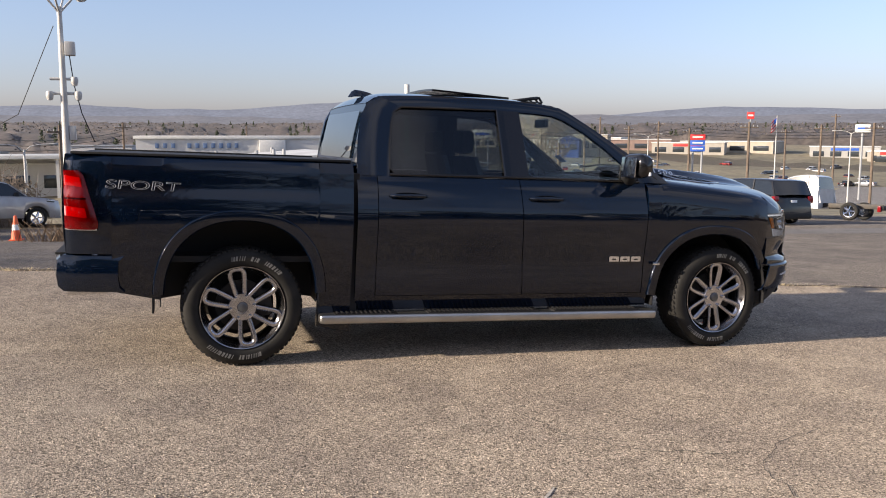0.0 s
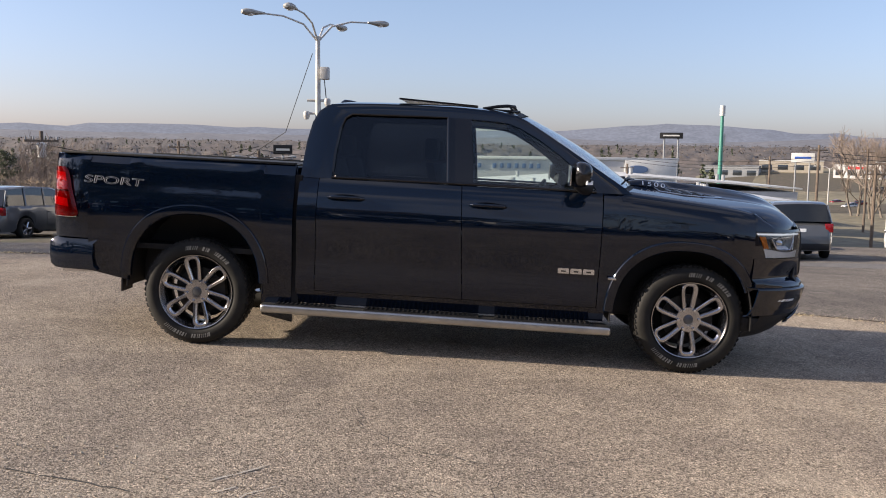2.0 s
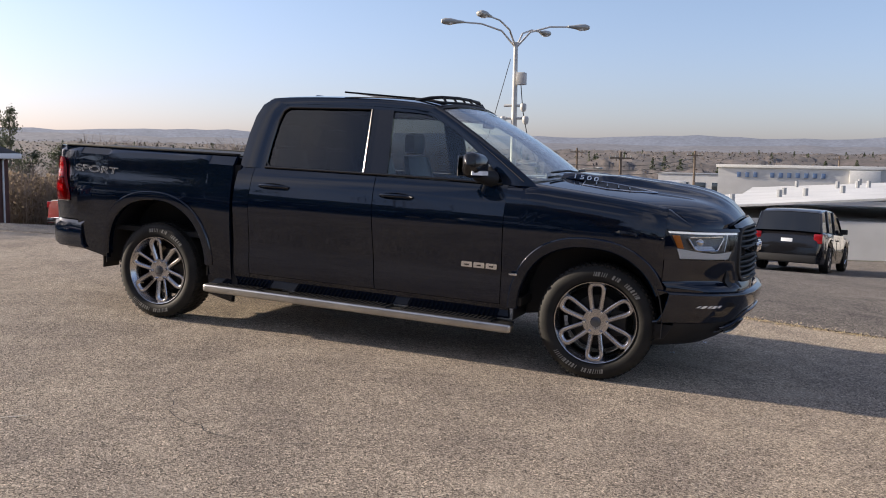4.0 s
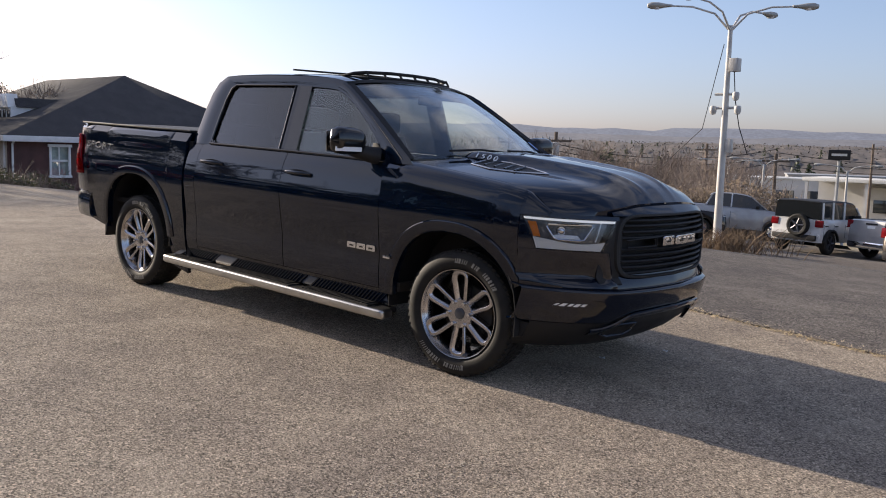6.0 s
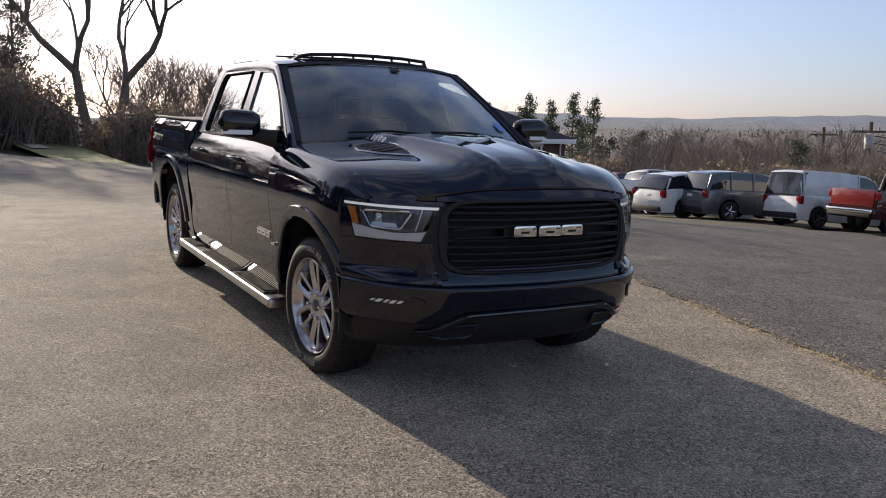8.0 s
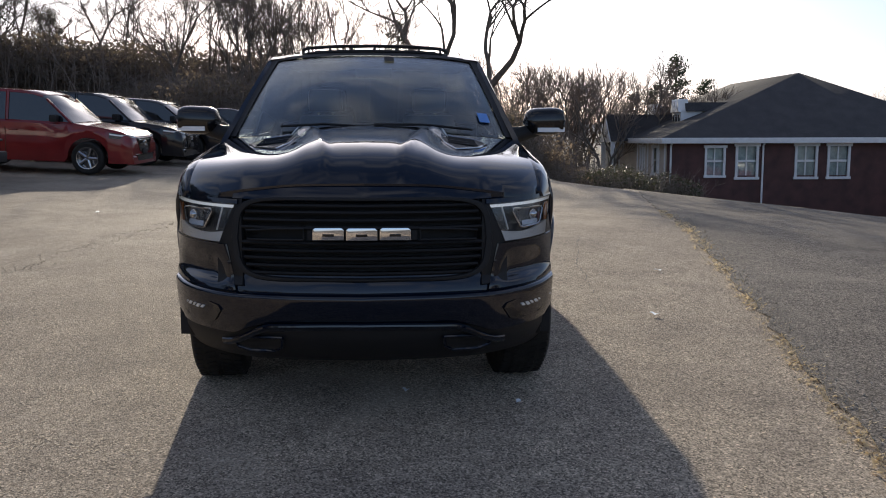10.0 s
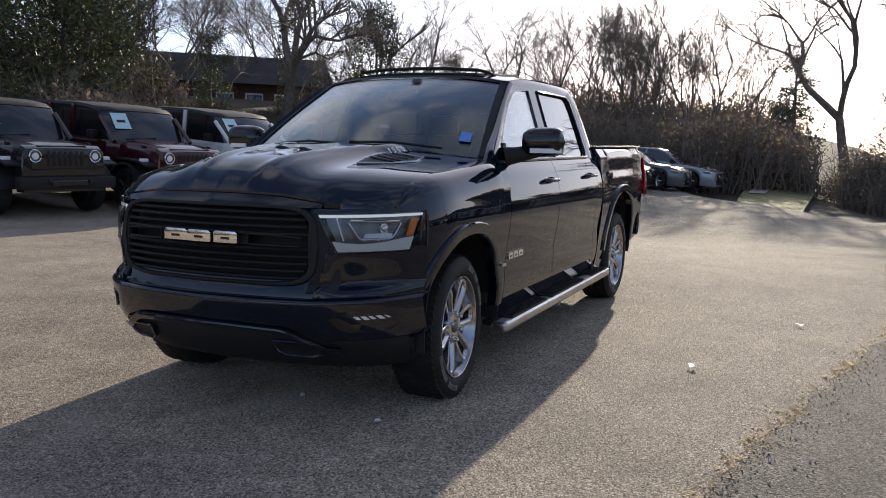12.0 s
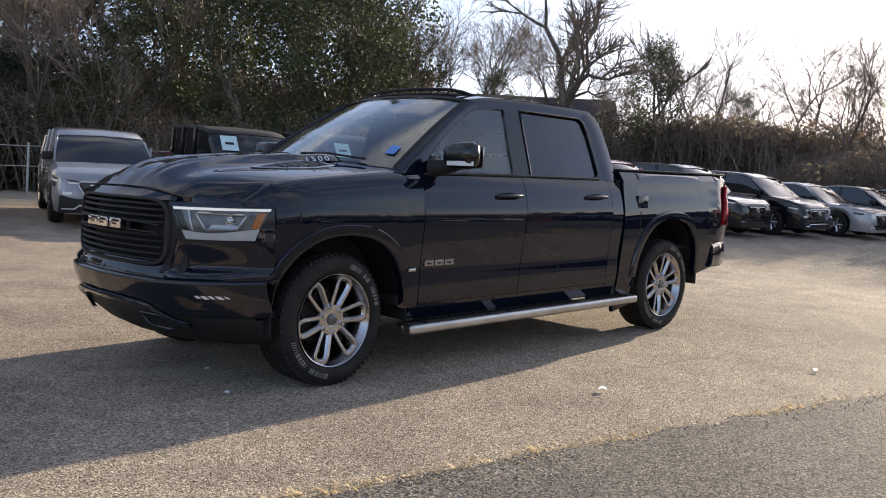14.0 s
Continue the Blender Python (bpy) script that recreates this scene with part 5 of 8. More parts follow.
# ---- parked vehicles ----
WINDOW = material("parked_car_glass", (0.012, 0.014, 0.016), 0.06, spec=0.8)
def car_paint(name, c, flake=0.0):
    return material(name, c, 0.35, flake, tuple(v * 0.8 for v in c), 2.0, coat=1.0, spec=0.5 if flake else 0.05)
WHITE_P, SILVER_P, BLACK_P, GREY_P = car_paint("white_car_paint", (0.72, 0.72, 0.71)), car_paint("silver_car_paint", (0.40, 0.40, 0.41), 0.5), car_paint("black_car_paint", (0.012, 0.012, 0.014)), car_paint("grey_car_paint", (0.10, 0.105, 0.115), 0.4)
RED_P, MAROON_P, BLUE_P, TAN_P = car_paint("red_car_paint", (0.20, 0.020, 0.020)), car_paint("maroon_car_paint", (0.045, 0.008, 0.010)), car_paint("steel_blue_car_paint", (0.34, 0.355, 0.385), 0.4), car_paint("bronze_car_paint", (0.15, 0.125, 0.105), 0.5)

PALECYAN = material("window_paper", (0.50, 0.72, 0.75), 0.7, color2=(0.58, 0.76, 0.78), scale=6)
def car_wheel(m, parent, rim_mat):
    w = empty("wheel", m, parent)
    for nm, prof, mt, n in (("tyre", [(0.60, -0.28), (0.86, -0.33), (0.97, -0.27), (1.0, -0.1), (1.0, 0.1), (0.97, 0.27), (0.86, 0.33), (0.60, 0.28)], RUBBER, 24), ("rim", [(0.66, -0.30), (0.62, -0.29), (0.60, -0.1), (0.60, 0.2)], rim_mat, 24), ("hub", [(0.001, -0.26), (0.16, -0.25), (0.18, -0.15)], rim_mat, 10)):
        key = nm + rim_mat.name
        if key not in WHEEL_MESH:
            bm = revolve(prof, n)
            if nm == "hub":
                for k in range(5):
                    a = 2 * math.pi * k / 5
                    tube([(0.1 * math.cos(a), -0.24, 0.1 * math.sin(a)), (0.62 * math.cos(a), -0.26, 0.62 * math.sin(a))], [0.10, 0.075], 6, bm)
                g = bmesh.ops.create_circle(bm, cap_ends=True, segments=16, radius=0.6, matrix=Matrix.Rotation(math.pi / 2, 4, "X"))
            ob = part(nm, bm, mt, w)
            WHEEL_MESH[key] = ob.data
        else:
            new(nm, WHEEL_MESH[key]).parent = w
    return w
WHEEL_MESH = {}

# length, width, height, wheelbase, front overhang, wheel radius, floor; body-top and roof outlines as shares of length and height
KINDS = {
    "suv": dict(L=4.75, W=1.88, H=1.76, wb=2.75, fo=0.92, r=0.36, floor=0.26, top=[(0, .40), (.01, .48), (.04, .53), (.12, .575), (.25, .615), (.30, .63), (.96, .64), (.99, .56), (1, .40)], roof=[(.26, .63), (.41, .95), (.48, .99), (.68, 1.0), (.88, .97), (.935, .93), (.985, .64)], posts=(.385, .56, .76, .93)),
    "crossover": dict(L=4.60, W=1.85, H=1.66, wb=2.66, fo=0.92, r=0.36, floor=0.24, top=[(0, .36), (.01, .46), (.035, .535), (.10, .59), (.22, .635), (.27, .65), (.96, .66), (.99, .56), (1, .40)], roof=[(.22, .64), (.39, .94), (.46, .985), (.62, 1.0), (.84, .96), (.90, .92), (.985, .66)], posts=(.36, .55, .75, .91)),
    "minivan": dict(L=5.15, W=1.98, H=1.74, wb=3.09, fo=0.98, r=0.36, floor=0.22, top=[(0, .36), (.01, .44), (.04, .51), (.12, .57), (.20, .61), (.24, .625), (.96, .65), (.99, .56), (1, .40)], roof=[(.17, .60), (.36, .95), (.42, .985), (.60, 1.0), (.90, .965), (.945, .93), (.99, .64)], posts=(.34, .53, .76, .94)),
    "jeep": dict(L=4.35, W=1.86, H=1.86, wb=2.95, fo=0.66, r=0.40, floor=0.42, top=[(0, .52), (.005, .60), (.03, .625), (.27, .65), (.31, .655), (.97, .66), (.985, .64), (.99, .40)], roof=[(.315, .655), (.415, .955), (.43, .97), (.60, 1.0), (.965, .98), (.98, .965), (.986, .66)], posts=(.39, .60, .79, .955)),
    "pickup": dict(L=5.85, W=2.0, H=1.92, wb=3.65, fo=0.95, r=0.40, floor=0.38, top=[(0, .45), (.01, .56), (.04, .60), (.22, .66), (.25, .67), (.66, .68), (.665, .70), (.97, .70), (.99, .68), (1, .42)], roof=[(.225, .67), (.345, .95), (.40, .985), (.48, 1.0), (.60, .985), (.625, .95), (.66, .68)], posts=(.335, .475, .61)),
    "gladiator": dict(L=5.5, W=1.88, H=1.90, wb=3.48, fo=0.70, r=0.41, floor=0.44, top=[(0, .52), (.005, .60), (.03, .62), (.21, .65), (.24, .655), (.64, .66), (.645, .68), (.975, .68), (.985, .66), (.99, .42)], roof=[(.245, .655), (.325, .955), (.335, .97), (.46, 1.0), (.60, .98), (.615, .965), (.635, .66)], posts=(.315, .47, .60)),
    "chassis": dict(L=6.2, W=2.0, H=1.98, wb=3.9, fo=0.95, r=0.40, floor=0.46, top=[(0, .45), (.01, .56), (.04, .60), (.22, .66), (.25, .67), (.56, .68), (.565, .36), (.97, .36), (.99, .34), (1, .30)], roof=[(.225, .67), (.345, .95), (.40, .985), (.46, 1.0), (.52, .985), (.545, .95), (.56, .68)], posts=(.335, .475, .53)),
    "sedan": dict(L=4.85, W=1.85, H=1.46, wb=2.83, fo=0.95, r=0.34, floor=0.20, top=[(0, .40), (.01, .50), (.08, .58), (.27, .64), (.30, .66), (.82, .70), (.96, .70), (.99, .60), (1, .40)], roof=[(.27, .65), (.43, .95), (.50, 1.0), (.62, .99), (.72, .93), (.86, .70)], posts=(.42, .575, .74)),
    "van": dict(L=4.8, W=1.83, H=1.88, wb=3.1, fo=0.85, r=0.33, floor=0.24, top=[(0, .36), (.01, .44), (.10, .52), (.19, .55), (.22, .56), (.97, .56), (.99, .50), (1, .34)], roof=[(.18, .55), (.34, .94), (.40, .985), (.65, 1.0), (.95, .98), (.975, .94), (.995, .56)], posts=(.33, .47, .96)),
}


def vehicle(name, kind, paint, x, y, heading, label, category, rim=None, z=None, sticker=False, trim=None, group="parked vehicles on the lot", detail=True, gate=None):
    """A parked vehicle: nose along heading (degrees from +x), centre of its wheelbase at x, y."""
    k = KINDS[kind]
    L, W, H, wb, fo, r = k["L"], k["W"], k["H"], k["wb"], k["fo"], k["r"]
    hw = W / 2
    h = radians(heading)
    za, zb = (terrain(x + math.cos(h) * wb / 2, y + math.sin(h) * wb / 2), terrain(x - math.cos(h) * wb / 2, y - math.sin(h) * wb / 2))
    zl, zr = (terrain(x - math.sin(h) * hw, y + math.cos(h) * hw), terrain(x + math.sin(h) * hw, y - math.cos(h) * hw))
    lift = 0.014
    m = Matrix.Translation((x, y, (za + zb) / 2 + lift)) @ Euler((math.atan2(zl - zr, W), -math.atan2(za - zb, wb), h)).to_matrix().to_4x4()
    car = tagged(empty(name, m), label, category, group)
    rim = rim or DARKALLOY
    trim = trim or TRIM
    X = lambda t: wb / 2 + fo - t * L
    topc, roofc = curve(*zip(*k["top"])), curve(*zip(*k["roof"]))
    t0, t1 = k["roof"][0][0], k["roof"][-1][0]
    fx, rx = wb / 2, -wb / 2
    # lower body
    ts = set(lin(0, 1, 20)) | {p[0] for p in k["top"]}
    for c in (fx, rx):
        tc_ = (wb / 2 + fo - c) / L
        ts |= {tc_ + (r * 1.22) * math.cos(math.pi * q / 10) / L for q in range(11)}
    ts = sorted(t for t in ts if 0 <= t <= (0.57 if kind == "chassis" else 1))
    boxy = kind in ("jeep", "gladiator")
    rows = []
    for t in ts:
        xx, zt = X(t), topc(t) * H
        zlow = k["floor"]
        for c in (fx, rx):
            zlow = max(zlow, arch_low(xx, c, r, r * 1.22, lambda q: k["floor"]))
        zlow = min(zlow, zt - 0.05)
        e = min(t, 1 - t)
        w = hw * (1 - (0.16 if not boxy else 0.05) * max(0, 1 - e / 0.10) ** 2)
        if boxy and t < 0.30:
            w *= 0.82
        prof = [(w * 0.96, zlow), (w, zlow + 0.35 * (zt - zlow)), (w, zlow + 0.62 * (zt - zlow)), (w * 0.965, zt - 0.05), (w * 0.90, zt), (w * 0.45, zt + 0.012), (0, zt + 0.015)]
        row = [(xx, a, b) for a, b in prof] + [(xx, -a, b) for a, b in reversed(prof[:-1])]
        rows.append(row + [(xx, 0, zlow)])
    bm = grid_bm(rows, closed=True)
    bm.faces.new([bm.verts.new(p) for p in rows[0]])
    bm.faces.new([bm.verts.new(p) for p in reversed(rows[-1])])
    bmesh.ops.remove_doubles(bm, verts=bm.verts, dist=1e-4)
    part("body", bm, paint, car, angle=32)
    # cabin: dark glass under a painted roof and posts
    rs = sorted(set(lin(t0, t1, 16)) | {p[0] for p in k["roof"]})
    top_w = hw * (0.78 if not boxy else 0.86)
    low_w = hw * (0.90 if not boxy else 0.90)
    def wall(t, f):
        zb_, zt = topc(t) * H, max(roofc(t) * H, topc(t) * H)
        full = (zt - zb_) / (H * 0.36)
        return (X(t), low_w + (low_w - (low_w - top_w) * min(1, full) - low_w) * f, zb_ - 0.01 + (zt - zb_) * f)
    rows = []
    for t in rs:
        a = [wall(t, f) for f in (0, 0.5, 0.93, 1.0)]
        a[3] = (a[3][0], a[3][1] * 0.93, a[3][2])
        rows.append(a + [(a[3][0], 0, a[3][2] + 0.02)] + [(p[0], -p[1], p[2]) for p in reversed(a)])
    part("cabin_glass", grid_bm(rows), WINDOW, car, angle=30)
    ra = [t for t in rs if roofc(t) > 0.92]
    rows = []
    for t in ra:
        p, q = wall(t, 0.94), wall(t, 1.0)
        rows.append([(q[0], sgn * yy, zz + 0.012) for sgn, yy, zz in ((1, p[1] + 0.006, p[2] - 0.012), (1, q[1] * 0.94, q[2]), (1, q[1] * 0.5, q[2] + 0.012), (1, 0, q[2] + 0.022), (-1, q[1] * 0.5, q[2] + 0.012), (-1, q[1] * 0.94, q[2]), (-1, p[1] + 0.006, p[2] - 0.012))])
    part("roof", sheet(rows, 0.02), trim if boxy else paint, car)
    for sgn in (1, -1):
        for j, t in enumerate(k["posts"]):
            lo_t = t - 0.115 if j == 0 else (t + 0.045 if j == len(k["posts"]) - 1 and not boxy and kind != "van" else t)
            a, b = wall(lo_t if j else max(t0 + 0.002, lo_t), 0.02), wall(t, 0.95)
            b = (X(t), b[1], roofc(t) * H - 0.03)
            a = (X(lo_t), low_w, topc(lo_t) * H)
            part("pillar", tube([(a[0], sgn * (a[1] + 0.004), a[2]), (b[0], sgn * (b[1] + 0.004), b[2])], (0.055 if boxy else 0.035) if j else (0.04 if boxy else 0.028), 6), paint, car)
        if kind == "van":
            a, b, c_ = X(0.48), X(0.985), H
            part("cargo_side", sheet([[(xx, sgn * (wall((wb / 2 + fo - xx) / L, f)[1] + 0.008), wall((wb / 2 + fo - xx) / L, f)[2]) for xx in lin(a, b, 8)] for f in lin(0.0, 0.98, 5)], 0.01), paint, car)
        part("side_mirror", boxes([((X(t0) - 0.45, sgn * (low_w + 0.02), topc(t0) * H + 0.02), (X(t0) - 0.30, sgn * (low_w + 0.20), topc(t0) * H + 0.17))], 0.03), trim, car)
        zt = topc(0.03) * H
        if boxy:
            lampj = part("headlamp", revolve([(0.001, -0.03), (0.08, -0.024), (0.095, -0.01), (0.10, 0.02)], 20), LAMPDARK, car)
            lampj.matrix_basis = pose(X(0) + 0.005, sgn * hw * 0.56, zt - 0.16, 0, 0, 90)
            part("lamp_bulb", revolve([(0.001, -0.04), (0.05, -0.036), (0.062, -0.02)], 14), LAMPWHITE, lampj)
            part("lamp_ring", revolve([(0.088, -0.030), (0.100, -0.034), (0.108, -0.020), (0.108, 0.01)], 20), CHROME, lampj)
            zf = 2 * r + 0.13
            part("front_wing", sheet([[(xx, sgn * yy, zf + 0.02 * math.sin(math.pi * u) - (0.05 if u in (0.0, 1.0) else 0)) for yy in (hw * 0.76, hw * 0.90, hw + 0.05)] for u, xx in [(u, X(0) - 0.02 - u * (fo + r + 0.08)) for u in lin(0, 1, 6)]], 0.035), trim, car)
            for c, n in ((fx, 9), (rx, 9)):
                rows = []
                for q in range(n + 1):
                    a = radians(8 + 164 * q / n)
                    rows.append([(c + (r + 0.10 + o) * math.cos(a), sgn * yy, r + (r + 0.10 + o) * 0.92 * math.sin(a)) for yy, o in ((hw * 0.78, 0.03), (hw + 0.06, 0.03), (hw + 0.07, -0.02))])
                part("fender_flare", sheet(rows, 0.02), trim, car)
        else:
            # slanted lamp that wraps round the corner
            rows = []
            for q in lin(0, 1, 8):
                t = 0.012 + 0.085 * max(0, q - 0.45) / 0.55
                yy = hw * (0.46 + 0.40 * min(1, q / 0.6)) if q < 0.6 else hw * (1 - 0.16 * max(0, 1 - t / 0.10) ** 2) * (0.985 + 0.02 * q)
                za_, zb_ = topc(0.012) * H - 0.10 + 0.055 * q, topc(0.012) * H - 0.01 + 0.085 * q
                if kind == "crossover":
                    za_, zb_ = za_ - 0.06, zb_ - 0.005
                rows.append([(X(t) + 0.012, sgn * yy, zz) for zz in lin(za_, zb_, 4)])
            lampm = part("headlamp", sheet(rows, 0.02), LAMPDARK, car)
            part("light_bar", sheet([[(p[0] + 0.008, p[1] * 1.004, p[2] + dz) for p in (row[2] for row in rows)] for dz in (-0.012, 0.02)], 0.008), LAMPWHITE, lampm)
        zt = topc(0.97) * H
        xe = X(0.99)
        part("tail_lamp", boxes([((xe - 0.015, sgn * hw * 0.72, zt - 0.30 if not boxy else zt - 0.28), (xe + 0.12, sgn * hw * (0.96 if not boxy else 1.0), zt - 0.04))], 0.02), RED, car)
        for c in (fx, rx):
            car_wheel(Matrix.Translation((c, sgn * (hw - 0.10), r)) @ Matrix.Rotation(0 if sgn < 0 else math.pi, 4, "Z") @ Matrix.Diagonal((r, 0.36, r, 1)), car, rim)
    zg = topc(0.02) * H
    if boxy:
        gr = part("grille", boxes([((X(0) - 0.03, -hw * 0.62, zg - 0.36), (X(0) + 0.012, hw * 0.62, zg - 0.04))], 0.02), paint, car)
    else:
        g = 1.25 if kind == "crossover" else 1.0
        gr = part("grille", prism([(-hw * 0.44 * g, zg - 0.07), (hw * 0.44 * g, zg - 0.07), (hw * 0.46 * g, zg - 0.12), (hw * 0.34 * g, zg - 0.36), (-hw * 0.34 * g, zg - 0.36), (-hw * 0.46 * g, zg - 0.12)], X(0) - 0.03, X(0) + 0.012, "x", bevel=0.01), GLOSSBLACK, car)
        part("grille_emblem", boxes([((X(0) + 0.01, -0.07, zg - 0.24), (X(0) + 0.03, 0.07, zg - 0.13))], 0.02), CHROME, gr)
    if boxy:
        for q in range(7):
            yy = hw * 0.105 * (q - 3)
            part("grille_slot", boxes([((X(0), yy - 0.032, zg - 0.31), (X(0) + 0.018, yy + 0.032, zg - 0.07))], 0.01), TRIM, gr)
        part("front_bumper", boxes([((X(0) - 0.02, -hw * 0.9, 0.48), (X(0) + 0.16, hw * 0.9, 0.68))], 0.03), trim, car)
        part("bumper_insert", boxes([((X(0) + 0.13, -hw * 0.34, 0.52), (X(0) + 0.175, hw * 0.34, 0.63))], 0.015), GLOSSBLACK, car)
        part("hood_bulge", sheet([[(xx, yy, topc((wb / 2 + fo - xx) / L) * H + 0.014 + 0.035 * (1 - (yy / (hw * 0.46)) ** 6) * min(1, 6 * u)) for yy in lin(-hw * 0.46, hw * 0.46, 9)] for u, xx in [(u, X(0.02) + u * (X(t0 - 0.02) - X(0.02))) for u in lin(0, 1, 7)]], 0.012), paint, car)
        part("rear_bumper", boxes([((X(0.99) - 0.14, -hw * 0.85, 0.48), (X(0.99) + 0.02, hw * 0.85, 0.66))], 0.03), trim, car)
    else:
        for q in range(3):
            part("grille_bar", boxes([((X(0), -hw * (0.28 + 0.06 * q), zg - 0.30 + 0.09 * q), (X(0) + 0.022, hw * (0.28 + 0.06 * q), zg - 0.28 + 0.09 * q))], 0.006), CHROME if q == 2 or kind == "pickup" else GLOSSBLACK, gr)
        if kind == "crossover":
            part("lower_cladding", prism([(-hw * 0.90, k["floor"] + 0.30), (-hw * 0.62, k["floor"] + 0.24), (hw * 0.62, k["floor"] + 0.24), (hw * 0.90, k["floor"] + 0.30), (hw * 0.92, k["floor"]), (-hw * 0.92, k["floor"])], X(0) - 0.20, X(0) + 0.033, "x", bevel=0.012), trim, car)
            part("skid_trim", tube([(X(0) + 0.045, yy * hw, k["floor"] + zz) for yy, zz in ((-0.88, 0.07), (-0.66, 0.07), (-0.58, 0.13), (0.58, 0.13), (0.66, 0.07), (0.88, 0.07))], 0.014, 6), CHROME, car)
            part("grille_rim", tube([(X(0) + 0.016, yy * hw, zg + zz) for yy, zz in ((-0.60, -0.11), (-0.56, -0.06), (0.56, -0.06), (0.60, -0.11), (0.44, -0.37), (-0.44, -0.37), (-0.60, -0.11))], 0.013, 6), CHROME, gr)
            for sgn in (1, -1):
                part("fog_lamp", boxes([((X(0.012), sgn * hw * 0.70, k["floor"] + 0.30), (X(0) + 0.005, sgn * hw * 0.86, k["floor"] + 0.36))], 0.015), LAMPWHITE, car)
        part("lower_intake", prism([(-hw * 0.62, k["floor"] + 0.20), (hw * 0.62, k["floor"] + 0.20), (hw * 0.52, k["floor"] + 0.06), (-hw * 0.52, k["floor"] + 0.06)], X(0) - 0.02, X(0) + 0.036, "x", bevel=0.01), GLOSSBLACK, car)
        part("plate_blank", boxes([((X(0) + 0.01, -0.15, k["floor"] + 0.21), (X(0) + 0.03, 0.15, k["floor"] + 0.31))], 0.006), trim, car)
        part("front_bumper", boxes([((X(0.03), -hw * 0.82, k["floor"] - 0.02), (X(0) + 0.03, hw * 0.82, k["floor"] + 0.18))], 0.04), CHROME if kind == "pickup" else paint, car)
        part("rear_bumper", boxes([((X(1) - 0.04, -hw * 0.84, k["floor"] + 0.02), (X(0.97), hw * 0.84, k["floor"] + 0.22))], 0.04), trim if kind != "pickup" else CHROME, car)
    if kind == "chassis":
        for sgn in (1, -1):
            part("frame_rail", boxes([((X(0.98), sgn * 0.36, 0.52), (X(0.55), sgn * 0.46, 0.72))], 0.01), STEEL, car)
        part("fuel_tank", boxes([((X(0.70), -0.34, 0.46), (X(0.60), 0.34, 0.70))], 0.04), STEEL, car)
        part("cross_member", boxes([((X(0.98), -0.9, 0.50), (X(0.965), 0.9, 0.62))], 0.01), STEEL, car)
    # rear plate as a blank panel, tailgate window
    part("number_plate", boxes([((X(0.99) - (0.03 if not boxy else 0.02), -0.15, topc(0.97) * H - 0.34), (X(0.99), 0.15, topc(0.97) * H - 0.19))], 0.004), STICKER, car)
    if kind == "jeep":
        car_wheel(Matrix.Translation((X(0.99) - 0.10, -0.12, 0.98)) @ Matrix.Rotation(-math.pi / 2, 4, "Z") @ Matrix.Diagonal((r * 0.98, 0.34, r * 0.98, 1)), car, DARKALLOY)
    if sticker:
        t = t0 + (k["posts"][0] - t0) * 0.62
        a, b = Vector(wall(t0 + 0.02, 1.0)), Vector(wall(k["posts"][0], 1.0))
        a, b = Vector((X(t0), 0, topc(t0) * H)), Vector((X(k["roof"][1][0]), 0, k["roof"][1][1] * H))
        n = Vector((0.03, 0, 0.012))
        st = part("window_sticker", sheet([[tuple(a.lerp(b, f) + n + Vector((0, yy, 0))) for yy in (-0.62, -0.28)] for f in (0.36, 0.86)], 0.004), PALECYAN, car, "pale paper window sticker")
        part("sticker_bar", sheet([[tuple(a.lerp(b, f) + n * 1.25 + Vector((0, yy, 0))) for yy in (-0.54, -0.36)] for f in (0.56, 0.64)], 0.003), TRIM, st)
    if kind in ("pickup", "gladiator"):
        tb = k["roof"][-1][0] + 0.012
        zt = topc(0.9) * H
        part("bed_cover", boxes([((X(0.965), -hw * 0.84, zt - 0.01), (X(tb), hw * 0.84, zt + 0.025))], 0.01), TRIM, car)
        part("tailgate_badge", boxes([((X(0.99) - 0.025, -0.22, zt - 0.16), (X(0.99) - 0.005, 0.22, zt - 0.10))], 0.004), trim, car)
        if gate:
            part("tailgate", boxes([((X(0.99) - 0.03, -hw * 0.86, zt - 0.52), (X(0.985), hw * 0.86, zt - 0.015))], 0.02), gate, car, "bright red tailgate")
            part("rear_bar", boxes([((X(0.99) - 0.16, -hw * 0.9, zt - 0.70), (X(0.985), hw * 0.9, zt - 0.58))], 0.03), CHROME, car)
            xb = X(k["roof"][-1][0]) - 0.03
            part("cab_frame", tube([(xb - 0.02, -hw * 0.84, zt), (xb + 0.10, -hw * 0.78, H * 0.975), (xb + 0.10, hw * 0.78, H * 0.975), (xb - 0.02, hw * 0.84, zt)], 0.06, 6), TAN_P, car)
            for sgn in (1, -1):
                part("side_decal", sheet([[(xx, sgn * (hw + 0.006), zt - 0.24 + 0.05 * math.sin(6 * xx) + dz) for xx in lin(-0.5, 1.1, 12)] for dz in (-0.03, 0.03)], 0.003), TAN_P, car)
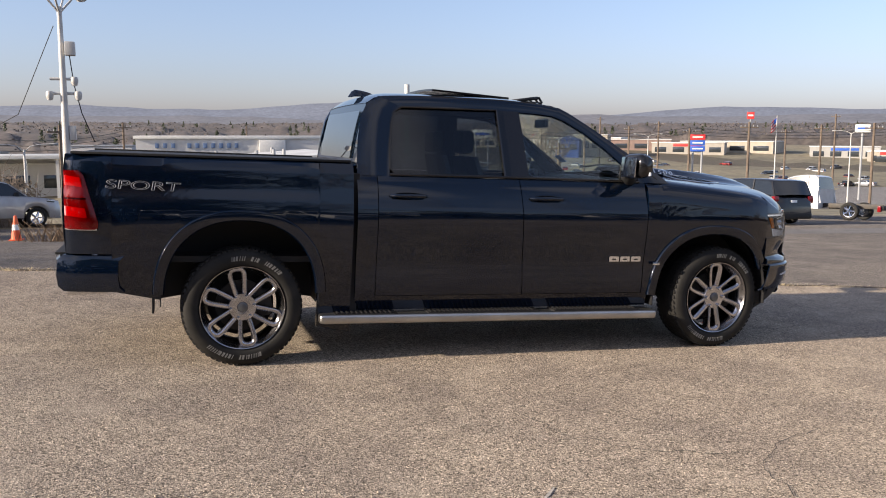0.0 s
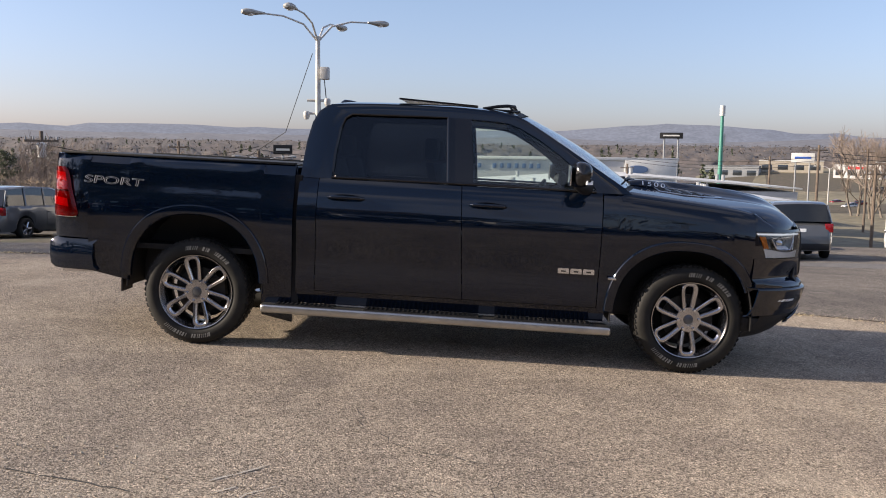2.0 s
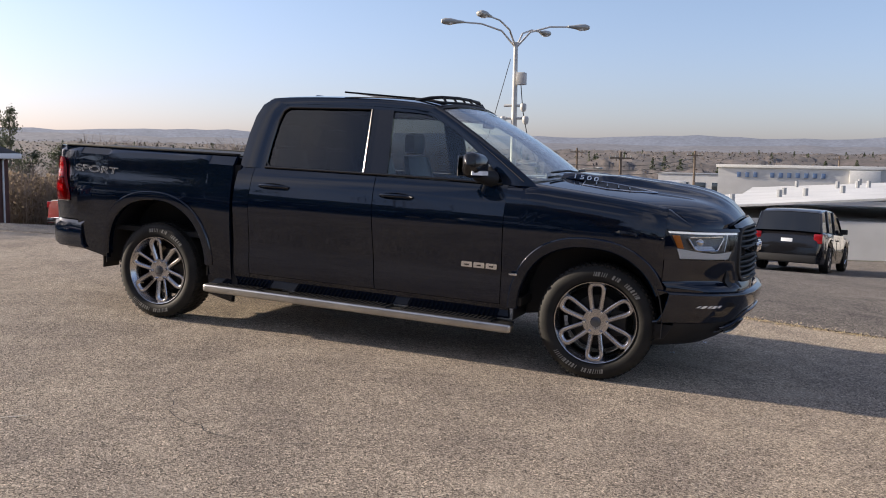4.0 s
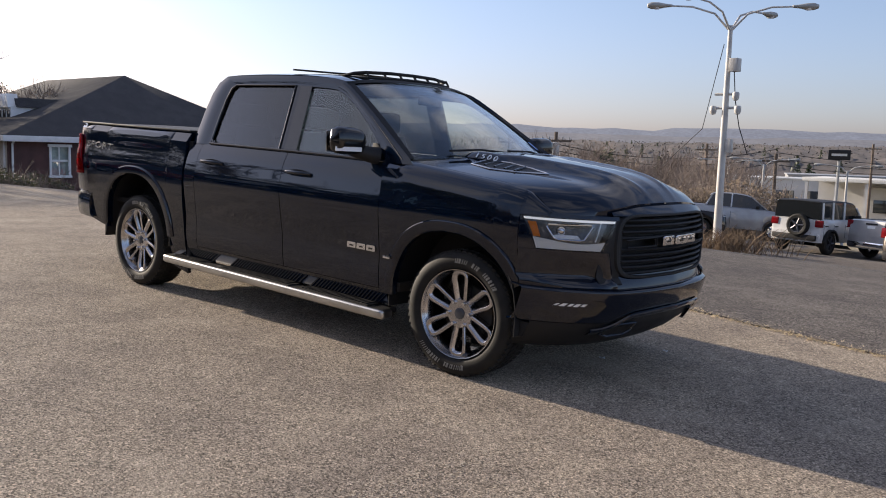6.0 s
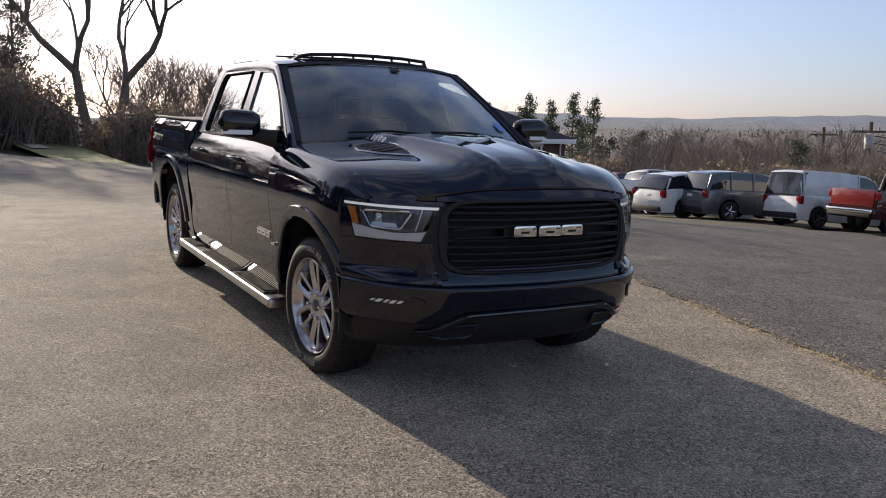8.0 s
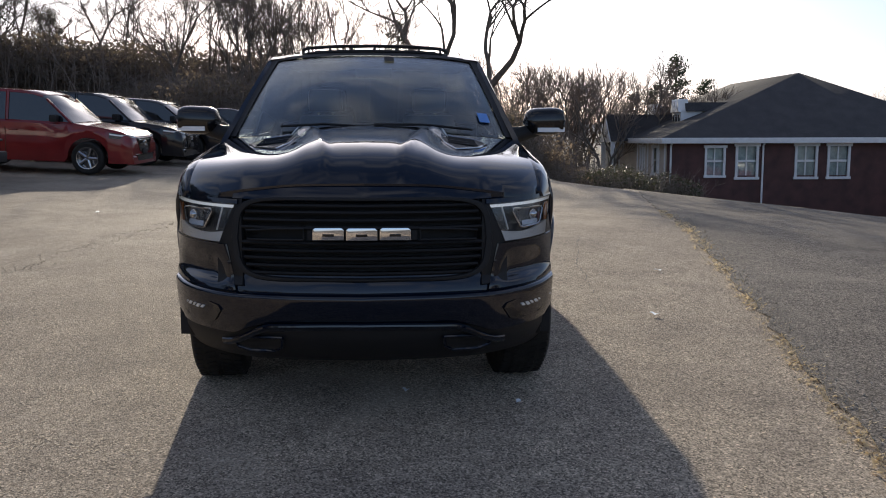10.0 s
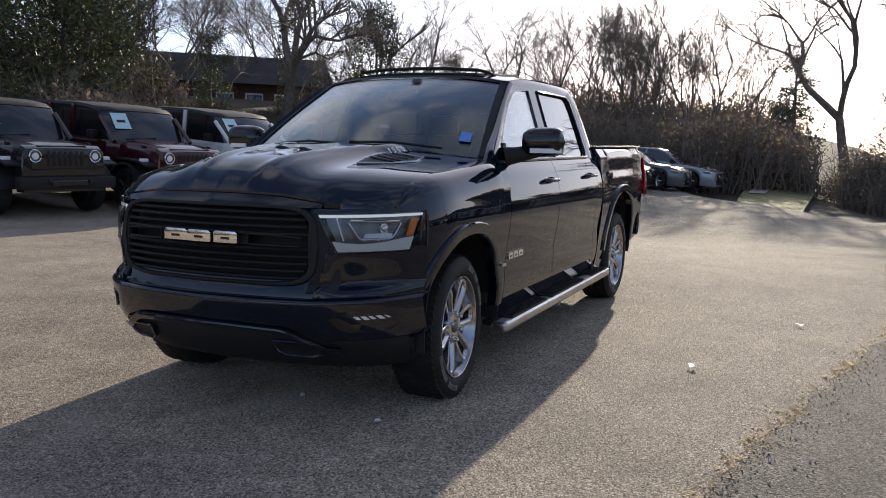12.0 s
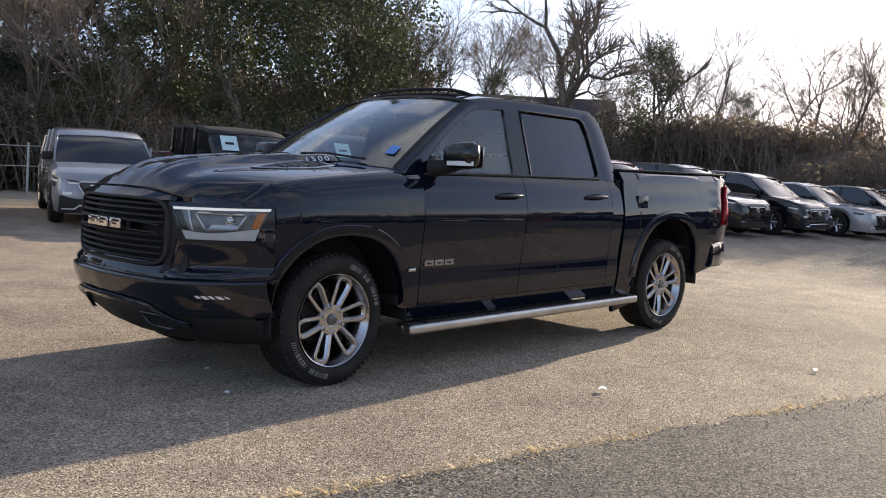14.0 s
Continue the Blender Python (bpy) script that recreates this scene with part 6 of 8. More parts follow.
    if boxy and detail:
        for sgn in (1, -1):
            part("tow_hook", tube([(X(0) + 0.15, sgn * 0.35, 0.56), (X(0) + 0.22, sgn * 0.35, 0.60), (X(0) + 0.15, sgn * 0.35, 0.64)], 0.016, 6), STEEL, car)
            part("turn_lamp", boxes([((X(0.06), sgn * (hw * 0.86), topc(0.03) * H - 0.24), (X(0.045), sgn * (hw * 1.02), topc(0.03) * H - 0.18))], 0.01), LAMPWHITE, car)
            part("hood_latch", boxes([((X(0.12), sgn * hw * 0.74, topc(0.1) * H - 0.03), (X(0.10), sgn * hw * 0.79, topc(0.1) * H + 0.02))], 0.008), TRIM, car)
        part("wiper", tube([(X(t0) + 0.04, -0.5, topc(t0) * H + 0.03), (X(t0) + 0.02, 0.15, topc(t0) * H + 0.06)], 0.012, 5), TRIM, car)
    for sgn in (1, -1):
        # door seams and handles
        for j, t in enumerate(k["posts"][1:-1] if not boxy else k["posts"][1:]):
            part("door_seam", tube([(X(t), sgn * (hw + 0.002), k["floor"] + 0.12), (X(t), sgn * (hw + 0.002), topc(t) * H * 0.86)], 0.006, 4), GLOSSBLACK, car)
            part("door_handle", boxes([((X(t) + 0.08, sgn * (hw - 0.01), topc(t) * H * 0.80), (X(t) + 0.26, sgn * (hw + 0.03), topc(t) * H * 0.80 + 0.035))], 0.01), trim if boxy else paint, car)
    return car


CLOSE = [
    # the row along the wooded bank
    ("pickup_parked", "pickup", WHITE_P, 0.8, -13.3, 80, "white pickup truck parked at the edge of the woods", "pickup truck", CHROME, False),
    ("suv", "crossover", BLUE_P, -2.0, -11.7, 74, "silver blue compact suv parked by the woods", "suv", ALLOY, False),
    ("jeep", "jeep", BLACK_P, -4.65, -10.88, 79, "black boxy off-roader with a paper window sticker", "off-roader", DARKALLOY, True),
    ("jeep", "jeep", MAROON_P, -6.93, -10.16, 78, "dark maroon boxy off-roader with a paper window sticker", "off-roader", DARKALLOY, True),
    ("jeep", "jeep", WHITE_P, -9.30, -9.50, 82, "white boxy off-roader with a black roof and window sticker", "off-roader", BLACK_P, True),
    ("suv", "suv", RED_P, -13.4, -7.9, 88, "red large suv parked beside an off-roader", "suv", ALLOY, False),
    ("suv", "suv", BLACK_P, -16.6, -7.6, 88, "black suv parked in the shade", "suv", ALLOY, False),
    ("suv", "crossover", BLACK_P, -19.2, -7.0, 87, "black crossover glinting in low sun", "suv", ALLOY, False),
    ("sedan", "sedan", SILVER_P, -22.0, -6.4, 87, "silver sedan glinting in low sun", "sedan", ALLOY, False),
    ("sedan", "sedan", BLACK_P, -24.5, -5.6, 87, "black sedan beside a row of sedans", "sedan", ALLOY, False),
    ("sedan", "sedan", GREY_P, -27.0, -4.7, 87, "dark grey sedan near the end of the row", "sedan", ALLOY, False),
    ("sedan", "sedan", BLUE_P, -29.6, -3.9, 86, "pale blue silver sedan glinting at the end of the row", "sedan", ALLOY, False),
    ("suv", "suv", GREY_P, 4.4, -15.0, 78, "grey suv parked at the edge of the lot", "suv", ALLOY, False),
    ("pickup_parked", "pickup", SILVER_P, 7.6, -16.6, 78, "silver pickup truck parked at the edge of the lot", "pickup truck", CHROME, False),
    # the row on the lower side
    ("minivan", "minivan", BLACK_P, 19.4, 22.6, 96, "black minivan parked tail towards the lane", "minivan", ALLOY, False),
    ("suv", "suv", WHITE_P, 15.6, 23.2, 88, "white suv with black lower trim parked tail out", "suv", DARKALLOY, False),
    ("suv", "suv", GREY_P, 10.0, 21.3, 80, "grey suv parked tail out beside a white pickup", "suv", ALLOY, False),
    ("pickup_off_roader", "gladiator", WHITE_P, 7.6, 20.95, 75, "white boxy pickup with black roof parked tail out", "pickup truck", DARKALLOY, False),
    ("suv", "suv", TAN_P, 0.9, 21.0, 80, "bronze grey suv parked tail out on the lower row", "suv", ALLOY, False),
    ("jeep", "jeep", WHITE_P, -4.4, 28.0, 80, "white boxy off-roader with a spare wheel on its tail", "off-roader", DARKALLOY, False),
    ("suv", "suv", BLACK_P, 3.6, 20.9, 78, "dark suv parked tail out beside a bronze suv", "suv", ALLOY, False),
    ("pickup_off_roader", "gladiator", MAROON_P, -9.9, 23.6, 82, "maroon boxy pickup with red tailgate beside a traffic cone", "pickup truck", DARKALLOY, False),
    ("van", "van", WHITE_P, -12.9, 23.4, 82, "white cargo van parked tail out", "van", DARKALLOY, False),
    ("suv", "suv", GREY_P, -15.9, 22.4, 80, "blue grey suv beside a white van", "suv", ALLOY, False),
    # second row further down
    ("chassis_truck", "chassis", WHITE_P, 26.0, 26.5, 118, "white chassis cab truck with a bare frame behind", "truck", CHROME, False),
    ("pickup_parked", "pickup", WHITE_P, 8.3, 28.0, 80, "white pickup truck on the second row", "pickup truck", CHROME, False),
    ("pickup_parked", "pickup", SILVER_P, -1.2, 29.0, 66, "silver pickup truck on the second row", "pickup truck", CHROME, False),
    ("pickup_parked", "pickup", SILVER_P, -9.8, 32.6, 20, "silver pickup truck behind the lamp post", "pickup truck", CHROME, False),
    ("suv", "suv", BLACK_P, -11.0, 29.0, 20, "black suv behind the maroon pickup", "suv", ALLOY, False),
    # below the brick house
    ("suv", "crossover", WHITE_P, -17.6, 21.6, 88, "white suv parked tail out below the lot", "suv", ALLOY, False),
    ("pickup_parked", "pickup", WHITE_P, -22.6, 24.05, 80, "white pickup truck parked tail out beside a white suv", "pickup truck", ALLOY, False),
    ("pickup_parked", "pickup", RED_P, -25.1, 24.55, 80, "red pickup truck parked tail out near the brick house", "pickup truck", CHROME, False),
]
for nm, kd, pt, x, y, hd, lb, ct, rm, st in CLOSE:
    vehicle(nm, kd, pt, x, y, hd, lb, ct, rm, sticker=st, gate=RED_P if "red tailgate" in lb else None)
# ---- brick house ----
BRICK = material("red_brick", (0.125, 0.060, 0.052), 0.9, color2=(0.080, 0.043, 0.038), scale=1.5, fine=0.35, bump=0.006, bump_scale=40)
SHINGLE = material("dark_shingle", (0.055, 0.052, 0.052), 0.9, color2=(0.038, 0.036, 0.038), scale=1.2, fine=0.35, bump=0.01, bump_scale=18)
WHITEWOOD = material("white_trim_paint", (0.84, 0.83, 0.81), 0.6, color2=(0.76, 0.75, 0.73), scale=3, per_object=0.05)
HOUSEGLASS = material("house_window_glass", (0.03, 0.035, 0.04), 0.05, spec=0.9)
BLIND = material("window_blind", (0.55, 0.56, 0.56), 0.7, color2=(0.30, 0.33, 0.35), scale=2.5)
HX, HX2, HY0, HY1, HB, HE = -42.0, -58.0, 15.4, 33.7, -3.2, 1.15
house = tagged(empty("brick_house"), "single storey brick house with a dark hipped roof and white windows", "house")
# walls in four pieces, openings cut by building round them
SIDING = material("cream_siding", (0.62, 0.54, 0.44), 0.8, color2=(0.50, 0.43, 0.35), scale=0.8, fine=0.1)
def house_wall(name, axis, at, lo, hi, holes):
    """A wall with through openings: holes of (from, to, low, high)."""
    bm = bmesh.new()
    us = sorted({lo, hi} | {h for q in holes for h in q[:2]})
    zs = sorted({HB, HE} | {h for q in holes for h in q[2:]})
    vs = {(u, z): bm.verts.new((at, u, z) if axis == "x" else (u, at, z)) for u in us for z in zs}
    for a, b in zip(us, us[1:]):
        for c, d in zip(zs, zs[1:]):
            if not any(q[0] <= a and b <= q[1] and q[2] <= c and d <= q[3] for q in holes):
                bm.faces.new((vs[a, c], vs[b, c], vs[b, d], vs[a, d]))
    bmesh.ops.recalc_face_normals(bm, faces=bm.faces)
    bmesh.ops.solidify(bm, geom=bm.faces[:], thickness=0.3)
    # the thickness lies inside the outer face
    if axis == "x" and max(q.co.x for q in bm.verts) > at + 0.1:
        bmesh.ops.translate(bm, verts=bm.verts[:], vec=(-0.3, 0, 0))
    if axis == "y" and min(q.co.y for q in bm.verts) < at - 0.1:
        bmesh.ops.translate(bm, verts=bm.verts[:], vec=(0, 0.3, 0))
    return part(name, bm, BRICK if name == "wall" else SIDING, house)
ys_win = [18.1, 19.95, 23.4, 25.3, 29.0, 31.1]
house_wall("wall", "x", HX, HY0, HY1, [(y - 0.57, y + 0.57, -0.80, 0.86) for y in ys_win])
xs_win = [-44.5, -47.2, -53.4, -56.2]
house_wall("side_wall", "y", HY0, HX2, HX - 0.3, [(x - 0.5, x + 0.5, -0.72, 0.78) for x in xs_win])
part("wall", boxes([((HX2, HY1 - 0.3, HB), (HX - 0.3, HY1, HE))]), BRICK, house)
part("wall", boxes([((HX2 - 0.3, HY0, HB), (HX2, HY1, HE))]), BRICK, house)
def house_window(place):
    w = empty("window", place, house)
    part("pane", boxes([((-0.12, -0.52, -0.75), (-0.10, 0.52, 0.75))]), CLEAR, w)
    part("blind", boxes([((-0.20, -0.52, -0.75), (-0.18, 0.52, 0.75))]), BLIND, w)
    fr = [((-0.04, -0.54, -0.80), (0.06, -0.42, 0.72)), ((-0.04, 0.42, -0.80), (0.06, 0.54, 0.72)), ((-0.04, -0.60, 0.66), (0.09, 0.60, 0.80)), ((-0.04, -0.58, -0.84), (0.10, 0.58, -0.72))]
    part("frame", boxes(fr, 0.012), WHITEWOOD, w)
    part("muntin", boxes([((-0.10, -0.50, -0.05), (-0.06, 0.50, 0.05)), ((-0.10, -0.03, -0.74), (-0.07, 0.03, 0.74))]), WHITEWOOD, w)
    return w
BIG = Matrix.Diagonal((1, 1.12, 1.12, 1))
base_w = house_window(Matrix.Translation((HX, ys_win[0], 0.03)) @ BIG)
for y in ys_win[1:]:
    copy_thing(base_w, Matrix.Translation((HX, y, 0.03)) @ BIG)
for x in xs_win:
    copy_thing(base_w, Matrix.Translation((x, HY0, 0.03)) @ Matrix.Rotation(-math.pi / 2, 4, "Z"))
# hipped roof: front hip and two long slopes, as one shell with eaves
pk, pe = Vector((HX - 6.2, 25.6, 5.45)), Vector((HX2 + 1.0, 24.6, 5.3))
o = 0.5
c = [Vector((HX + o, HY0 - o, HE)), Vector((HX + o, HY1 + o, HE)), Vector((HX2 - o, HY1 + o, HE)), Vector((HX2 - o, HY0 - o, HE))]
bm = bmesh.new()
v = [bm.verts.new(p + Vector((0, 0, 0.22))) for p in c] + [bm.verts.new(pk), bm.verts.new(pe)]
for f in ((0, 1, 4), (1, 2, 5, 4), (2, 3, 5), (3, 0, 4, 5)):
    bm.faces.new([v[i] for i in f])
bmesh.ops.recalc_face_normals(bm, faces=bm.faces)
bmesh.ops.solidify(bm, geom=bm.faces[:], thickness=0.12)
part("roof", bm, SHINGLE, house)
bm = bmesh.new()
v = [bm.verts.new(p) for p in ((HX - 4.0, 27.2, 3.2), (HX - 4.0, 33.4, 2.1), (HX - 14, 33.4, 2.1), (HX - 14, 27.2, 3.2), (HX - 6.0, 28.6, 4.35), (HX - 14, 28.6, 4.35))]
for f in ((0, 1, 4), (1, 2, 5, 4), (3, 0, 4, 5)):
    bm.faces.new([v[i] for i in f])
bmesh.ops.solidify(bm, geom=bm.faces[:], thickness=0.1)
part("roof", bm, SHINGLE, house)
part("fascia", boxes([((HX + 0.35, HY0 - 0.55, HE - 0.12), (HX + 0.55, HY1 + 0.55, HE + 0.20)), ((HX2 - 0.5, HY0 - 0.55, HE - 0.12), (HX + 0.34, HY0 - 0.37, HE + 0.20))], 0.03), WHITEWOOD, house)
part("soffit", boxes([((HX2 - 0.5, HY0 - 0.5, HE - 0.10), (HX + 0.5, HY1 + 0.5, HE - 0.04))]), WHITEWOOD, house)
for y in (HY0 + 0.12, 20.85, HY1 - 0.45):
    part("downpipe", tube([(HX + 0.42, y, HE), (HX + 0.07, y, HE - 0.25), (HX + 0.07, y, HB)], 0.06, 8), WHITEWOOD, house)
# long dormers with three narrow gables each, a gabled porch, posts along the side wall
for x, yf in ((-47.6, 17.6), (-55.0, 18.2)):
    d = part("dormer", boxes([((x - 0.85, yf, 1.5), (x + 0.85, yf + 5.0, 3.05))], 0.0), WHITEWOOD, house)
    part("dormer_roof", prism([(x - 1.1, 3.0), (x + 1.1, 3.0), (x + 0.6, 3.55), (x - 0.6, 3.55)], yf + 0.3, yf + 6.0, "y"), SHINGLE, d)
    for k in (-1, 0, 1):
        part("gable", prism([(x + k * 0.56 - 0.28, 2.95), (x + k * 0.56 + 0.28, 2.95), (x + k * 0.56, 3.75)], yf - 0.15, yf + 0.5, "y"), WHITEWOOD, d)
        part("dormer_window", boxes([((x + k * 0.56 - 0.17, yf - 0.03, 1.95), (x + k * 0.56 + 0.17, yf + 0.02, 2.8))], 0.01), HOUSEGLASS, d)
porch = part("porch_roof", prism([(-51.9, 1.15), (-48.7, 1.15), (-50.3, 2.9)], HY0 - 1.6, HY0 + 4.0, "y"), SHINGLE, house)
part("porch_gable", prism([(-51.7, 1.12), (-48.9, 1.12), (-50.3, 2.65)], HY0 - 1.68, HY0 - 1.58, "y"), WHITEWOOD, porch)
for x in (-51.6, -49.0):
    part("porch_post", boxes([((x - 0.14, HY0 - 1.6, HB), (x + 0.14, HY0 - 1.32, 1.15))], 0.02), WHITEWOOD, porch)
x = HX - 0.6
while x > HX2:
    if abs(x + 50.3) > 1.8:
        part("batten", boxes([((x - 0.09, HY0 - 0.05, HB), (x + 0.09, HY0 + 0.02, HE - 0.12))], 0.01), WHITEWOOD, house)
    x -= 1.15

# brick house up on the wooded bank
bank = tagged(empty("brick_bungalow"), "low brick bungalow with a dark roof and chimney behind trees", "house")
bx, by = -37.6, -33.8
bm = boxes([((-7, -3.5, 0), (7, 3.5, 3.2))])
part("wall", bm, BRICK, bank)
part("roof", prism([(-4.2, 3.1), (4.2, 3.1), (0, 5.2)], -7.6, 7.6, "x"), SHINGLE, bank)
part("chimney", boxes([((4.2, 1.0, 3.0), (5.2, 2.0, 6.3))], 0.03), BRICK, bank)
for x in (-4.6, -2.9, -1.2, 2.6):
    w = part("window", boxes([((x - 0.45, 3.48, 1.3), (x + 0.45, 3.54, 2.5))], 0.01), HOUSEGLASS, bank)
    part("frame", boxes([((x - 0.52, 3.50, 1.2), (x - 0.44, 3.58, 2.58)), ((x + 0.44, 3.50, 1.2), (x + 0.52, 3.58, 2.58)), ((x - 0.5, 3.5, 2.5), (x + 0.5, 3.58, 2.6)), ((x - 0.5, 3.5, 1.2), (x + 0.5, 3.58, 1.3))]), WHITEWOOD, w)
bank.matrix_basis = pose(bx, by, 3.1, 0, 0, -50)

# ---- lamp post with cameras, cone, shrub bed ----
GALV = material("painted_pole", (0.56, 0.55, 0.52), 0.55, 0.1, (0.44, 0.43, 0.41), 3, bump=0.001, bump_scale=60)
LAMPHEAD = material("lamp_head", (0.42, 0.42, 0.40), 0.5, 0.2, (0.33, 0.33, 0.31), 4)
def lamp_post(x, y, heights, arms, label, group="", cameras=False):
    """heights: base, mast top; arms: (bearing, reach, rise)."""
    z0 = terrain(x, y)
    base, top = z0, heights
    post = tagged(empty("lamp_post", Matrix.Translation((x, y, base))), label, "lamp post", group)
    H = top - base
    part("mast", tube([(0, 0, -0.1), (0, 0, H * 0.5), (0, 0, H)], [0.13, 0.10, 0.065], 14), GALV, post)
    part("base_plate", boxes([((-0.2, -0.2, 0), (0.2, 0.2, 0.05))], 0.01), STEEL, post)
    for az, reach, rise in arms:
        a = radians(az)
        d = Vector((math.cos(a), math.sin(a), 0))
        part("arm", tube([d * 0.02 + Vector((0, 0, H - 0.15)), d * reach * 0.25 + Vector((0, 0, H + rise * 0.6)), d * reach * 0.6 + Vector((0, 0, H + rise * 0.95)), d * reach + Vector((0, 0, H + rise))], [0.035, 0.03, 0.027, 0.025], 8), GALV, post)
        head = part("lamp_head", revolve([(0.001, -0.30), (0.06, -0.28), (0.09, -0.1), (0.155, 0.1), (0.165, 0.3), (0.10, 0.42), (0.001, 0.44)], 14), LAMPHEAD, post)
        head.matrix_basis = Matrix.Translation(d * (reach + 0.12) + Vector((0, 0, H + rise))) @ Matrix.Rotation(a - math.pi / 2, 4, "Z") @ Matrix.Diagonal((1, 1, 0.6, 1))
        bowl = part("lamp_bowl", revolve([(0.001, -0.14), (0.08, -0.12), (0.13, -0.04), (0.14, 0.0)], 14, axis="z"), LAMPWHITE, head)
        bowl.matrix_basis = Matrix.Translation((0, 0.16, -0.05))
    if cameras:
        b = Vector((0.0, 0.0, -base))
        part("junction_box", boxes([((0.10, -0.20, 3.98 - base - 0.19), (0.36, 0.10, 3.98 - base + 0.19))], 0.02), GALV, post, "pale grey junction box")
        part("equipment_cabinet", boxes([((0.10, -0.08, 1.45 - base), (0.27, 0.10, 1.85 - base))], 0.015), GALV, post)
        for zc in (2.75, 3.15):
            part("bracket", tube([(-0.34, 0, zc - base), (0.36, 0, zc - base)], 0.04, 8), GALV, post)
            for sx in ((-0.36, 0.38) if zc < 3 else (0.30,)):
                part("dome_camera", revolve([(0.001, -0.20), (0.07, -0.18), (0.10, -0.10), (0.10, 0.02), (0.07, 0.06), (0.001, 0.07)], 14, axis="z"), GALV, post).location = (sx, -0.02, zc - base)
        part("cable", tube([(0.2, 0, 3.8 - base), (0.28, 0, 3.0 - base), (0.45, 0, 2.2 - base), (0.75, 0, 1.4 - base)], 0.015, 5), TRIM, post)
    return post
lamp_post(-5.12, 19.95, 5.12, ((32, 1.85, 0.55), (80, 1.85, 0.55), (212, 1.85, 0.55), (260, 1.85, 0.55)), "white four-armed lamp post with security cameras", cameras=True)
ORANGE = material("cone_orange", (0.80, 0.10, 0.03), 0.6, color2=(0.7, 0.14, 0.06), scale=8)
cone = tagged(empty("traffic_cone", Matrix.Translation((-6.6, 20.2, terrain(-6.6, 20.2) + 0.01))), "orange traffic cone with pale bands at the lane edge", "traffic cone")
part("base", boxes([((-0.18, -0.18, 0), (0.18, 0.18, 0.035))], 0.01), ORANGE, cone)
part("shell", revolve([(0.15, 0.03), (0.04, 0.70), (0.025, 0.71), (0.001, 0.71)], 20, axis="z"), ORANGE, cone)
part("band", revolve([(0.109, 0.30), (0.082, 0.46)], 20, axis="z"), STICKER, cone)
STRAW = material("dry_stems", (0.26, 0.18, 0.11), 0.9, color2=(0.16, 0.11, 0.07), scale=2, per_object=0.2)
bm = bmesh.new()
rnd = random.Random(3)
for k in range(420):
    x, y = rnd.gauss(0, 0.75), rnd.gauss(0, 0.5)
    a, l = rnd.uniform(0, 6.28), rnd.uniform(0.3, 0.95)
    e = (x + 0.6 * l * math.cos(a), y + 0.6 * l * math.sin(a), 0.75 * l)
    tube([(x, y, 0), ((x + e[0]) / 2, (y + e[1]) / 2, 0.5 * l), e], [0.012, 0.009, 0.004], 3, bm, cap=False)
bed = tagged(part("dry_shrub", bm, STRAW), "dry brown shrub clump at the foot of the lamp post", "shrub")
bed.location = (-4.6, 19.5, terrain(-4.6, 19.5))
cable_post = tagged(part("utility_cable", tube([(-5.3, 20, 4.6), (-6.6, 21.8, 2.2), (-9.5, 25, 0.9)], 0.012, 5), TRIM), "thin dark cable hanging from the lamp post", "cable")
# ---- trees ----
BARK = material("grey_bark", (0.20, 0.17, 0.14), 0.95, color2=(0.12, 0.10, 0.08), scale=3, fine=0.3, bump=0.01, bump_scale=25)
TWIG = material("bare_twigs", (0.27, 0.215, 0.175), 0.95, color2=(0.19, 0.152, 0.125), scale=0.7)
def leaf_mat(name, c, c2):
    m = material(name, c, 0.55, color2=c2, scale=1.2)
    return thin(m, 0.28)
LEAF = leaf_mat("evergreen_leaves", (0.058, 0.076, 0.032), (0.080, 0.090, 0.040))
NEEDLE = leaf_mat("pine_needles", (0.06, 0.078, 0.042), (0.08, 0.09, 0.05))
BRUSH = thin(material("brush_leaves", (0.235, 0.185, 0.135), 0.9, color2=(0.155, 0.128, 0.095), scale=0.5), 0.55)
IVY = leaf_mat("ivy_leaves", (0.055, 0.062, 0.030), (0.085, 0.078, 0.042))


def branches(rnd, bm_t, bm_c, p, d, length, r, depth, spread, up, wob=0.10):
    """Grows a limb: three bends, then splits; thick wood goes to the trunk mesh, thin to the crown."""
    pts, dd = [p], d
    for k in range(3):
        dd = (dd + Vector((rnd.gauss(0, wob), rnd.gauss(0, wob), rnd.gauss(0.04 * up, wob * 0.6)))).normalized()
        pts.append(pts[-1] + dd * length / 3)
    tgt = bm_t if r > 0.035 else bm_c
    tube(pts, [r, r * 0.88, r * 0.78, r * 0.68], 7 if r > 0.08 else (4 if r > 0.02 else 3), tgt, cap=False)
    if depth == 0:
        return
    n = 2 if rnd.random() < 0.55 else 3
    for k in range(n + (1 if depth <= 3 else 0)):
        ax = Vector((rnd.gauss(0, 1), rnd.gauss(0, 1), rnd.gauss(0, 0.6))).normalized()
        nd = (dd + ax * spread * rnd.uniform(0.6, 1.2) + Vector((0, 0, 0.12 * up))).normalized()
        start = pts[-1] if k < 2 else pts[rnd.choice((1, 2))]
        branches(rnd, bm_t, bm_c, start, nd, length * rnd.uniform(0.62, 0.85), r * rnd.uniform(0.55, 0.72), depth - 1, spread, up, wob)


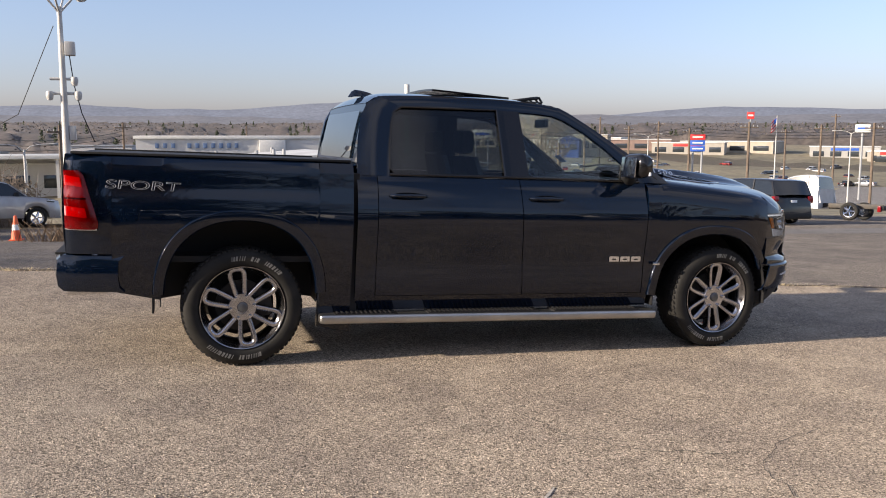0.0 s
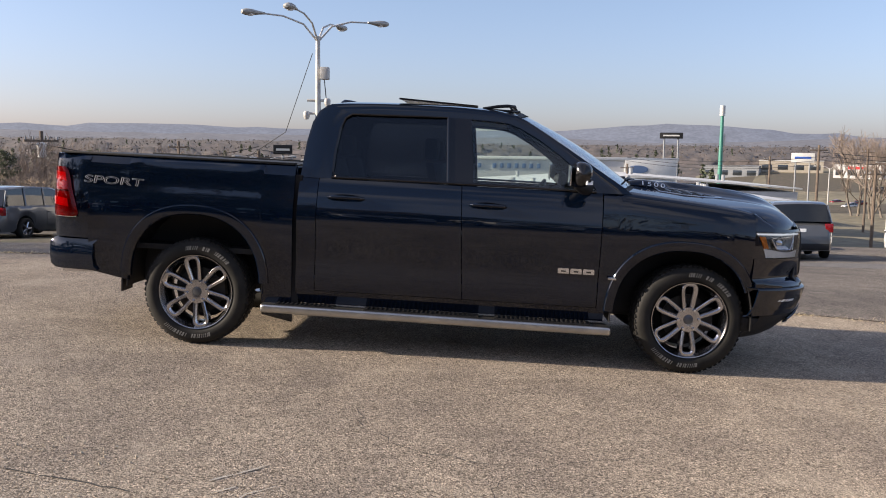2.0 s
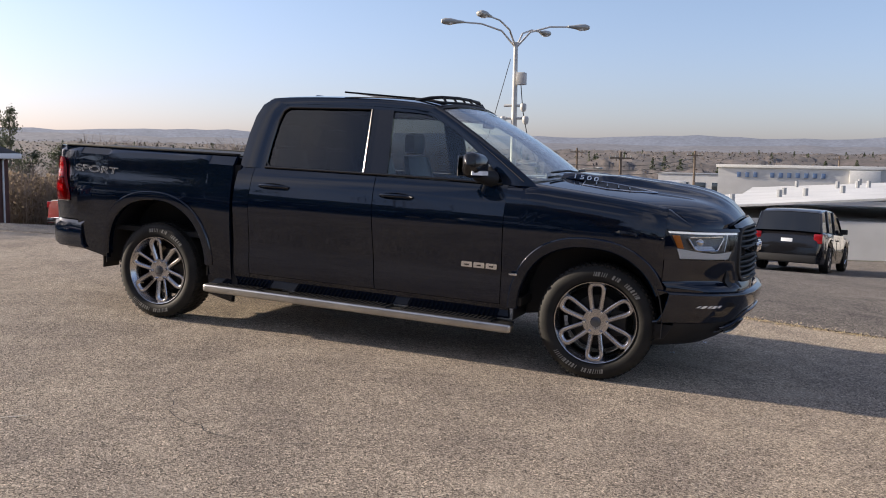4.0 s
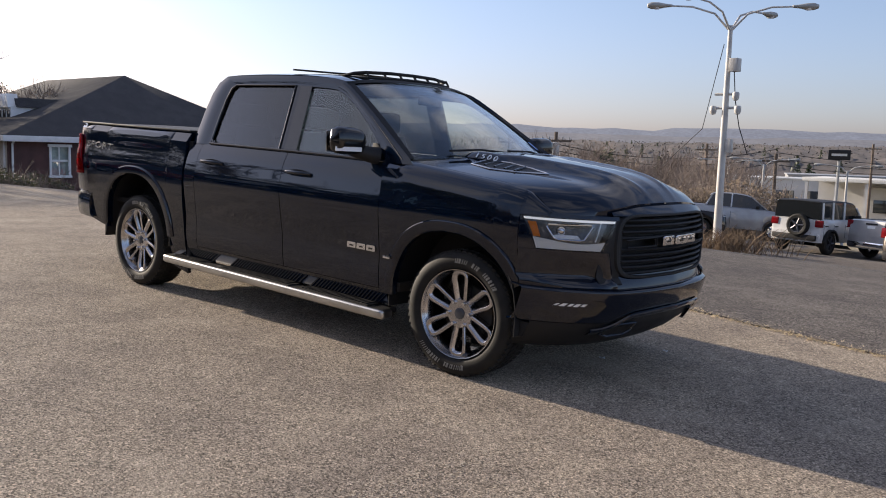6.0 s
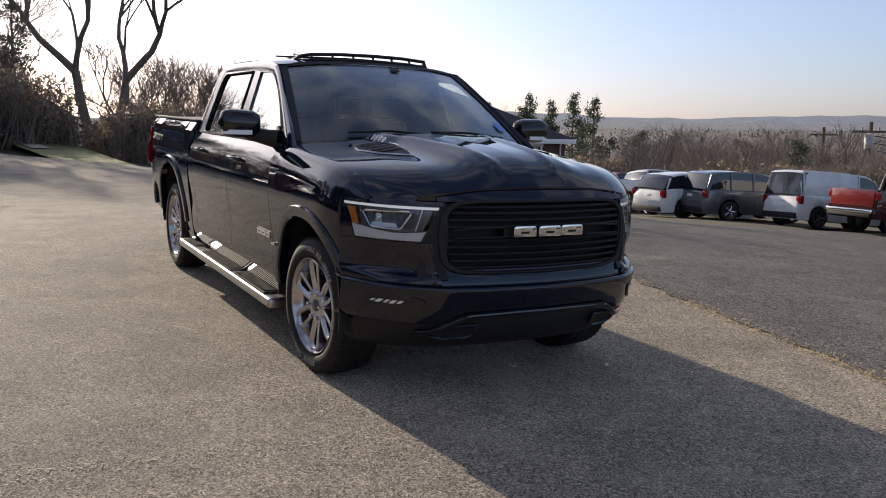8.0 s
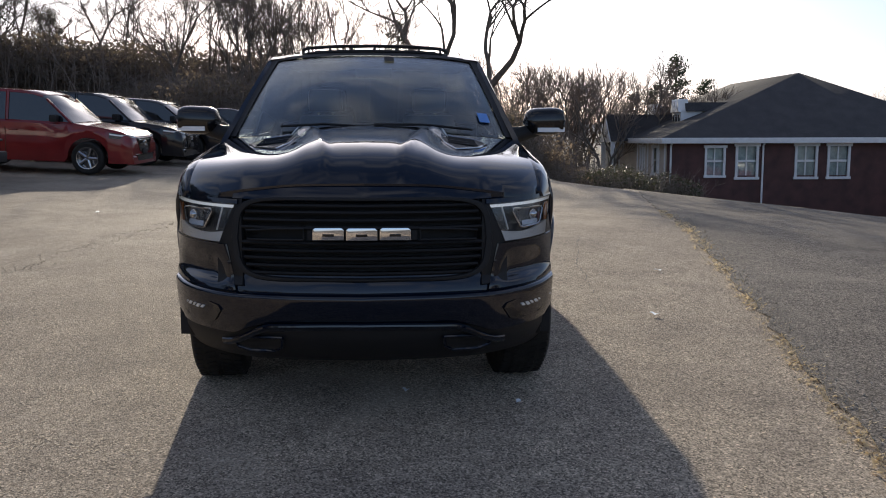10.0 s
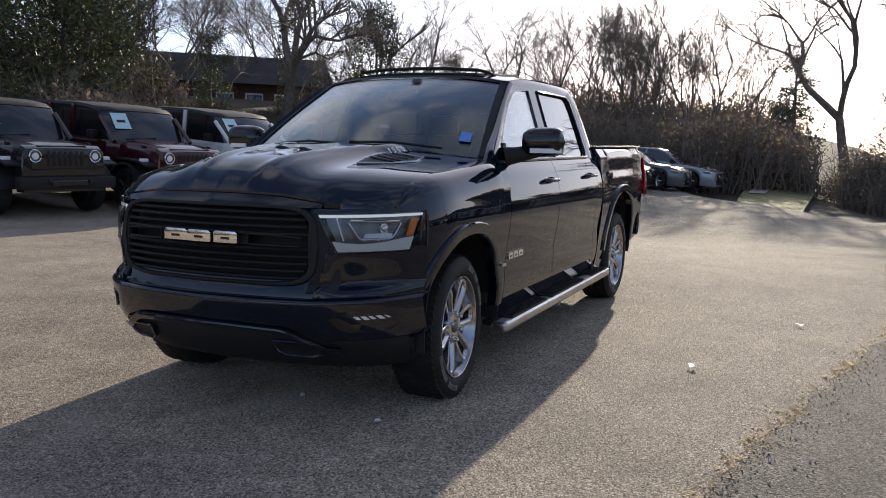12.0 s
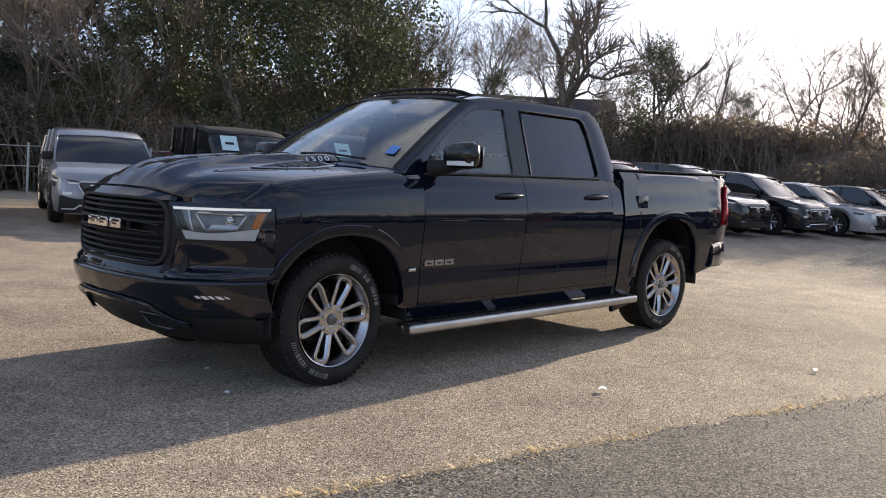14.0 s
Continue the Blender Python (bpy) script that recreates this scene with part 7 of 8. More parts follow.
def bare_tree(seed, height, r, depth=6, spread=0.62, up=1.0, stems=1, ivy=False, label="bare deciduous tree with grey bark", lean=0.0):
    rnd = random.Random(seed)
    t = tagged(empty("bare_tree"), label, "tree", "trees round the lot")
    bt, bc = bmesh.new(), bmesh.new()
    for s in range(stems):
        d = Vector((rnd.gauss(0, 0.12) + lean, rnd.gauss(0, 0.12), 1)).normalized() if stems == 1 else Vector((0.22 * math.cos(s * 2.2 + seed), 0.22 * math.sin(s * 2.2 + seed), 1)).normalized()
        branches(rnd, bt, bc, Vector((0.25 * s, 0.1 * s, -0.3)), d, height * 0.30, r * (1 - 0.15 * s), depth, spread, up)
    part("trunk", bt, BARK, t, keep=True)
    part("crown", bc, TWIG, t, keep=True)
    if ivy:
        bm = bmesh.new()
        for k in range(3200):
            a, z = rnd.uniform(0, 6.28), height * 0.62 * rnd.random()
            rr = r * (1.25 - 0.4 * z / height) + rnd.uniform(0.0, 0.22)
            leaf(bm, rnd, Vector((rr * math.cos(a), rr * math.sin(a), z)), 0.09)
        part("ivy", bm, IVY, t, keep=True)
    return t


def leaf(bm, rnd, p, s):
    u = Vector((rnd.gauss(0, 1), rnd.gauss(0, 1), rnd.gauss(0, 0.7))).normalized()
    v = u.cross(Vector((rnd.gauss(0, 1), rnd.gauss(0, 1), rnd.gauss(0, 1)))).normalized()
    s *= rnd.uniform(0.6, 1.3)
    a, b, c, d = p - u * s, p + v * s * 0.45, p + u * s, p - v * s * 0.45
    bm.faces.new([bm.verts.new(q) for q in (a, b, c, d)])


def leafy_tree(seed, height, width, count, label, mat, leaf_size=0.11):
    """An evergreen crown of leaf clumps round a branching trunk, with gaps."""
    rnd = random.Random(seed)
    t = tagged(empty("evergreen_tree"), label, "tree", "trees round the lot")
    bt, bc = bmesh.new(), bmesh.new()
    branches(rnd, bt, bt, Vector((0, 0, -0.3)), Vector((0, 0, 1)), height * 0.4, 0.22, 4, 0.5, 1.2)
    part("trunk", bt, BARK, t, keep=True)
    clumps = []
    for k in range(90):
        z = rnd.random() ** 0.8
        rad = width * (0.35 + 0.65 * math.sin(math.pi * min(1, 0.15 + 0.85 * z)) ** 0.8) * rnd.uniform(0.35, 1.0)
        a = rnd.uniform(0, 6.28)
        clumps.append(Vector((rad * math.cos(a), rad * math.sin(a), 0.2 + height * z)))
    for k in range(count):
        c = rnd.choice(clumps)
        p = c + Vector((rnd.gauss(0, 0.42), rnd.gauss(0, 0.42), rnd.gauss(0, 0.38)))
        leaf(bc, rnd, p, leaf_size)
    part("crown", bc, mat, t, keep=True)
    return t


def pine(seed, height, label="dark green pine with open whorled branches", width=0.24):
    rnd = random.Random(seed)
    t = tagged(empty("pine_tree"), label, "tree", "trees round the lot")
    bt, bc = bmesh.new(), bmesh.new()
    tube([(0, 0, -0.3), (0.05, 0, height * 0.5), (0, 0.05, height)], [0.22, 0.14, 0.03], 8, bt, cap=False)
    z = height * 0.22
    while z < height:
        w = height * width * (1.05 - z / height) + 0.35
        for k in range(rnd.randint(4, 7)):
            a = rnd.uniform(0, 6.28)
            l = w * rnd.uniform(0.45, 1.45)
            zb = z + rnd.uniform(-0.45, 0.45)
            e = Vector((l * math.cos(a), l * math.sin(a), zb + l * rnd.uniform(-0.1, 0.45)))
            tube([(0, 0, zb), tuple(e * 0.5 + Vector((0, 0, zb * 0.5))), tuple(e)], [0.045, 0.03, 0.012], 3, bt, cap=False)
            for q in range(60):
                f = rnd.uniform(0.45, 1.05)
                p = Vector((0, 0, zb)).lerp(e, f) + Vector((rnd.gauss(0, 0.22), rnd.gauss(0, 0.22), rnd.gauss(0.05, 0.16)))
                leaf(bc, rnd, p, 0.12)
        z += rnd.uniform(0.45, 0.95) * (0.6 + height / 24)
    part("trunk", bt, BARK, t, keep=True)
    part("crown", bc, NEEDLE, t, keep=True)
    return t


def at(ob, x, y, s=1.0, turn=0.0, lift=0.0):
    ob.matrix_basis = Matrix.Translation((x, y, terrain(x, y) + lift)) @ Matrix.Rotation(radians(turn), 4, "Z") @ Matrix.Diagonal((s, s, s, 1))


def again(ob, x, y, s=1.0, turn=0.0, lift=0.0, tall=1.0):
    m = Matrix.Translation((x, y, terrain(x, y) + lift)) @ Matrix.Rotation(radians(turn), 4, "Z") @ Matrix.Diagonal((s, s, s * tall, 1))
    sc = ob.scale.copy()
    return copy_thing(ob, m @ Matrix.Diagonal((1 / sc.x, 1 / sc.y, 1 / sc.z, 1)))


def tall_of(ob):
    return max(v.co.z for c in ob.children for v in c.data.vertices)


def fit_top(ob, x, y, ox, oy, el):
    """The scale at which a tree's top stands at an elevation seen from the lot."""
    d = math.hypot(x - ox, y - oy)
    return (1.3 + d * math.tan(radians(el)) - terrain(x, y)) / tall_of(ob)


def polar(x, y, az, d):
    return x + d * math.cos(radians(az)), y + d * math.sin(radians(az))


oak = bare_tree(19, 17, 0.36, 7, 0.66, 0.25, 1, label="large bare oak with wide forked limbs")
ox_, oy_ = polar(6.7, 1.5, 177.6, 49)
at(oak, ox_, oy_, fit_top(oak, ox_, oy_, 6.7, 1.5, 15.0), 40)
px, py = polar(6.7, 1.5, 176.7, 51)
again(oak, px, py, fit_top(oak, px, py, 6.7, 1.5, 14.0), 200)
twin = bare_tree(23, 15, 0.22, 7, 0.46, 0.5, 3, label="tall slender bare trees grown together")
ox_, oy_ = polar(6.7, 1.5, 186.0, 47)
at(twin, ox_, oy_, fit_top(twin, ox_, oy_, 6.7, 1.5, 11.0), 0)
wood_a = bare_tree(31, 12, 0.15, 7, 0.66, 0.15, 1)
ox_, oy_ = polar(6.7, 1.5, 191, 46)
at(wood_a, ox_, oy_, fit_top(wood_a, ox_, oy_, 6.7, 1.5, 9.5), 0)
wood_b = bare_tree(37, 11, 0.13, 7, 0.60, 0.2, 2)
ox_, oy_ = polar(6.7, 1.5, 195, 48)
at(wood_b, ox_, oy_, fit_top(wood_b, ox_, oy_, 6.7, 1.5, 9.0), 80)
small = bare_tree(41, 7.5, 0.13, 6, 0.7, 0.8, 2, label="small round-headed bare tree")
at(small, *polar(6.7, 1.5, 170.5, 62), 0.9, 10)
ivy_tree = bare_tree(57, 17, 0.50, 7, 0.72, 0.25, 1, True, "large tree with an ivy-covered trunk")
ox_, oy_ = polar(6.1, 3.6, 215.7, 42)
at(ivy_tree, ox_, oy_, fit_top(ivy_tree, ox_, oy_, 6.1, 3.6, 17.0), 20)
mag = leafy_tree(61, 10.5, 4.0, 9000, "dense dark evergreen with glossy leaves", LEAF, 0.13)
ox_, oy_ = polar(5.1, 5.2, 232.5, 33)
at(mag, ox_, oy_, fit_top(mag, ox_, oy_, 5.1, 5.2, 14.5), 0)
cedar = leafy_tree(67, 10.5, 2.6, 7000, "tall dark cedar at the edge of the woods", NEEDLE, 0.12)
ox_, oy_ = polar(6.1, 3.6, 210.0, 44)
at(cedar, ox_, oy_, fit_top(cedar, ox_, oy_, 6.1, 3.6, 11.5), 0)
pine_a, pine_b = pine(71, 9.5), pine(73, 8, width=0.26)
at(pine_a, *polar(6.9, -0.6, 147.2, 84), 1.0, 0, 0)
ox_, oy_ = polar(6.7, 1.5, 181.4, 56)
at(pine_b, ox_, oy_, fit_top(pine_b, ox_, oy_, 6.7, 1.5, 7.6), 0)

rnd = random.Random(99)
for az, d, s, tall in ((145.4, 88, 0.95, 1.0), (143.2, 92, 1.05, 1), (141.5, 86, 1.0, 1), (139.5, 95, 1.1, 1), (149.8, 110, 0.95, 1), (161.9, 96, 1.25, 1), (163.2, 98, 1.15, 1), (164.6, 92, 0.95, 1), (160.2, 104, 1.1, 1), (137.5, 90, 1.05, 1)):
    again(pine_a if rnd.random() < 0.6 else pine_b, *polar(6.9, -0.6, az, d), s * 1.05, rnd.uniform(0, 360), 0, tall)
for az, d, el in ((149.4, 96, 2.6), (146.8, 84, 3.2), (145.3, 90, 2.8), (144.0, 82, 3.3), (142.6, 88, 3.0)):
    px, py = polar(6.8, -0.5, az, d)
    k = fit_top(pine_a, px, py, 6.8, -0.5, el)
    again(pine_a, px, py, k * 0.62, rnd.uniform(0, 360), 0, 1 / 0.62)
# the woods round the -x and -y sides: front rows and deeper rows, by the elevation of their tops
for az0, az1, step, d0, d1, kinds, e0, e1 in (
        (187, 192, 2.2, 42, 52, (wood_a, wood_b, twin), 8.5, 11.5), (192, 200, 2.1, 42, 54, (wood_a, wood_b, twin), 10.5, 14), (200, 214, 1.8, 46, 58, (wood_a, wood_b), 9, 12.5), (186, 216, 3.4, 60, 76, (wood_a, wood_b, twin), 8, 11),
        (214, 226, 2.4, 48, 60, (wood_a, wood_b), 10, 13), (243, 262, 2.6, 30, 40, (wood_a, wood_b), 13, 18), (222, 262, 4, 44, 58, (wood_a, wood_b), 12, 16), (264, 330, 4.5, 44, 60, (wood_a, wood_b, twin), 8, 14), (163, 168, 1.2, 56, 72, (small,), 3.0, 4.2), (168, 177, 1.0, 56, 72, (small,), 4.6, 6.8), (174, 186, 2.4, 66, 80, (wood_b, wood_a), 4, 6.5), (150, 166, 2.6, 115, 135, (wood_a, wood_b), 2.0, 3.2)):
    az = az0
    while az < az1:
        k = rnd.choice(kinds)
        px, py = polar(6.1, 3.0, az + rnd.uniform(-0.6, 0.6), rnd.uniform(d0, d1))
        again(k, px, py, fit_top(k, px, py, 6.1, 3.0, rnd.uniform(e0, e1)), rnd.uniform(0, 360))
        az += step
# more evergreens in the dark thicket
for az, d, el, k in ((231.0, 35, 10.5, mag), (238.5, 31, 14, mag), (244, 34, 12, mag), (236, 40, 14, mag), (229.5, 42, 12, cedar), (252, 36, 8, cedar), (207, 52, 8, cedar), (241, 38, 14, mag), (257, 33, 9, mag), (268, 42, 9, cedar), (279, 46, 8, mag), (290, 44, 10, cedar), (303, 48, 8, mag), (316, 46, 9, cedar), (222.5, 46, 9, cedar), (247.5, 31, 7, mag), (186.2, 51, 5.4, cedar), (189.0, 53, 5.0, cedar), (234, 44, 18, mag), (240, 46, 19, mag), (246, 44, 18, mag), (251, 42, 16, mag), (256, 40, 17, mag), (230, 50, 17, mag), (261, 42, 15, mag)):
    px, py = polar(5.1, 5.2, az, d)
    again(k, px, py, fit_top(k, px, py, 5.1, 5.2, el), rnd.uniform(0, 360))
# bare trees on the town side
for az, d, s, k in ((116, 60, 0.7, wood_a), (121, 66, 0.9, wood_b), (124.5, 58, 1.5, wood_a), (127.5, 62, 1.2, wood_b), (113, 75, 0.7, wood_a), (110, 90, 0.5, small), (130, 66, 1.2, wood_a), (132, 90, 1.4, wood_b), (133, 84, 1.3, wood_a), (119, 48, 0.0, small), (126.5, 45, 0.4, small), (66.7, 235, 1.8, small), (67.5, 225, 2.1, small), (68.3, 240, 1.9, small), (123, 50, 0.4, pine_a), (117.5, 70, 0.3, pine_b), (129, 80, 0.9, wood_a), (126, 85, 1.0, wood_b), (119.5, 85, 0.8, wood_a)):
    px, py = polar(3.0, -6.5, az, d)
    again(k, px, py, fit_top(k, px, py, 3.0, -6.5, s), rnd.uniform(0, 360))
az = 109.0
while az < 134:
    k = rnd.choice((wood_a, wood_b, small, small))
    px, py = polar(3.0, -6.5, az, rnd.uniform(52, 78))
    again(k, px, py, fit_top(k, px, py, 3.0, -6.5, rnd.uniform(0.2, 1.6) if az > 108 else rnd.uniform(-0.8, 0.2)), rnd.uniform(0, 360))
    az += rnd.uniform(0.7, 1.4)


# brush: stems and dead leaves, one mesh, copied over banks
def brush_patch(seed, w, h, stems, leaves, mat_leaf=BRUSH):
    r_ = random.Random(seed)
    bm, bl = bmesh.new(), bmesh.new()
    for k in range(stems):
        x, y = r_.uniform(-w, w), r_.uniform(-w * 0.6, w * 0.6)
        l = h * r_.uniform(0.5, 1.15) * (1 - 0.3 * abs(x) / w)
        e = Vector((x + r_.gauss(0, 0.25) * l, y + r_.gauss(0, 0.25) * l, l))
        m_ = Vector((x, y, 0)).lerp(e, 0.5) + Vector((r_.gauss(0, 0.1), r_.gauss(0, 0.1), 0))
        tube([(x, y, -0.2), m_, e], [0.02, 0.014, 0.006], 3, bm, cap=False)
        for q in range(3):
            s_ = m_.lerp(e, r_.random())
            tube([s_, s_ + Vector((r_.gauss(0, 0.35), r_.gauss(0, 0.35), r_.uniform(0.1, 0.5)))], [0.009, 0.004], 3, bm, cap=False)
    for k in range(leaves):
        x, y = r_.uniform(-w, w), r_.uniform(-w * 0.6, w * 0.6)
        leaf(bl, r_, Vector((x, y, h * r_.random() ** 1.3 * (1 - 0.3 * abs(x) / w))), 0.11)
    b = tagged(part("brush", bm, TWIG, keep=True), "tangled brown winter brush on the bank", "brush", kind="stuff")
    part("dead_leaves", bl, mat_leaf, b, keep=True)
    return b
brush_a, brush_b = brush_patch(5, 2.6, 2.6, 260, 2600), brush_patch(6, 2.6, 3.4, 300, 4200, IVY)
at(brush_a, *polar(6.7, 1.5, 176, 40))
at(brush_b, *polar(6.7, 1.5, 175, 40), 0.8)
def brush_top(ob):
    return max(v.co.z for v in ob.data.vertices)
for ox, oy, az0, az1, step, d0, d1, e0, e1 in ((6.1, 3, 169, 175, 1.1, 36, 42, -1.9, -1.0), (6.1, 3, 175, 180.2, 1.1, 36, 42, 0.0, 1.2), (6.1, 3, 174.5, 180.5, 1.5, 46, 50, 0.8, 1.8), (6.1, 3, 166, 172, 1.2, 40, 43, -2.6, -1.6), (6.1, 3, 185.2, 200, 1.3, 38, 44, 3.0, 5.2), (6.1, 3, 186, 206, 1.7, 50, 58, 5.0, 6.8), (6.1, 3, 200, 215, 1.5, 42, 48, 5, 7.2), (6.1, 3, 214, 226, 1.6, 40, 46, 2.5, 4.5), (6.1, 3, 224, 262, 2.0, 29, 34, 4, 6.5), (6.1, 3, 225, 262, 2.2, 36, 42, 7, 9), (6.9, -0.6, 133, 144, 1.2, 70, 80, -0.8, 0.4), (6.1, 3, 262, 328, 3.4, 38, 44, 2.5, 4.5),
        (3, -6.5, 108, 127, 1.3, 44, 52, -1.4, -0.2), (3, -6.5, 110, 130, 1.3, 58, 72, -0.4, 0.8)):
    az = az0
    while az < az1:
        k = brush_a if (az < 205 or rnd.random() < 0.5) and not 150 < az < 172 else brush_b
        px, py = polar(ox, oy, az + rnd.uniform(-0.4, 0.4), rnd.uniform(d0, d1))
        d = math.hypot(px - ox, py - oy)
        hh = max(0.6, 1.3 + d * math.tan(radians(rnd.uniform(e0, e1))) - terrain(px, py))
        sc = hh / brush_top(k)
        again(k, px, py, max(0.55, min(sc, 1.3)), rnd.uniform(-30, 30) + az + 90, 0, sc / max(0.55, min(sc, 1.3)))
        az += step
# guard wire and posts by the woods
fence = tagged(empty("wire_fence"), "low wire fence with thin posts before the woods", "fence")
p0, p1 = Vector((*polar(5.1, 5.2, 258, 29), 0)), Vector((*polar(5.1, 5.2, 242, 29.5), 0))
for k in range(8):
    q = p0.lerp(p1, k / 7)
    part("post", tube([(q.x, q.y, terrain(q.x, q.y) - 0.1), (q.x, q.y, terrain(q.x, q.y) + 1.5)], 0.035, 6), GALV, fence)
for h in (0.8, 1.4):
    part("wire", tube([(q.x, q.y, terrain(q.x, q.y) + h) for q in [p0.lerp(p1, k / 7) for k in range(8)]], 0.012, 4), GALV, fence)
# lawn strip beyond the paving
LAWN = material("winter_lawn", (0.16, 0.17, 0.05), 0.9, color2=(0.22, 0.19, 0.08), scale=0.8, fine=0.3, bump=0.02, bump_scale=20)
def bank_at(az0, az1, d0, d1, ox, oy, lift):
    rows = []
    for d in lin(d0, d1, 12):
        rows.append([(x, y, terrain(x, y) + lift) for x, y in [polar(ox, oy, a, d) for a in lin(az0, az1, 16)]])
    return grid_bm(rows)
tagged(part("lawn", bank_at(180.2, 184.2, 25, 54, 6.5, 2.0, -0.02), LAWN, keep=True), "yellow green winter lawn beyond the paving", "lawn", kind="structure")
tagged(part("path", bank_at(182.0, 183.0, 36, 50, 6.7, 1.5, 0.02), GRIT, keep=True), "pale gravel path over the lawn", "path", kind="structure")
# ---- the town below and the hills ----
TIN = material("white_roof_sheet", (0.62, 0.62, 0.60), 0.6, color2=(0.52, 0.52, 0.50), scale=0.15, fine=0.06, bump=0.01, bump_scale=3)
STUCCO = material("pale_stucco", (0.55, 0.545, 0.535), 0.85, color2=(0.48, 0.475, 0.465), scale=0.3)
FADEDBLUE = material("faded_blue_letters", (0.10, 0.16, 0.28), 0.6)
BUFF = material("buff_block", (0.40, 0.355, 0.29), 0.85, color2=(0.33, 0.295, 0.24), scale=0.4)
REDBLOCK = material("red_block", (0.24, 0.165, 0.14), 0.85, color2=(0.19, 0.135, 0.115), scale=0.4)
BLUEMETAL = material("blue_metal", (0.03, 0.06, 0.22), 0.45, color2=(0.02, 0.045, 0.17), scale=0.3)
GREYMETAL = material("grey_metal", (0.30, 0.31, 0.32), 0.5, color2=(0.24, 0.25, 0.26), scale=0.2)
POLEWOOD = material("pole_wood", (0.16, 0.12, 0.09), 0.9, color2=(0.11, 0.085, 0.065), scale=2)
SIGNRED, SIGNBLUE, YELLOW = material("sign_red", (0.55, 0.03, 0.03), 0.5), material("sign_blue", (0.03, 0.10, 0.42), 0.5), material("sign_yellow", (0.70, 0.52, 0.06), 0.5)
TOWERGREEN = material("tower_green", (0.05, 0.22, 0.17), 0.5)
BEIGE = material("beige_block", (0.37, 0.34, 0.295), 0.85, color2=(0.31, 0.285, 0.25), scale=0.3)
DUSK = material("grey_block", (0.36, 0.355, 0.34), 0.85, color2=(0.29, 0.285, 0.275), scale=0.3)
FIELD = material("dry_field", (0.22, 0.185, 0.115), 0.95, color2=(0.14, 0.125, 0.08), scale=0.03, fine=0.3, bump_scale=0.4)
ORG = (0.0, -7.0)
def spot(az, d):
    return polar(*ORG, az, d)


def building(az, d, w, depth, z0, z1, mat, label, roof=None, turn=0.0, bays=6, sign=None, gable=False):
    """A low commercial building facing the lot: walls, roof slab, parapet, glazed bays and doors."""
    x, y = spot(az, d)
    b = tagged(empty("commercial_building", Matrix.Translation((x, y, z0)) @ Matrix.Rotation(radians(az - 90 + turn), 4, "Z")), label, "building", "buildings of the town below")
    h = z1 - z0
    part("wall", boxes([((-w / 2, 0, -3), (w / 2, depth, h))]), mat, b)
    if gable:
        part("roof", prism([(-w / 2 - 0.4, h), (w / 2 + 0.4, h), (0, h + w * 0.16)], -0.5, depth + 0.5, "y"), roof or GREYMETAL, b)
    else:
        part("roof", boxes([((-w / 2 - 0.3, -0.3, h), (w / 2 + 0.3, depth + 0.3, h + 0.35))], 0.08), roof or TIN, b)
    n = bays
    for k in range(n):
        xa = -w / 2 + w * (k + 0.5) / n
        part("window", boxes([((xa - w / n * 0.32, -0.06, h * 0.15), (xa + w / n * 0.32, 0.02, h * 0.62))], 0.02), HOUSEGLASS, b)
    if sign:
        part("sign_band", boxes([((-w * 0.2, -0.16, h * 0.68), (w * 0.2, 0.0, h * 0.92))], 0.03), sign, b)
    return b


# long white dealership block with a blank blue lettering band, its low roofs in front
x0, y0 = spot(91.0, 172)
dealer = tagged(empty("dealership_building"), "long white flat-roofed dealership with a blue lettered wall", "building")
part("wall", boxes([((-9, 165, -14), (36, 200, 1.0))]), STUCCO, dealer)
part("parapet", boxes([((-9.4, 164.6, 0.8), (36.4, 200.4, 1.35))], 0.05), TIN, dealer)
for k, wd in enumerate((1.1, 1.1, 1.1, 0, 1.2, 1.2, 1.2, 1.2, 1.2, 1.2, 1.1)):
    if wd:
        part("sign_bar", boxes([((-5.6 + k * 1.45, 164.80, -0.95), (-5.6 + k * 1.45 + wd * 0.62, 165.0, -0.05))], 0.03), FADEDBLUE, dealer)
part("sign_panel", boxes([((13.5, 164.4, -3.2), (18.5, 165.0, 0.6))], 0.05), TIN, dealer)
part("logo_oval", revolve([(0.001, -0.1), (1.0, -0.08), (1.05, 0)], 24), FADEDBLUE, dealer).matrix_basis = Matrix.Translation((28.5, 164.5, -0.9)) @ Matrix.Diagonal((1.9, 1, 0.75, 1))
part("logo_panel", boxes([((26.0, 164.55, -2.6), (36.0, 165.0, 0.9))], 0.05), TIN, dealer)
for k in range(12):
    part("window", boxes([((-7 + k * 3.5, 164.9, -8.0), (-4.4 + k * 3.5, 165.02, -5.0))], 0.02), HOUSEGLASS, dealer)
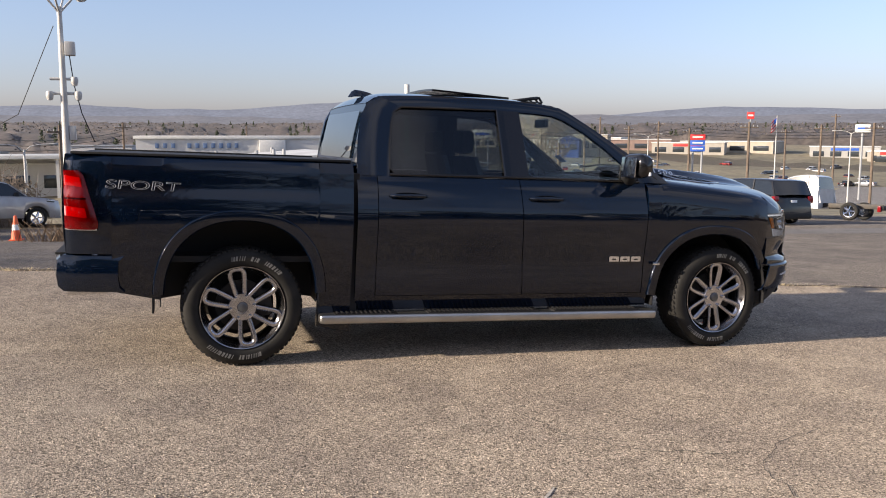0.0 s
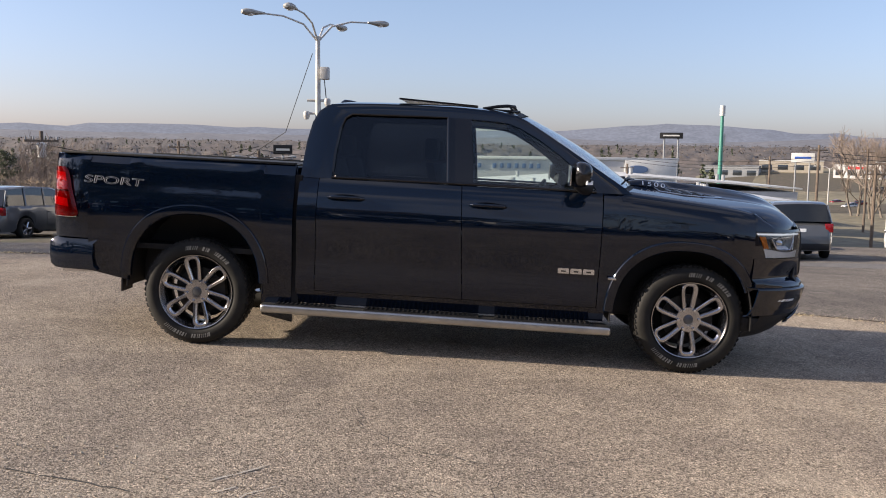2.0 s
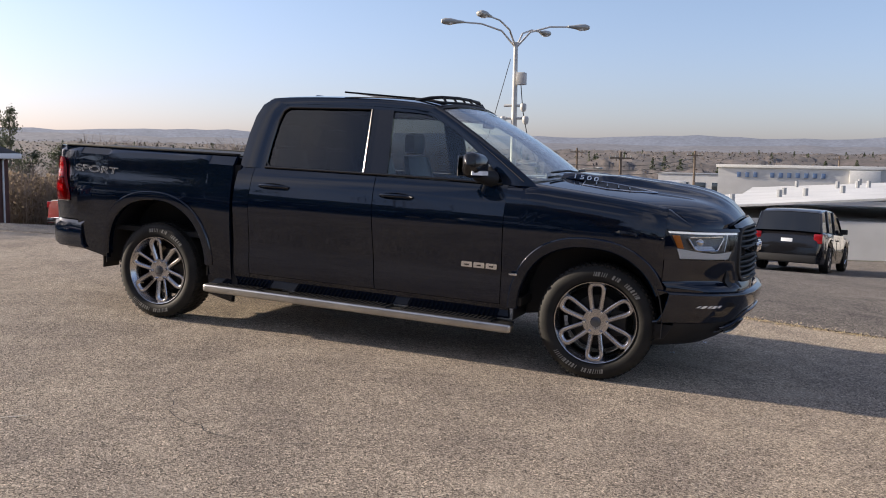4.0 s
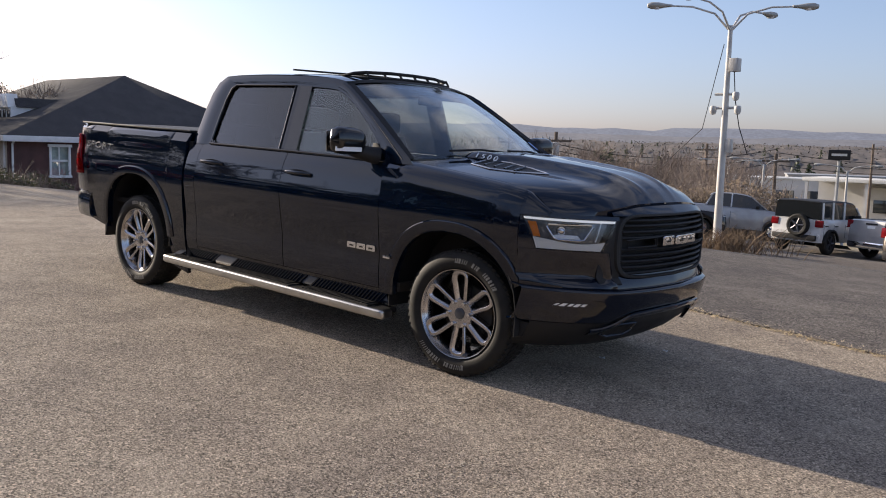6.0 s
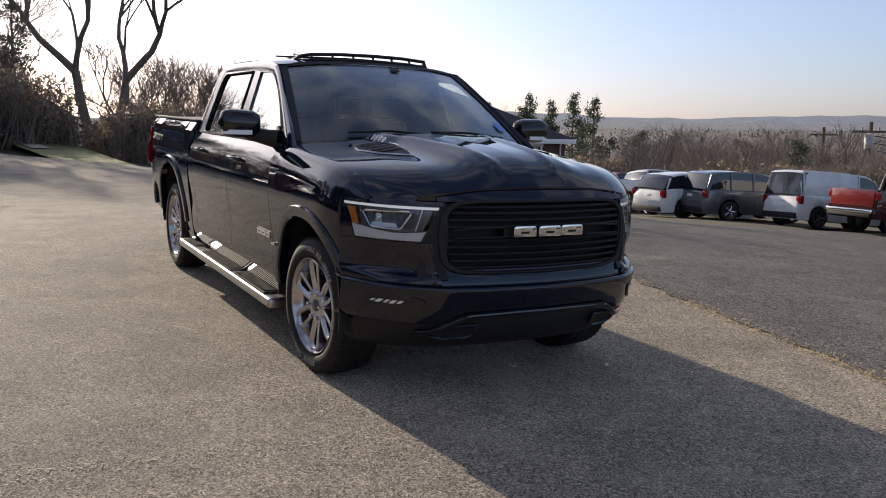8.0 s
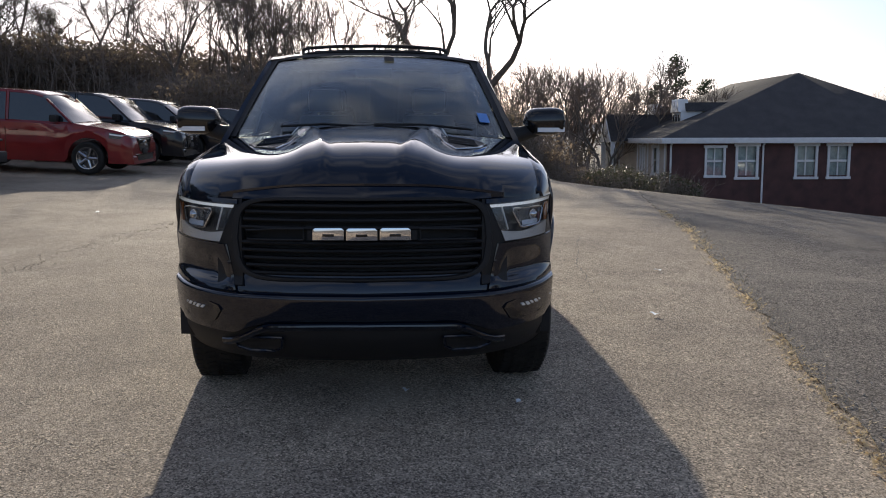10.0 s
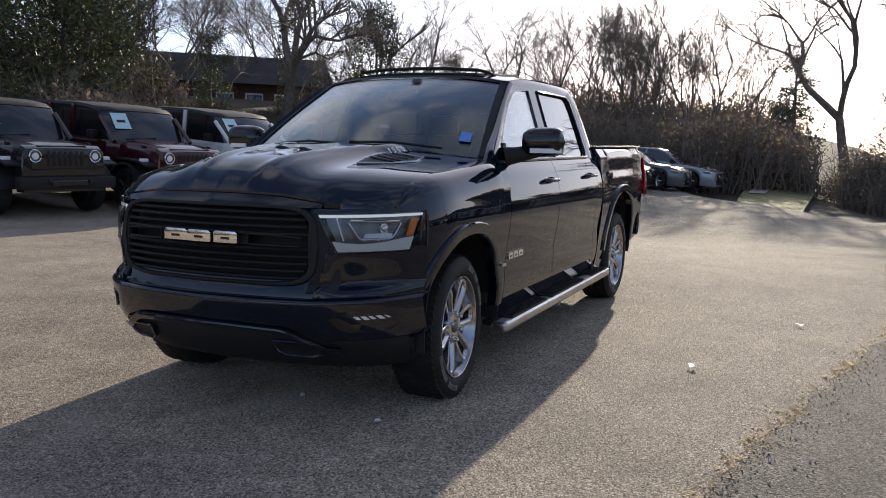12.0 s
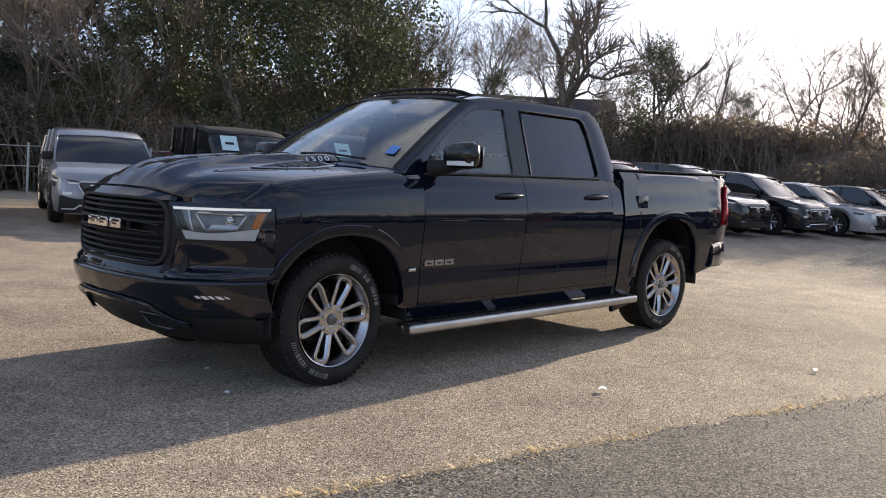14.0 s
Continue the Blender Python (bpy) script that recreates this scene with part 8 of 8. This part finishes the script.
for nm, xa, xb, ya, yb, zt in (("warehouse", -6, 31, 78, 112, -2.9), ("warehouse", -2, 44, 120, 156, -2.6)):
    wh = tagged(empty(nm), "low white-roofed warehouse below the lot", "warehouse", "warehouses below the lot")
    part("wall", boxes([((xa, ya, -16), (xb, yb, zt - 0.6))]), STUCCO, wh)
    part("roof", sheet([[(x, y, zt + 1.5 * (1 - abs((x - (xa + xb) / 2) / ((xb - xa) / 2)))) for y in lin(ya - 0.5, yb + 0.5, 4)] for x in lin(xa - 0.5, xb + 0.5, 5)], 0.2), TIN, wh)
    r_ = random.Random(int(ya))
    for k in range(9):
        xx, yy = r_.uniform(xa + 3, xb - 3), r_.uniform(ya + 3, yb - 3)
        zz = zt + 1.5 * (1 - abs((xx - (xa + xb) / 2) / ((xb - xa) / 2)))
        part("roof_vent", tube([(xx, yy, zz - 0.2), (xx, yy, zz + 1.0)], 0.28, 8), GREYMETAL, wh)
canopy = tagged(empty("canopy_building"), "long pale low canopy building with open front", "building")
part("roof", boxes([((-57, 190, -3.5), (-19, 206, -2.7))], 0.1), TIN, canopy)
part("wall", boxes([((-57, 202, -14), (-19, 206, -3.5))]), STUCCO, canopy)
for k in range(7):
    part("post", boxes([((-56.4 + k * 6.1, 190.4, -14), (-55.8 + k * 6.1, 191.0, -3.5))]), STUCCO, canopy)

building(63.6, 400, 15, 20, -5.5, 1.4, BUFF, "buff block shop with a blue front", turn=-6, bays=4)
building(65.1, 385, 10, 12, -5.8, -0.4, BLUEMETAL, "blue metal gabled shop front", BLUEMETAL, -6, 2, gable=True)
for az, d, w, dp, z0, z1, mt, lb, rf, sg in (
        (57.5, 330, 34, 20, -10, -4.6, BEIGE, "long beige shop with flat roof", TIN, SIGNRED), (61, 390, 40, 26, -10, -6.2, REDBLOCK, "red block store with flat roof", TIN, None), (55.2, 400, 46, 30, -9, -3.2, BUFF, "large buff store with stepped roof", TIN, None),
        (48.4, 360, 30, 20, -10, -4.6, DUSK, "grey flat-roofed shop building", TIN, SIGNBLUE), (46.2, 300, 12, 10, -10, -6.5, BUFF, "small buff shop with flat roof", TIN, SIGNRED), (44.5, 300, 40, 22, -10, -5, BEIGE, "long beige strip of shops", TIN, SIGNRED),
        (64.0, 430, 40, 24, -9, -3.5, DUSK, "distant grey flat-roofed store", TIN, None), (71.5, 420, 30, 24, -9, -3.4, BUFF, "distant buff flat-roofed store", TIN, None), (75, 360, 26, 20, -10, -3.6, GREYMETAL, "grey metal shed below the hills", GREYMETAL, None),
        (95.0, 300, 22, 14, -9, -2.2, STUCCO, "pale house-like shop building", GREYMETAL, None), (98.5, 210, 30, 16, -11, -5.0, STUCCO, "long pale flat-roofed building", TIN, None), (103.5, 260, 34, 18, -11, -3.4, GREYMETAL, "grey metal warehouse below hills", GREYMETAL, None), (108, 230, 26, 16, -11, -4.0, STUCCO, "pale low warehouse below hills", TIN, None),
        (112, 190, 18, 12, -10.5, -5.4, STUCCO, "small pale flat-roofed building", TIN, None), (88, 420, 40, 20, -8, 0.6, GREYMETAL, "distant grey flat-roofed building", GREYMETAL, None), (67.8, 300, 20, 14, -11, -6, STUCCO, "small pale shop by the road", TIN, SIGNRED), (42.0, 340, 40, 22, -10, -4, BUFF, "buff store at the edge of town", TIN, None)):
    if az < 80:
        d = 410 + (d - 250) * 0.35
        z0 = terrain(*spot(az, d)) + 0.2
        z1 = z0 + 5.2
    building(az, d, w, dp, z0, z1, mt, lb, rf, random.Random(int(az * 10)).uniform(-15, 15), 4, sg)


def pole(az, d, z1, r=0.14, wood=True, cross=True, label="wooden utility pole with a crossarm", z0=None):
    x, y = spot(az, d)
    z0 = terrain(x, y) - 0.3 if z0 is None else z0
    p = tagged(empty("utility_pole", Matrix.Translation((x, y, z0)) @ Matrix.Rotation(radians(az - 90 + 20), 4, "Z")), label, "utility pole", "poles of the town below")
    part("mast", tube([(0, 0, 0), (0, 0, z1 - z0)], [r, r * 0.75], 8), POLEWOOD if wood else GALV, p)
    if cross:
        part("crossarm", boxes([((-1.1, -0.07, z1 - z0 - 0.7), (1.1, 0.07, z1 - z0 - 0.55))], 0.01), POLEWOOD if wood else GALV, p)
        for xx in (-1.0, -0.5, 0.5, 1.0):
            part("insulator", tube([(xx, 0, z1 - z0 - 0.55), (xx, 0, z1 - z0 - 0.35)], 0.05, 6), GREYMETAL, p)
    return p


for az, d, el in ((57.9, 150, 0.5), (64.6, 130, 0.6), (69.8, 120, 0.9), (61.5, 190, 0.6), (50.2, 150, 0.7), (54.6, 110, 0.9), (47.5, 120, 0.8), (45.2, 170, 0.9), (72.6, 160, 0.2), (81.2, 140, -0.4), (86.2, 190, 0.6), (94.0, 120, 0.8), (98.0, 85, 0.7), (101.5, 130, 0.9), (105.0, 75, 0.2), (117.8, 62, 1.2), (110.0, 95, 0.7), (122, 80, 0.9), (66.6, 95, -0.4), (63.2, 240, 1.2), (59.6, 210, 0.9), (52.0, 210, 0.4), (49.2, 230, 1.3), (67.2, 170, 0.7)):
    pole(az, d, 1.4 + d * math.tan(radians(el)), 0.13 + d * 0.0006)
transformer = part("transformer", revolve([(0.001, -0.5), (0.28, -0.48), (0.3, 0.4), (0.001, 0.5)], 12, axis="z"), GALV)
tagged(transformer, "pale transformer drum hung on a utility pole", "transformer")
tx, ty = spot(117.8, 61.6)
transformer.location = (tx, ty, 1.5)
for az, d, el, reach in ((104.6, 60, -0.5, 1.6), (107.0, 64, -0.6, 1.6), (100.4, 66, -0.7, 1.6), (66.0, 180, -0.2, 2.0), (60.4, 160, 0.0, 2.0), (48.6, 140, 0.2, 2.0), (69.2, 150, -0.5, 1.8)):
    x, y = spot(az, d)
    lamp_post(x, y, 1.4 + d * math.tan(radians(el)), ((az - 90, reach, 0.35), (az + 90, reach, 0.35)), "pale two-armed lamp post in the lower lot", "lamp posts below the lot")
# wires strung between poles
for az0, d0, az1, d1, el in ((57.9, 150, 69.8, 120, 0.6), (69.8, 120, 81.2, 140, 0.3), (94.0, 120, 105.0, 75, 0.4), (105.0, 75, 117.8, 62, 0.6), (45.2, 170, 57.9, 150, 0.6)):
    for k in (0, 1, 2):
        (xa, ya), (xb, yb) = spot(az0, d0), spot(az1, d1)
        za, zb = 1.2 - 0.5 * k + d0 * math.tan(radians(el)), 1.2 - 0.5 * k + d1 * math.tan(radians(el))
        pts = [(xa + (xb - xa) * t, ya + (yb - ya) * t + 0.4 * k, za + (zb - za) * t - 4 * 0.9 * t * (1 - t)) for t in lin(0, 1, 9)]
        tagged(part("power_line", tube(pts, 0.028, 4), TRIM), "thin dark power line strung between poles", "power line", "power lines over the town")
# tall cell tower, signs, flag
x, y = spot(75.6, 330)
tw = tagged(empty("cell_tower", Matrix.Translation((x, y, -10))), "green tapered cell tower with white panels at its head", "tower")
part("mast", tube([(0, 0, 0), (0, 0, 28.0)], [0.9, 0.55], 12), TOWERGREEN, tw)
part("antenna_head", tube([(0, 0, 26.6), (0, 0, 30.2)], [0.95, 0.95], 10), TIN, tw)
part("antenna_panel", boxes([((0.9, -0.5, 16.0), (1.5, 0.5, 20.0))], 0.05), TIN, tw)


def sign(az, d, el0, el1, w, mats, label, posts=1):
    x, y = spot(az, d)
    z0, za, zb = terrain(x, y) - 0.3, 1.4 + d * math.tan(radians(el0)), 1.4 + d * math.tan(radians(el1))
    s = tagged(empty("pole_sign", Matrix.Translation((x, y, 0)) @ Matrix.Rotation(radians(az - 90), 4, "Z")), label, "sign", "signs of the town below")
    for k in range(posts):
        xx = 0 if posts == 1 else (-w * 0.3 + w * 0.6 * k)
        part("post", tube([(xx, 0.25, z0), (xx, 0.25, za + 0.2)], 0.22, 8), GREYMETAL, s)
    n = len(mats)
    for k, m in enumerate(mats):
        a, b = zb - (zb - za) * (k + 1) / n, zb - (zb - za) * k / n
        pn = part("panel", boxes([((-w / 2, -0.2, a + 0.05), (w / 2, 0.2, b - 0.05))], 0.08), m, s)
        part("sign_bar", boxes([((-w * 0.35, -0.26, a + (b - a) * 0.4), (w * 0.35, -0.2, a + (b - a) * 0.62))]), TIN if m not in (TIN, STUCCO) else SIGNBLUE, pn)
    return s
sign(57.2, 200, -1.0, 0.1, 3.2, (SIGNRED, SIGNBLUE, SIGNBLUE), "red and blue stacked pole sign", 2)
sign(47.8, 190, 0.2, 0.7, 2.8, (TIN,), "white pole sign with blue bars")
sign(53.9, 320, 1.0, 1.45, 2.4, (SIGNRED,), "red round-topped tall pole sign")
sign(70.8, 260, -0.2, 0.4, 6, (TIN,), "white double-post sign beside the road", 2)
sign(103.6, 150, -0.1, 0.55, 3.2, (TRIM,), "dark billboard seen from behind it")
sign(45.0, 260, -0.8, -0.1, 3, (YELLOW, TIN), "yellow and white shop sign")
sign(78.6, 240, 1.2, 1.6, 6, (TRIM,), "dark billboard frame over trees", 2)
x, y = spot(52.5, 230)
fl = tagged(empty("flag_pole", Matrix.Translation((x, y, -10.5))), "white flagpole with a limp striped flag", "flagpole")
part("mast", tube([(0, 0, 0), (0, 0, 16.8)], [0.16, 0.09], 8), GALV, fl)
rows = [[(-0.1 - 1.6 * u, 0.25 * math.sin(4 * u + 2 * v), 16.2 - 1.9 * u * 0.6 - 2.6 * v) for u in lin(0, 1, 8)] for v in lin(0, 1, 6)]
flag = part("flag", sheet(rows, 0.02), SIGNRED, fl)
for k in range(3):
    rows = [[(-0.1 - 1.6 * u, 0.25 * math.sin(4 * u + 2 * v) - 0.03, 16.2 - 1.9 * u * 0.6 - 2.6 * v) for u in lin(0.4 if k == 0 else 0, 1, 6)] for v in lin(0.15 + 0.3 * k, 0.27 + 0.3 * k, 3)]
    part("stripe", sheet(rows, 0.02), TIN, flag)
part("canton", sheet([[(-0.1 - 1.6 * u, 0.25 * math.sin(4 * u + 2 * v) - 0.04, 16.2 - 1.9 * u * 0.6 - 2.6 * v) for u in lin(0, 0.4, 4)] for v in lin(0, 0.45, 4)], 0.02), SIGNBLUE, flag)
# fields and the road into town
def strip_on(name, az0, az1, d0, d1, mat, lift, label, kind):
    rows = []
    for d in lin(d0, d1, 10):
        rows.append([(x, y, terrain(x, y) + lift) for x, y in [spot(a, d) for a in lin(az0, az1, 12)]])
    return tagged(part(name, grid_bm(rows), mat, keep=True), label, name.replace("_", " "), kind="structure")
strip_on("field", 36, 138, 62, 1000, FIELD, 0.25, "dry tan grass on the far slope", "structure")
strip_on("town_road", 63.5, 66.0, 85, 420, ROADTAR, 0.45, "grey road running down into town", "structure")
strip_on("cross_road", 52, 72, 286, 312, ROADTAR, 0.55, "grey cross road through the town", "structure")
strip_on("verge", 58.3, 61.6, 170, 262, LAWN, 0.45, "green grass verge beside the road", "structure")
strip_on("town_lot", 44, 57.5, 150, 260, ROADTAR, 0.40, "grey parking lot of the shops below", "structure")
strip_on("lower_lot", 98, 116, 46, 120, ROADTAR, 0.35, "grey lower parking lot", "structure")
r_ = random.Random(17)
for k in range(66):
    az, d = (r_.uniform(47, 70), r_.uniform(255, 380)) if k < 16 or 33 < k < 48 else ((r_.uniform(63.8, 65.8), r_.uniform(130, 330)) if k < 24 else (r_.uniform(93, 112), r_.uniform(54, 105)))
    x, y = spot(az, d)
    pt = r_.choice((WHITE_P, SILVER_P, BLACK_P, GREY_P, RED_P, BLUE_P, WHITE_P))
    lb = {WHITE_P: "white", SILVER_P: "silver", BLACK_P: "black", GREY_P: "grey", RED_P: "red", BLUE_P: "blue"}[pt]
    hd = 65 + (180 if k % 2 else 0) if 16 <= k < 24 else r_.choice((20, 110, 200))
    vehicle("town_car", r_.choice(("sedan", "suv", "pickup")), pt, x, y, hd, lb + " car far down in the town", "car", group="cars of the town below")
FARWOOD = material("far_bare_woods", (0.118, 0.096, 0.084), 0.95, color2=(0.068, 0.059, 0.053), scale=0.02, fine=0.35, bump_scale=0.25)
# tree canopies of the town and slopes: a billowing sheet with fine twig clumps, one object
bm = bmesh.new()
r_ = random.Random(77)
rows = []
for d in [262] + [270 * 1.062**k for k in range(34)]:
    row = []
    for k in range(501):
        az = 36 + k * 0.21
        x, y = spot(az, d)
        n1, n2 = noise.noise((x * 0.006, y * 0.006, 1.0)), noise.noise((x * 0.07, y * 0.07, 2.0)) + 0.6 * noise.noise((x * 0.2, y * 0.2, 7.0))
        open_ = smooth(-0.15, 0.2, n1 + (0.2 if d > 600 else -0.05))
        if d < 270 or (42 < az < 76 and d < 600):
            row.append((x, y, -26))
            continue
        row.append((x, y, -13 + (d - 270) * 0.020 + open_ * (6 + 3.5 * n2) + r_.uniform(-0.5, 0.5) * open_))
    rows.append(row)
grid_bm(rows, bm=bm)
for k in range(12000):
    az = r_.uniform(36, 140)
    d = 270 + 1400 * r_.random() ** 1.4
    x, y = spot(az, d)
    n1 = noise.noise((x * 0.006, y * 0.006, 1.0))
    if smooth(-0.15, 0.2, n1 + (0.2 if d > 600 else -0.05)) > r_.random() and not (42 < az < 76 and d < 600):
        leaf(bm, r_, Vector((x, y, -13 + (d - 270) * 0.020 + r_.uniform(4, 11))), 0.5 + d * 0.0007)
tagged(part("far_woods", bm, FARWOOD, keep=True, angle=180), "brown bare winter woods beyond the town", "woods", kind="stuff")
bm = bmesh.new()
for k in range(150):
    az, d = r_.uniform(38, 136), r_.uniform(320, 1500)
    x, y = spot(az, d)
    g0, h = -11 + (d - 280) * 0.020, r_.uniform(8, 15)
    if 42 < az < 76 and d < 620:
        continue
    for q in range(90):
        u = r_.random()
        leaf(bm, r_, Vector((x + r_.gauss(0, 1.3 * (1 - u) + 0.15), y + r_.gauss(0, 1.3 * (1 - u) + 0.15), g0 + h * u * 0.8)), 1.0)
tagged(part("far_pines", bm, NEEDLE, keep=True), "dark pines among the far bare woods", "woods", kind="stuff")
# hills: three ridges, each further and paler; haze is put into their colours and bluish glow
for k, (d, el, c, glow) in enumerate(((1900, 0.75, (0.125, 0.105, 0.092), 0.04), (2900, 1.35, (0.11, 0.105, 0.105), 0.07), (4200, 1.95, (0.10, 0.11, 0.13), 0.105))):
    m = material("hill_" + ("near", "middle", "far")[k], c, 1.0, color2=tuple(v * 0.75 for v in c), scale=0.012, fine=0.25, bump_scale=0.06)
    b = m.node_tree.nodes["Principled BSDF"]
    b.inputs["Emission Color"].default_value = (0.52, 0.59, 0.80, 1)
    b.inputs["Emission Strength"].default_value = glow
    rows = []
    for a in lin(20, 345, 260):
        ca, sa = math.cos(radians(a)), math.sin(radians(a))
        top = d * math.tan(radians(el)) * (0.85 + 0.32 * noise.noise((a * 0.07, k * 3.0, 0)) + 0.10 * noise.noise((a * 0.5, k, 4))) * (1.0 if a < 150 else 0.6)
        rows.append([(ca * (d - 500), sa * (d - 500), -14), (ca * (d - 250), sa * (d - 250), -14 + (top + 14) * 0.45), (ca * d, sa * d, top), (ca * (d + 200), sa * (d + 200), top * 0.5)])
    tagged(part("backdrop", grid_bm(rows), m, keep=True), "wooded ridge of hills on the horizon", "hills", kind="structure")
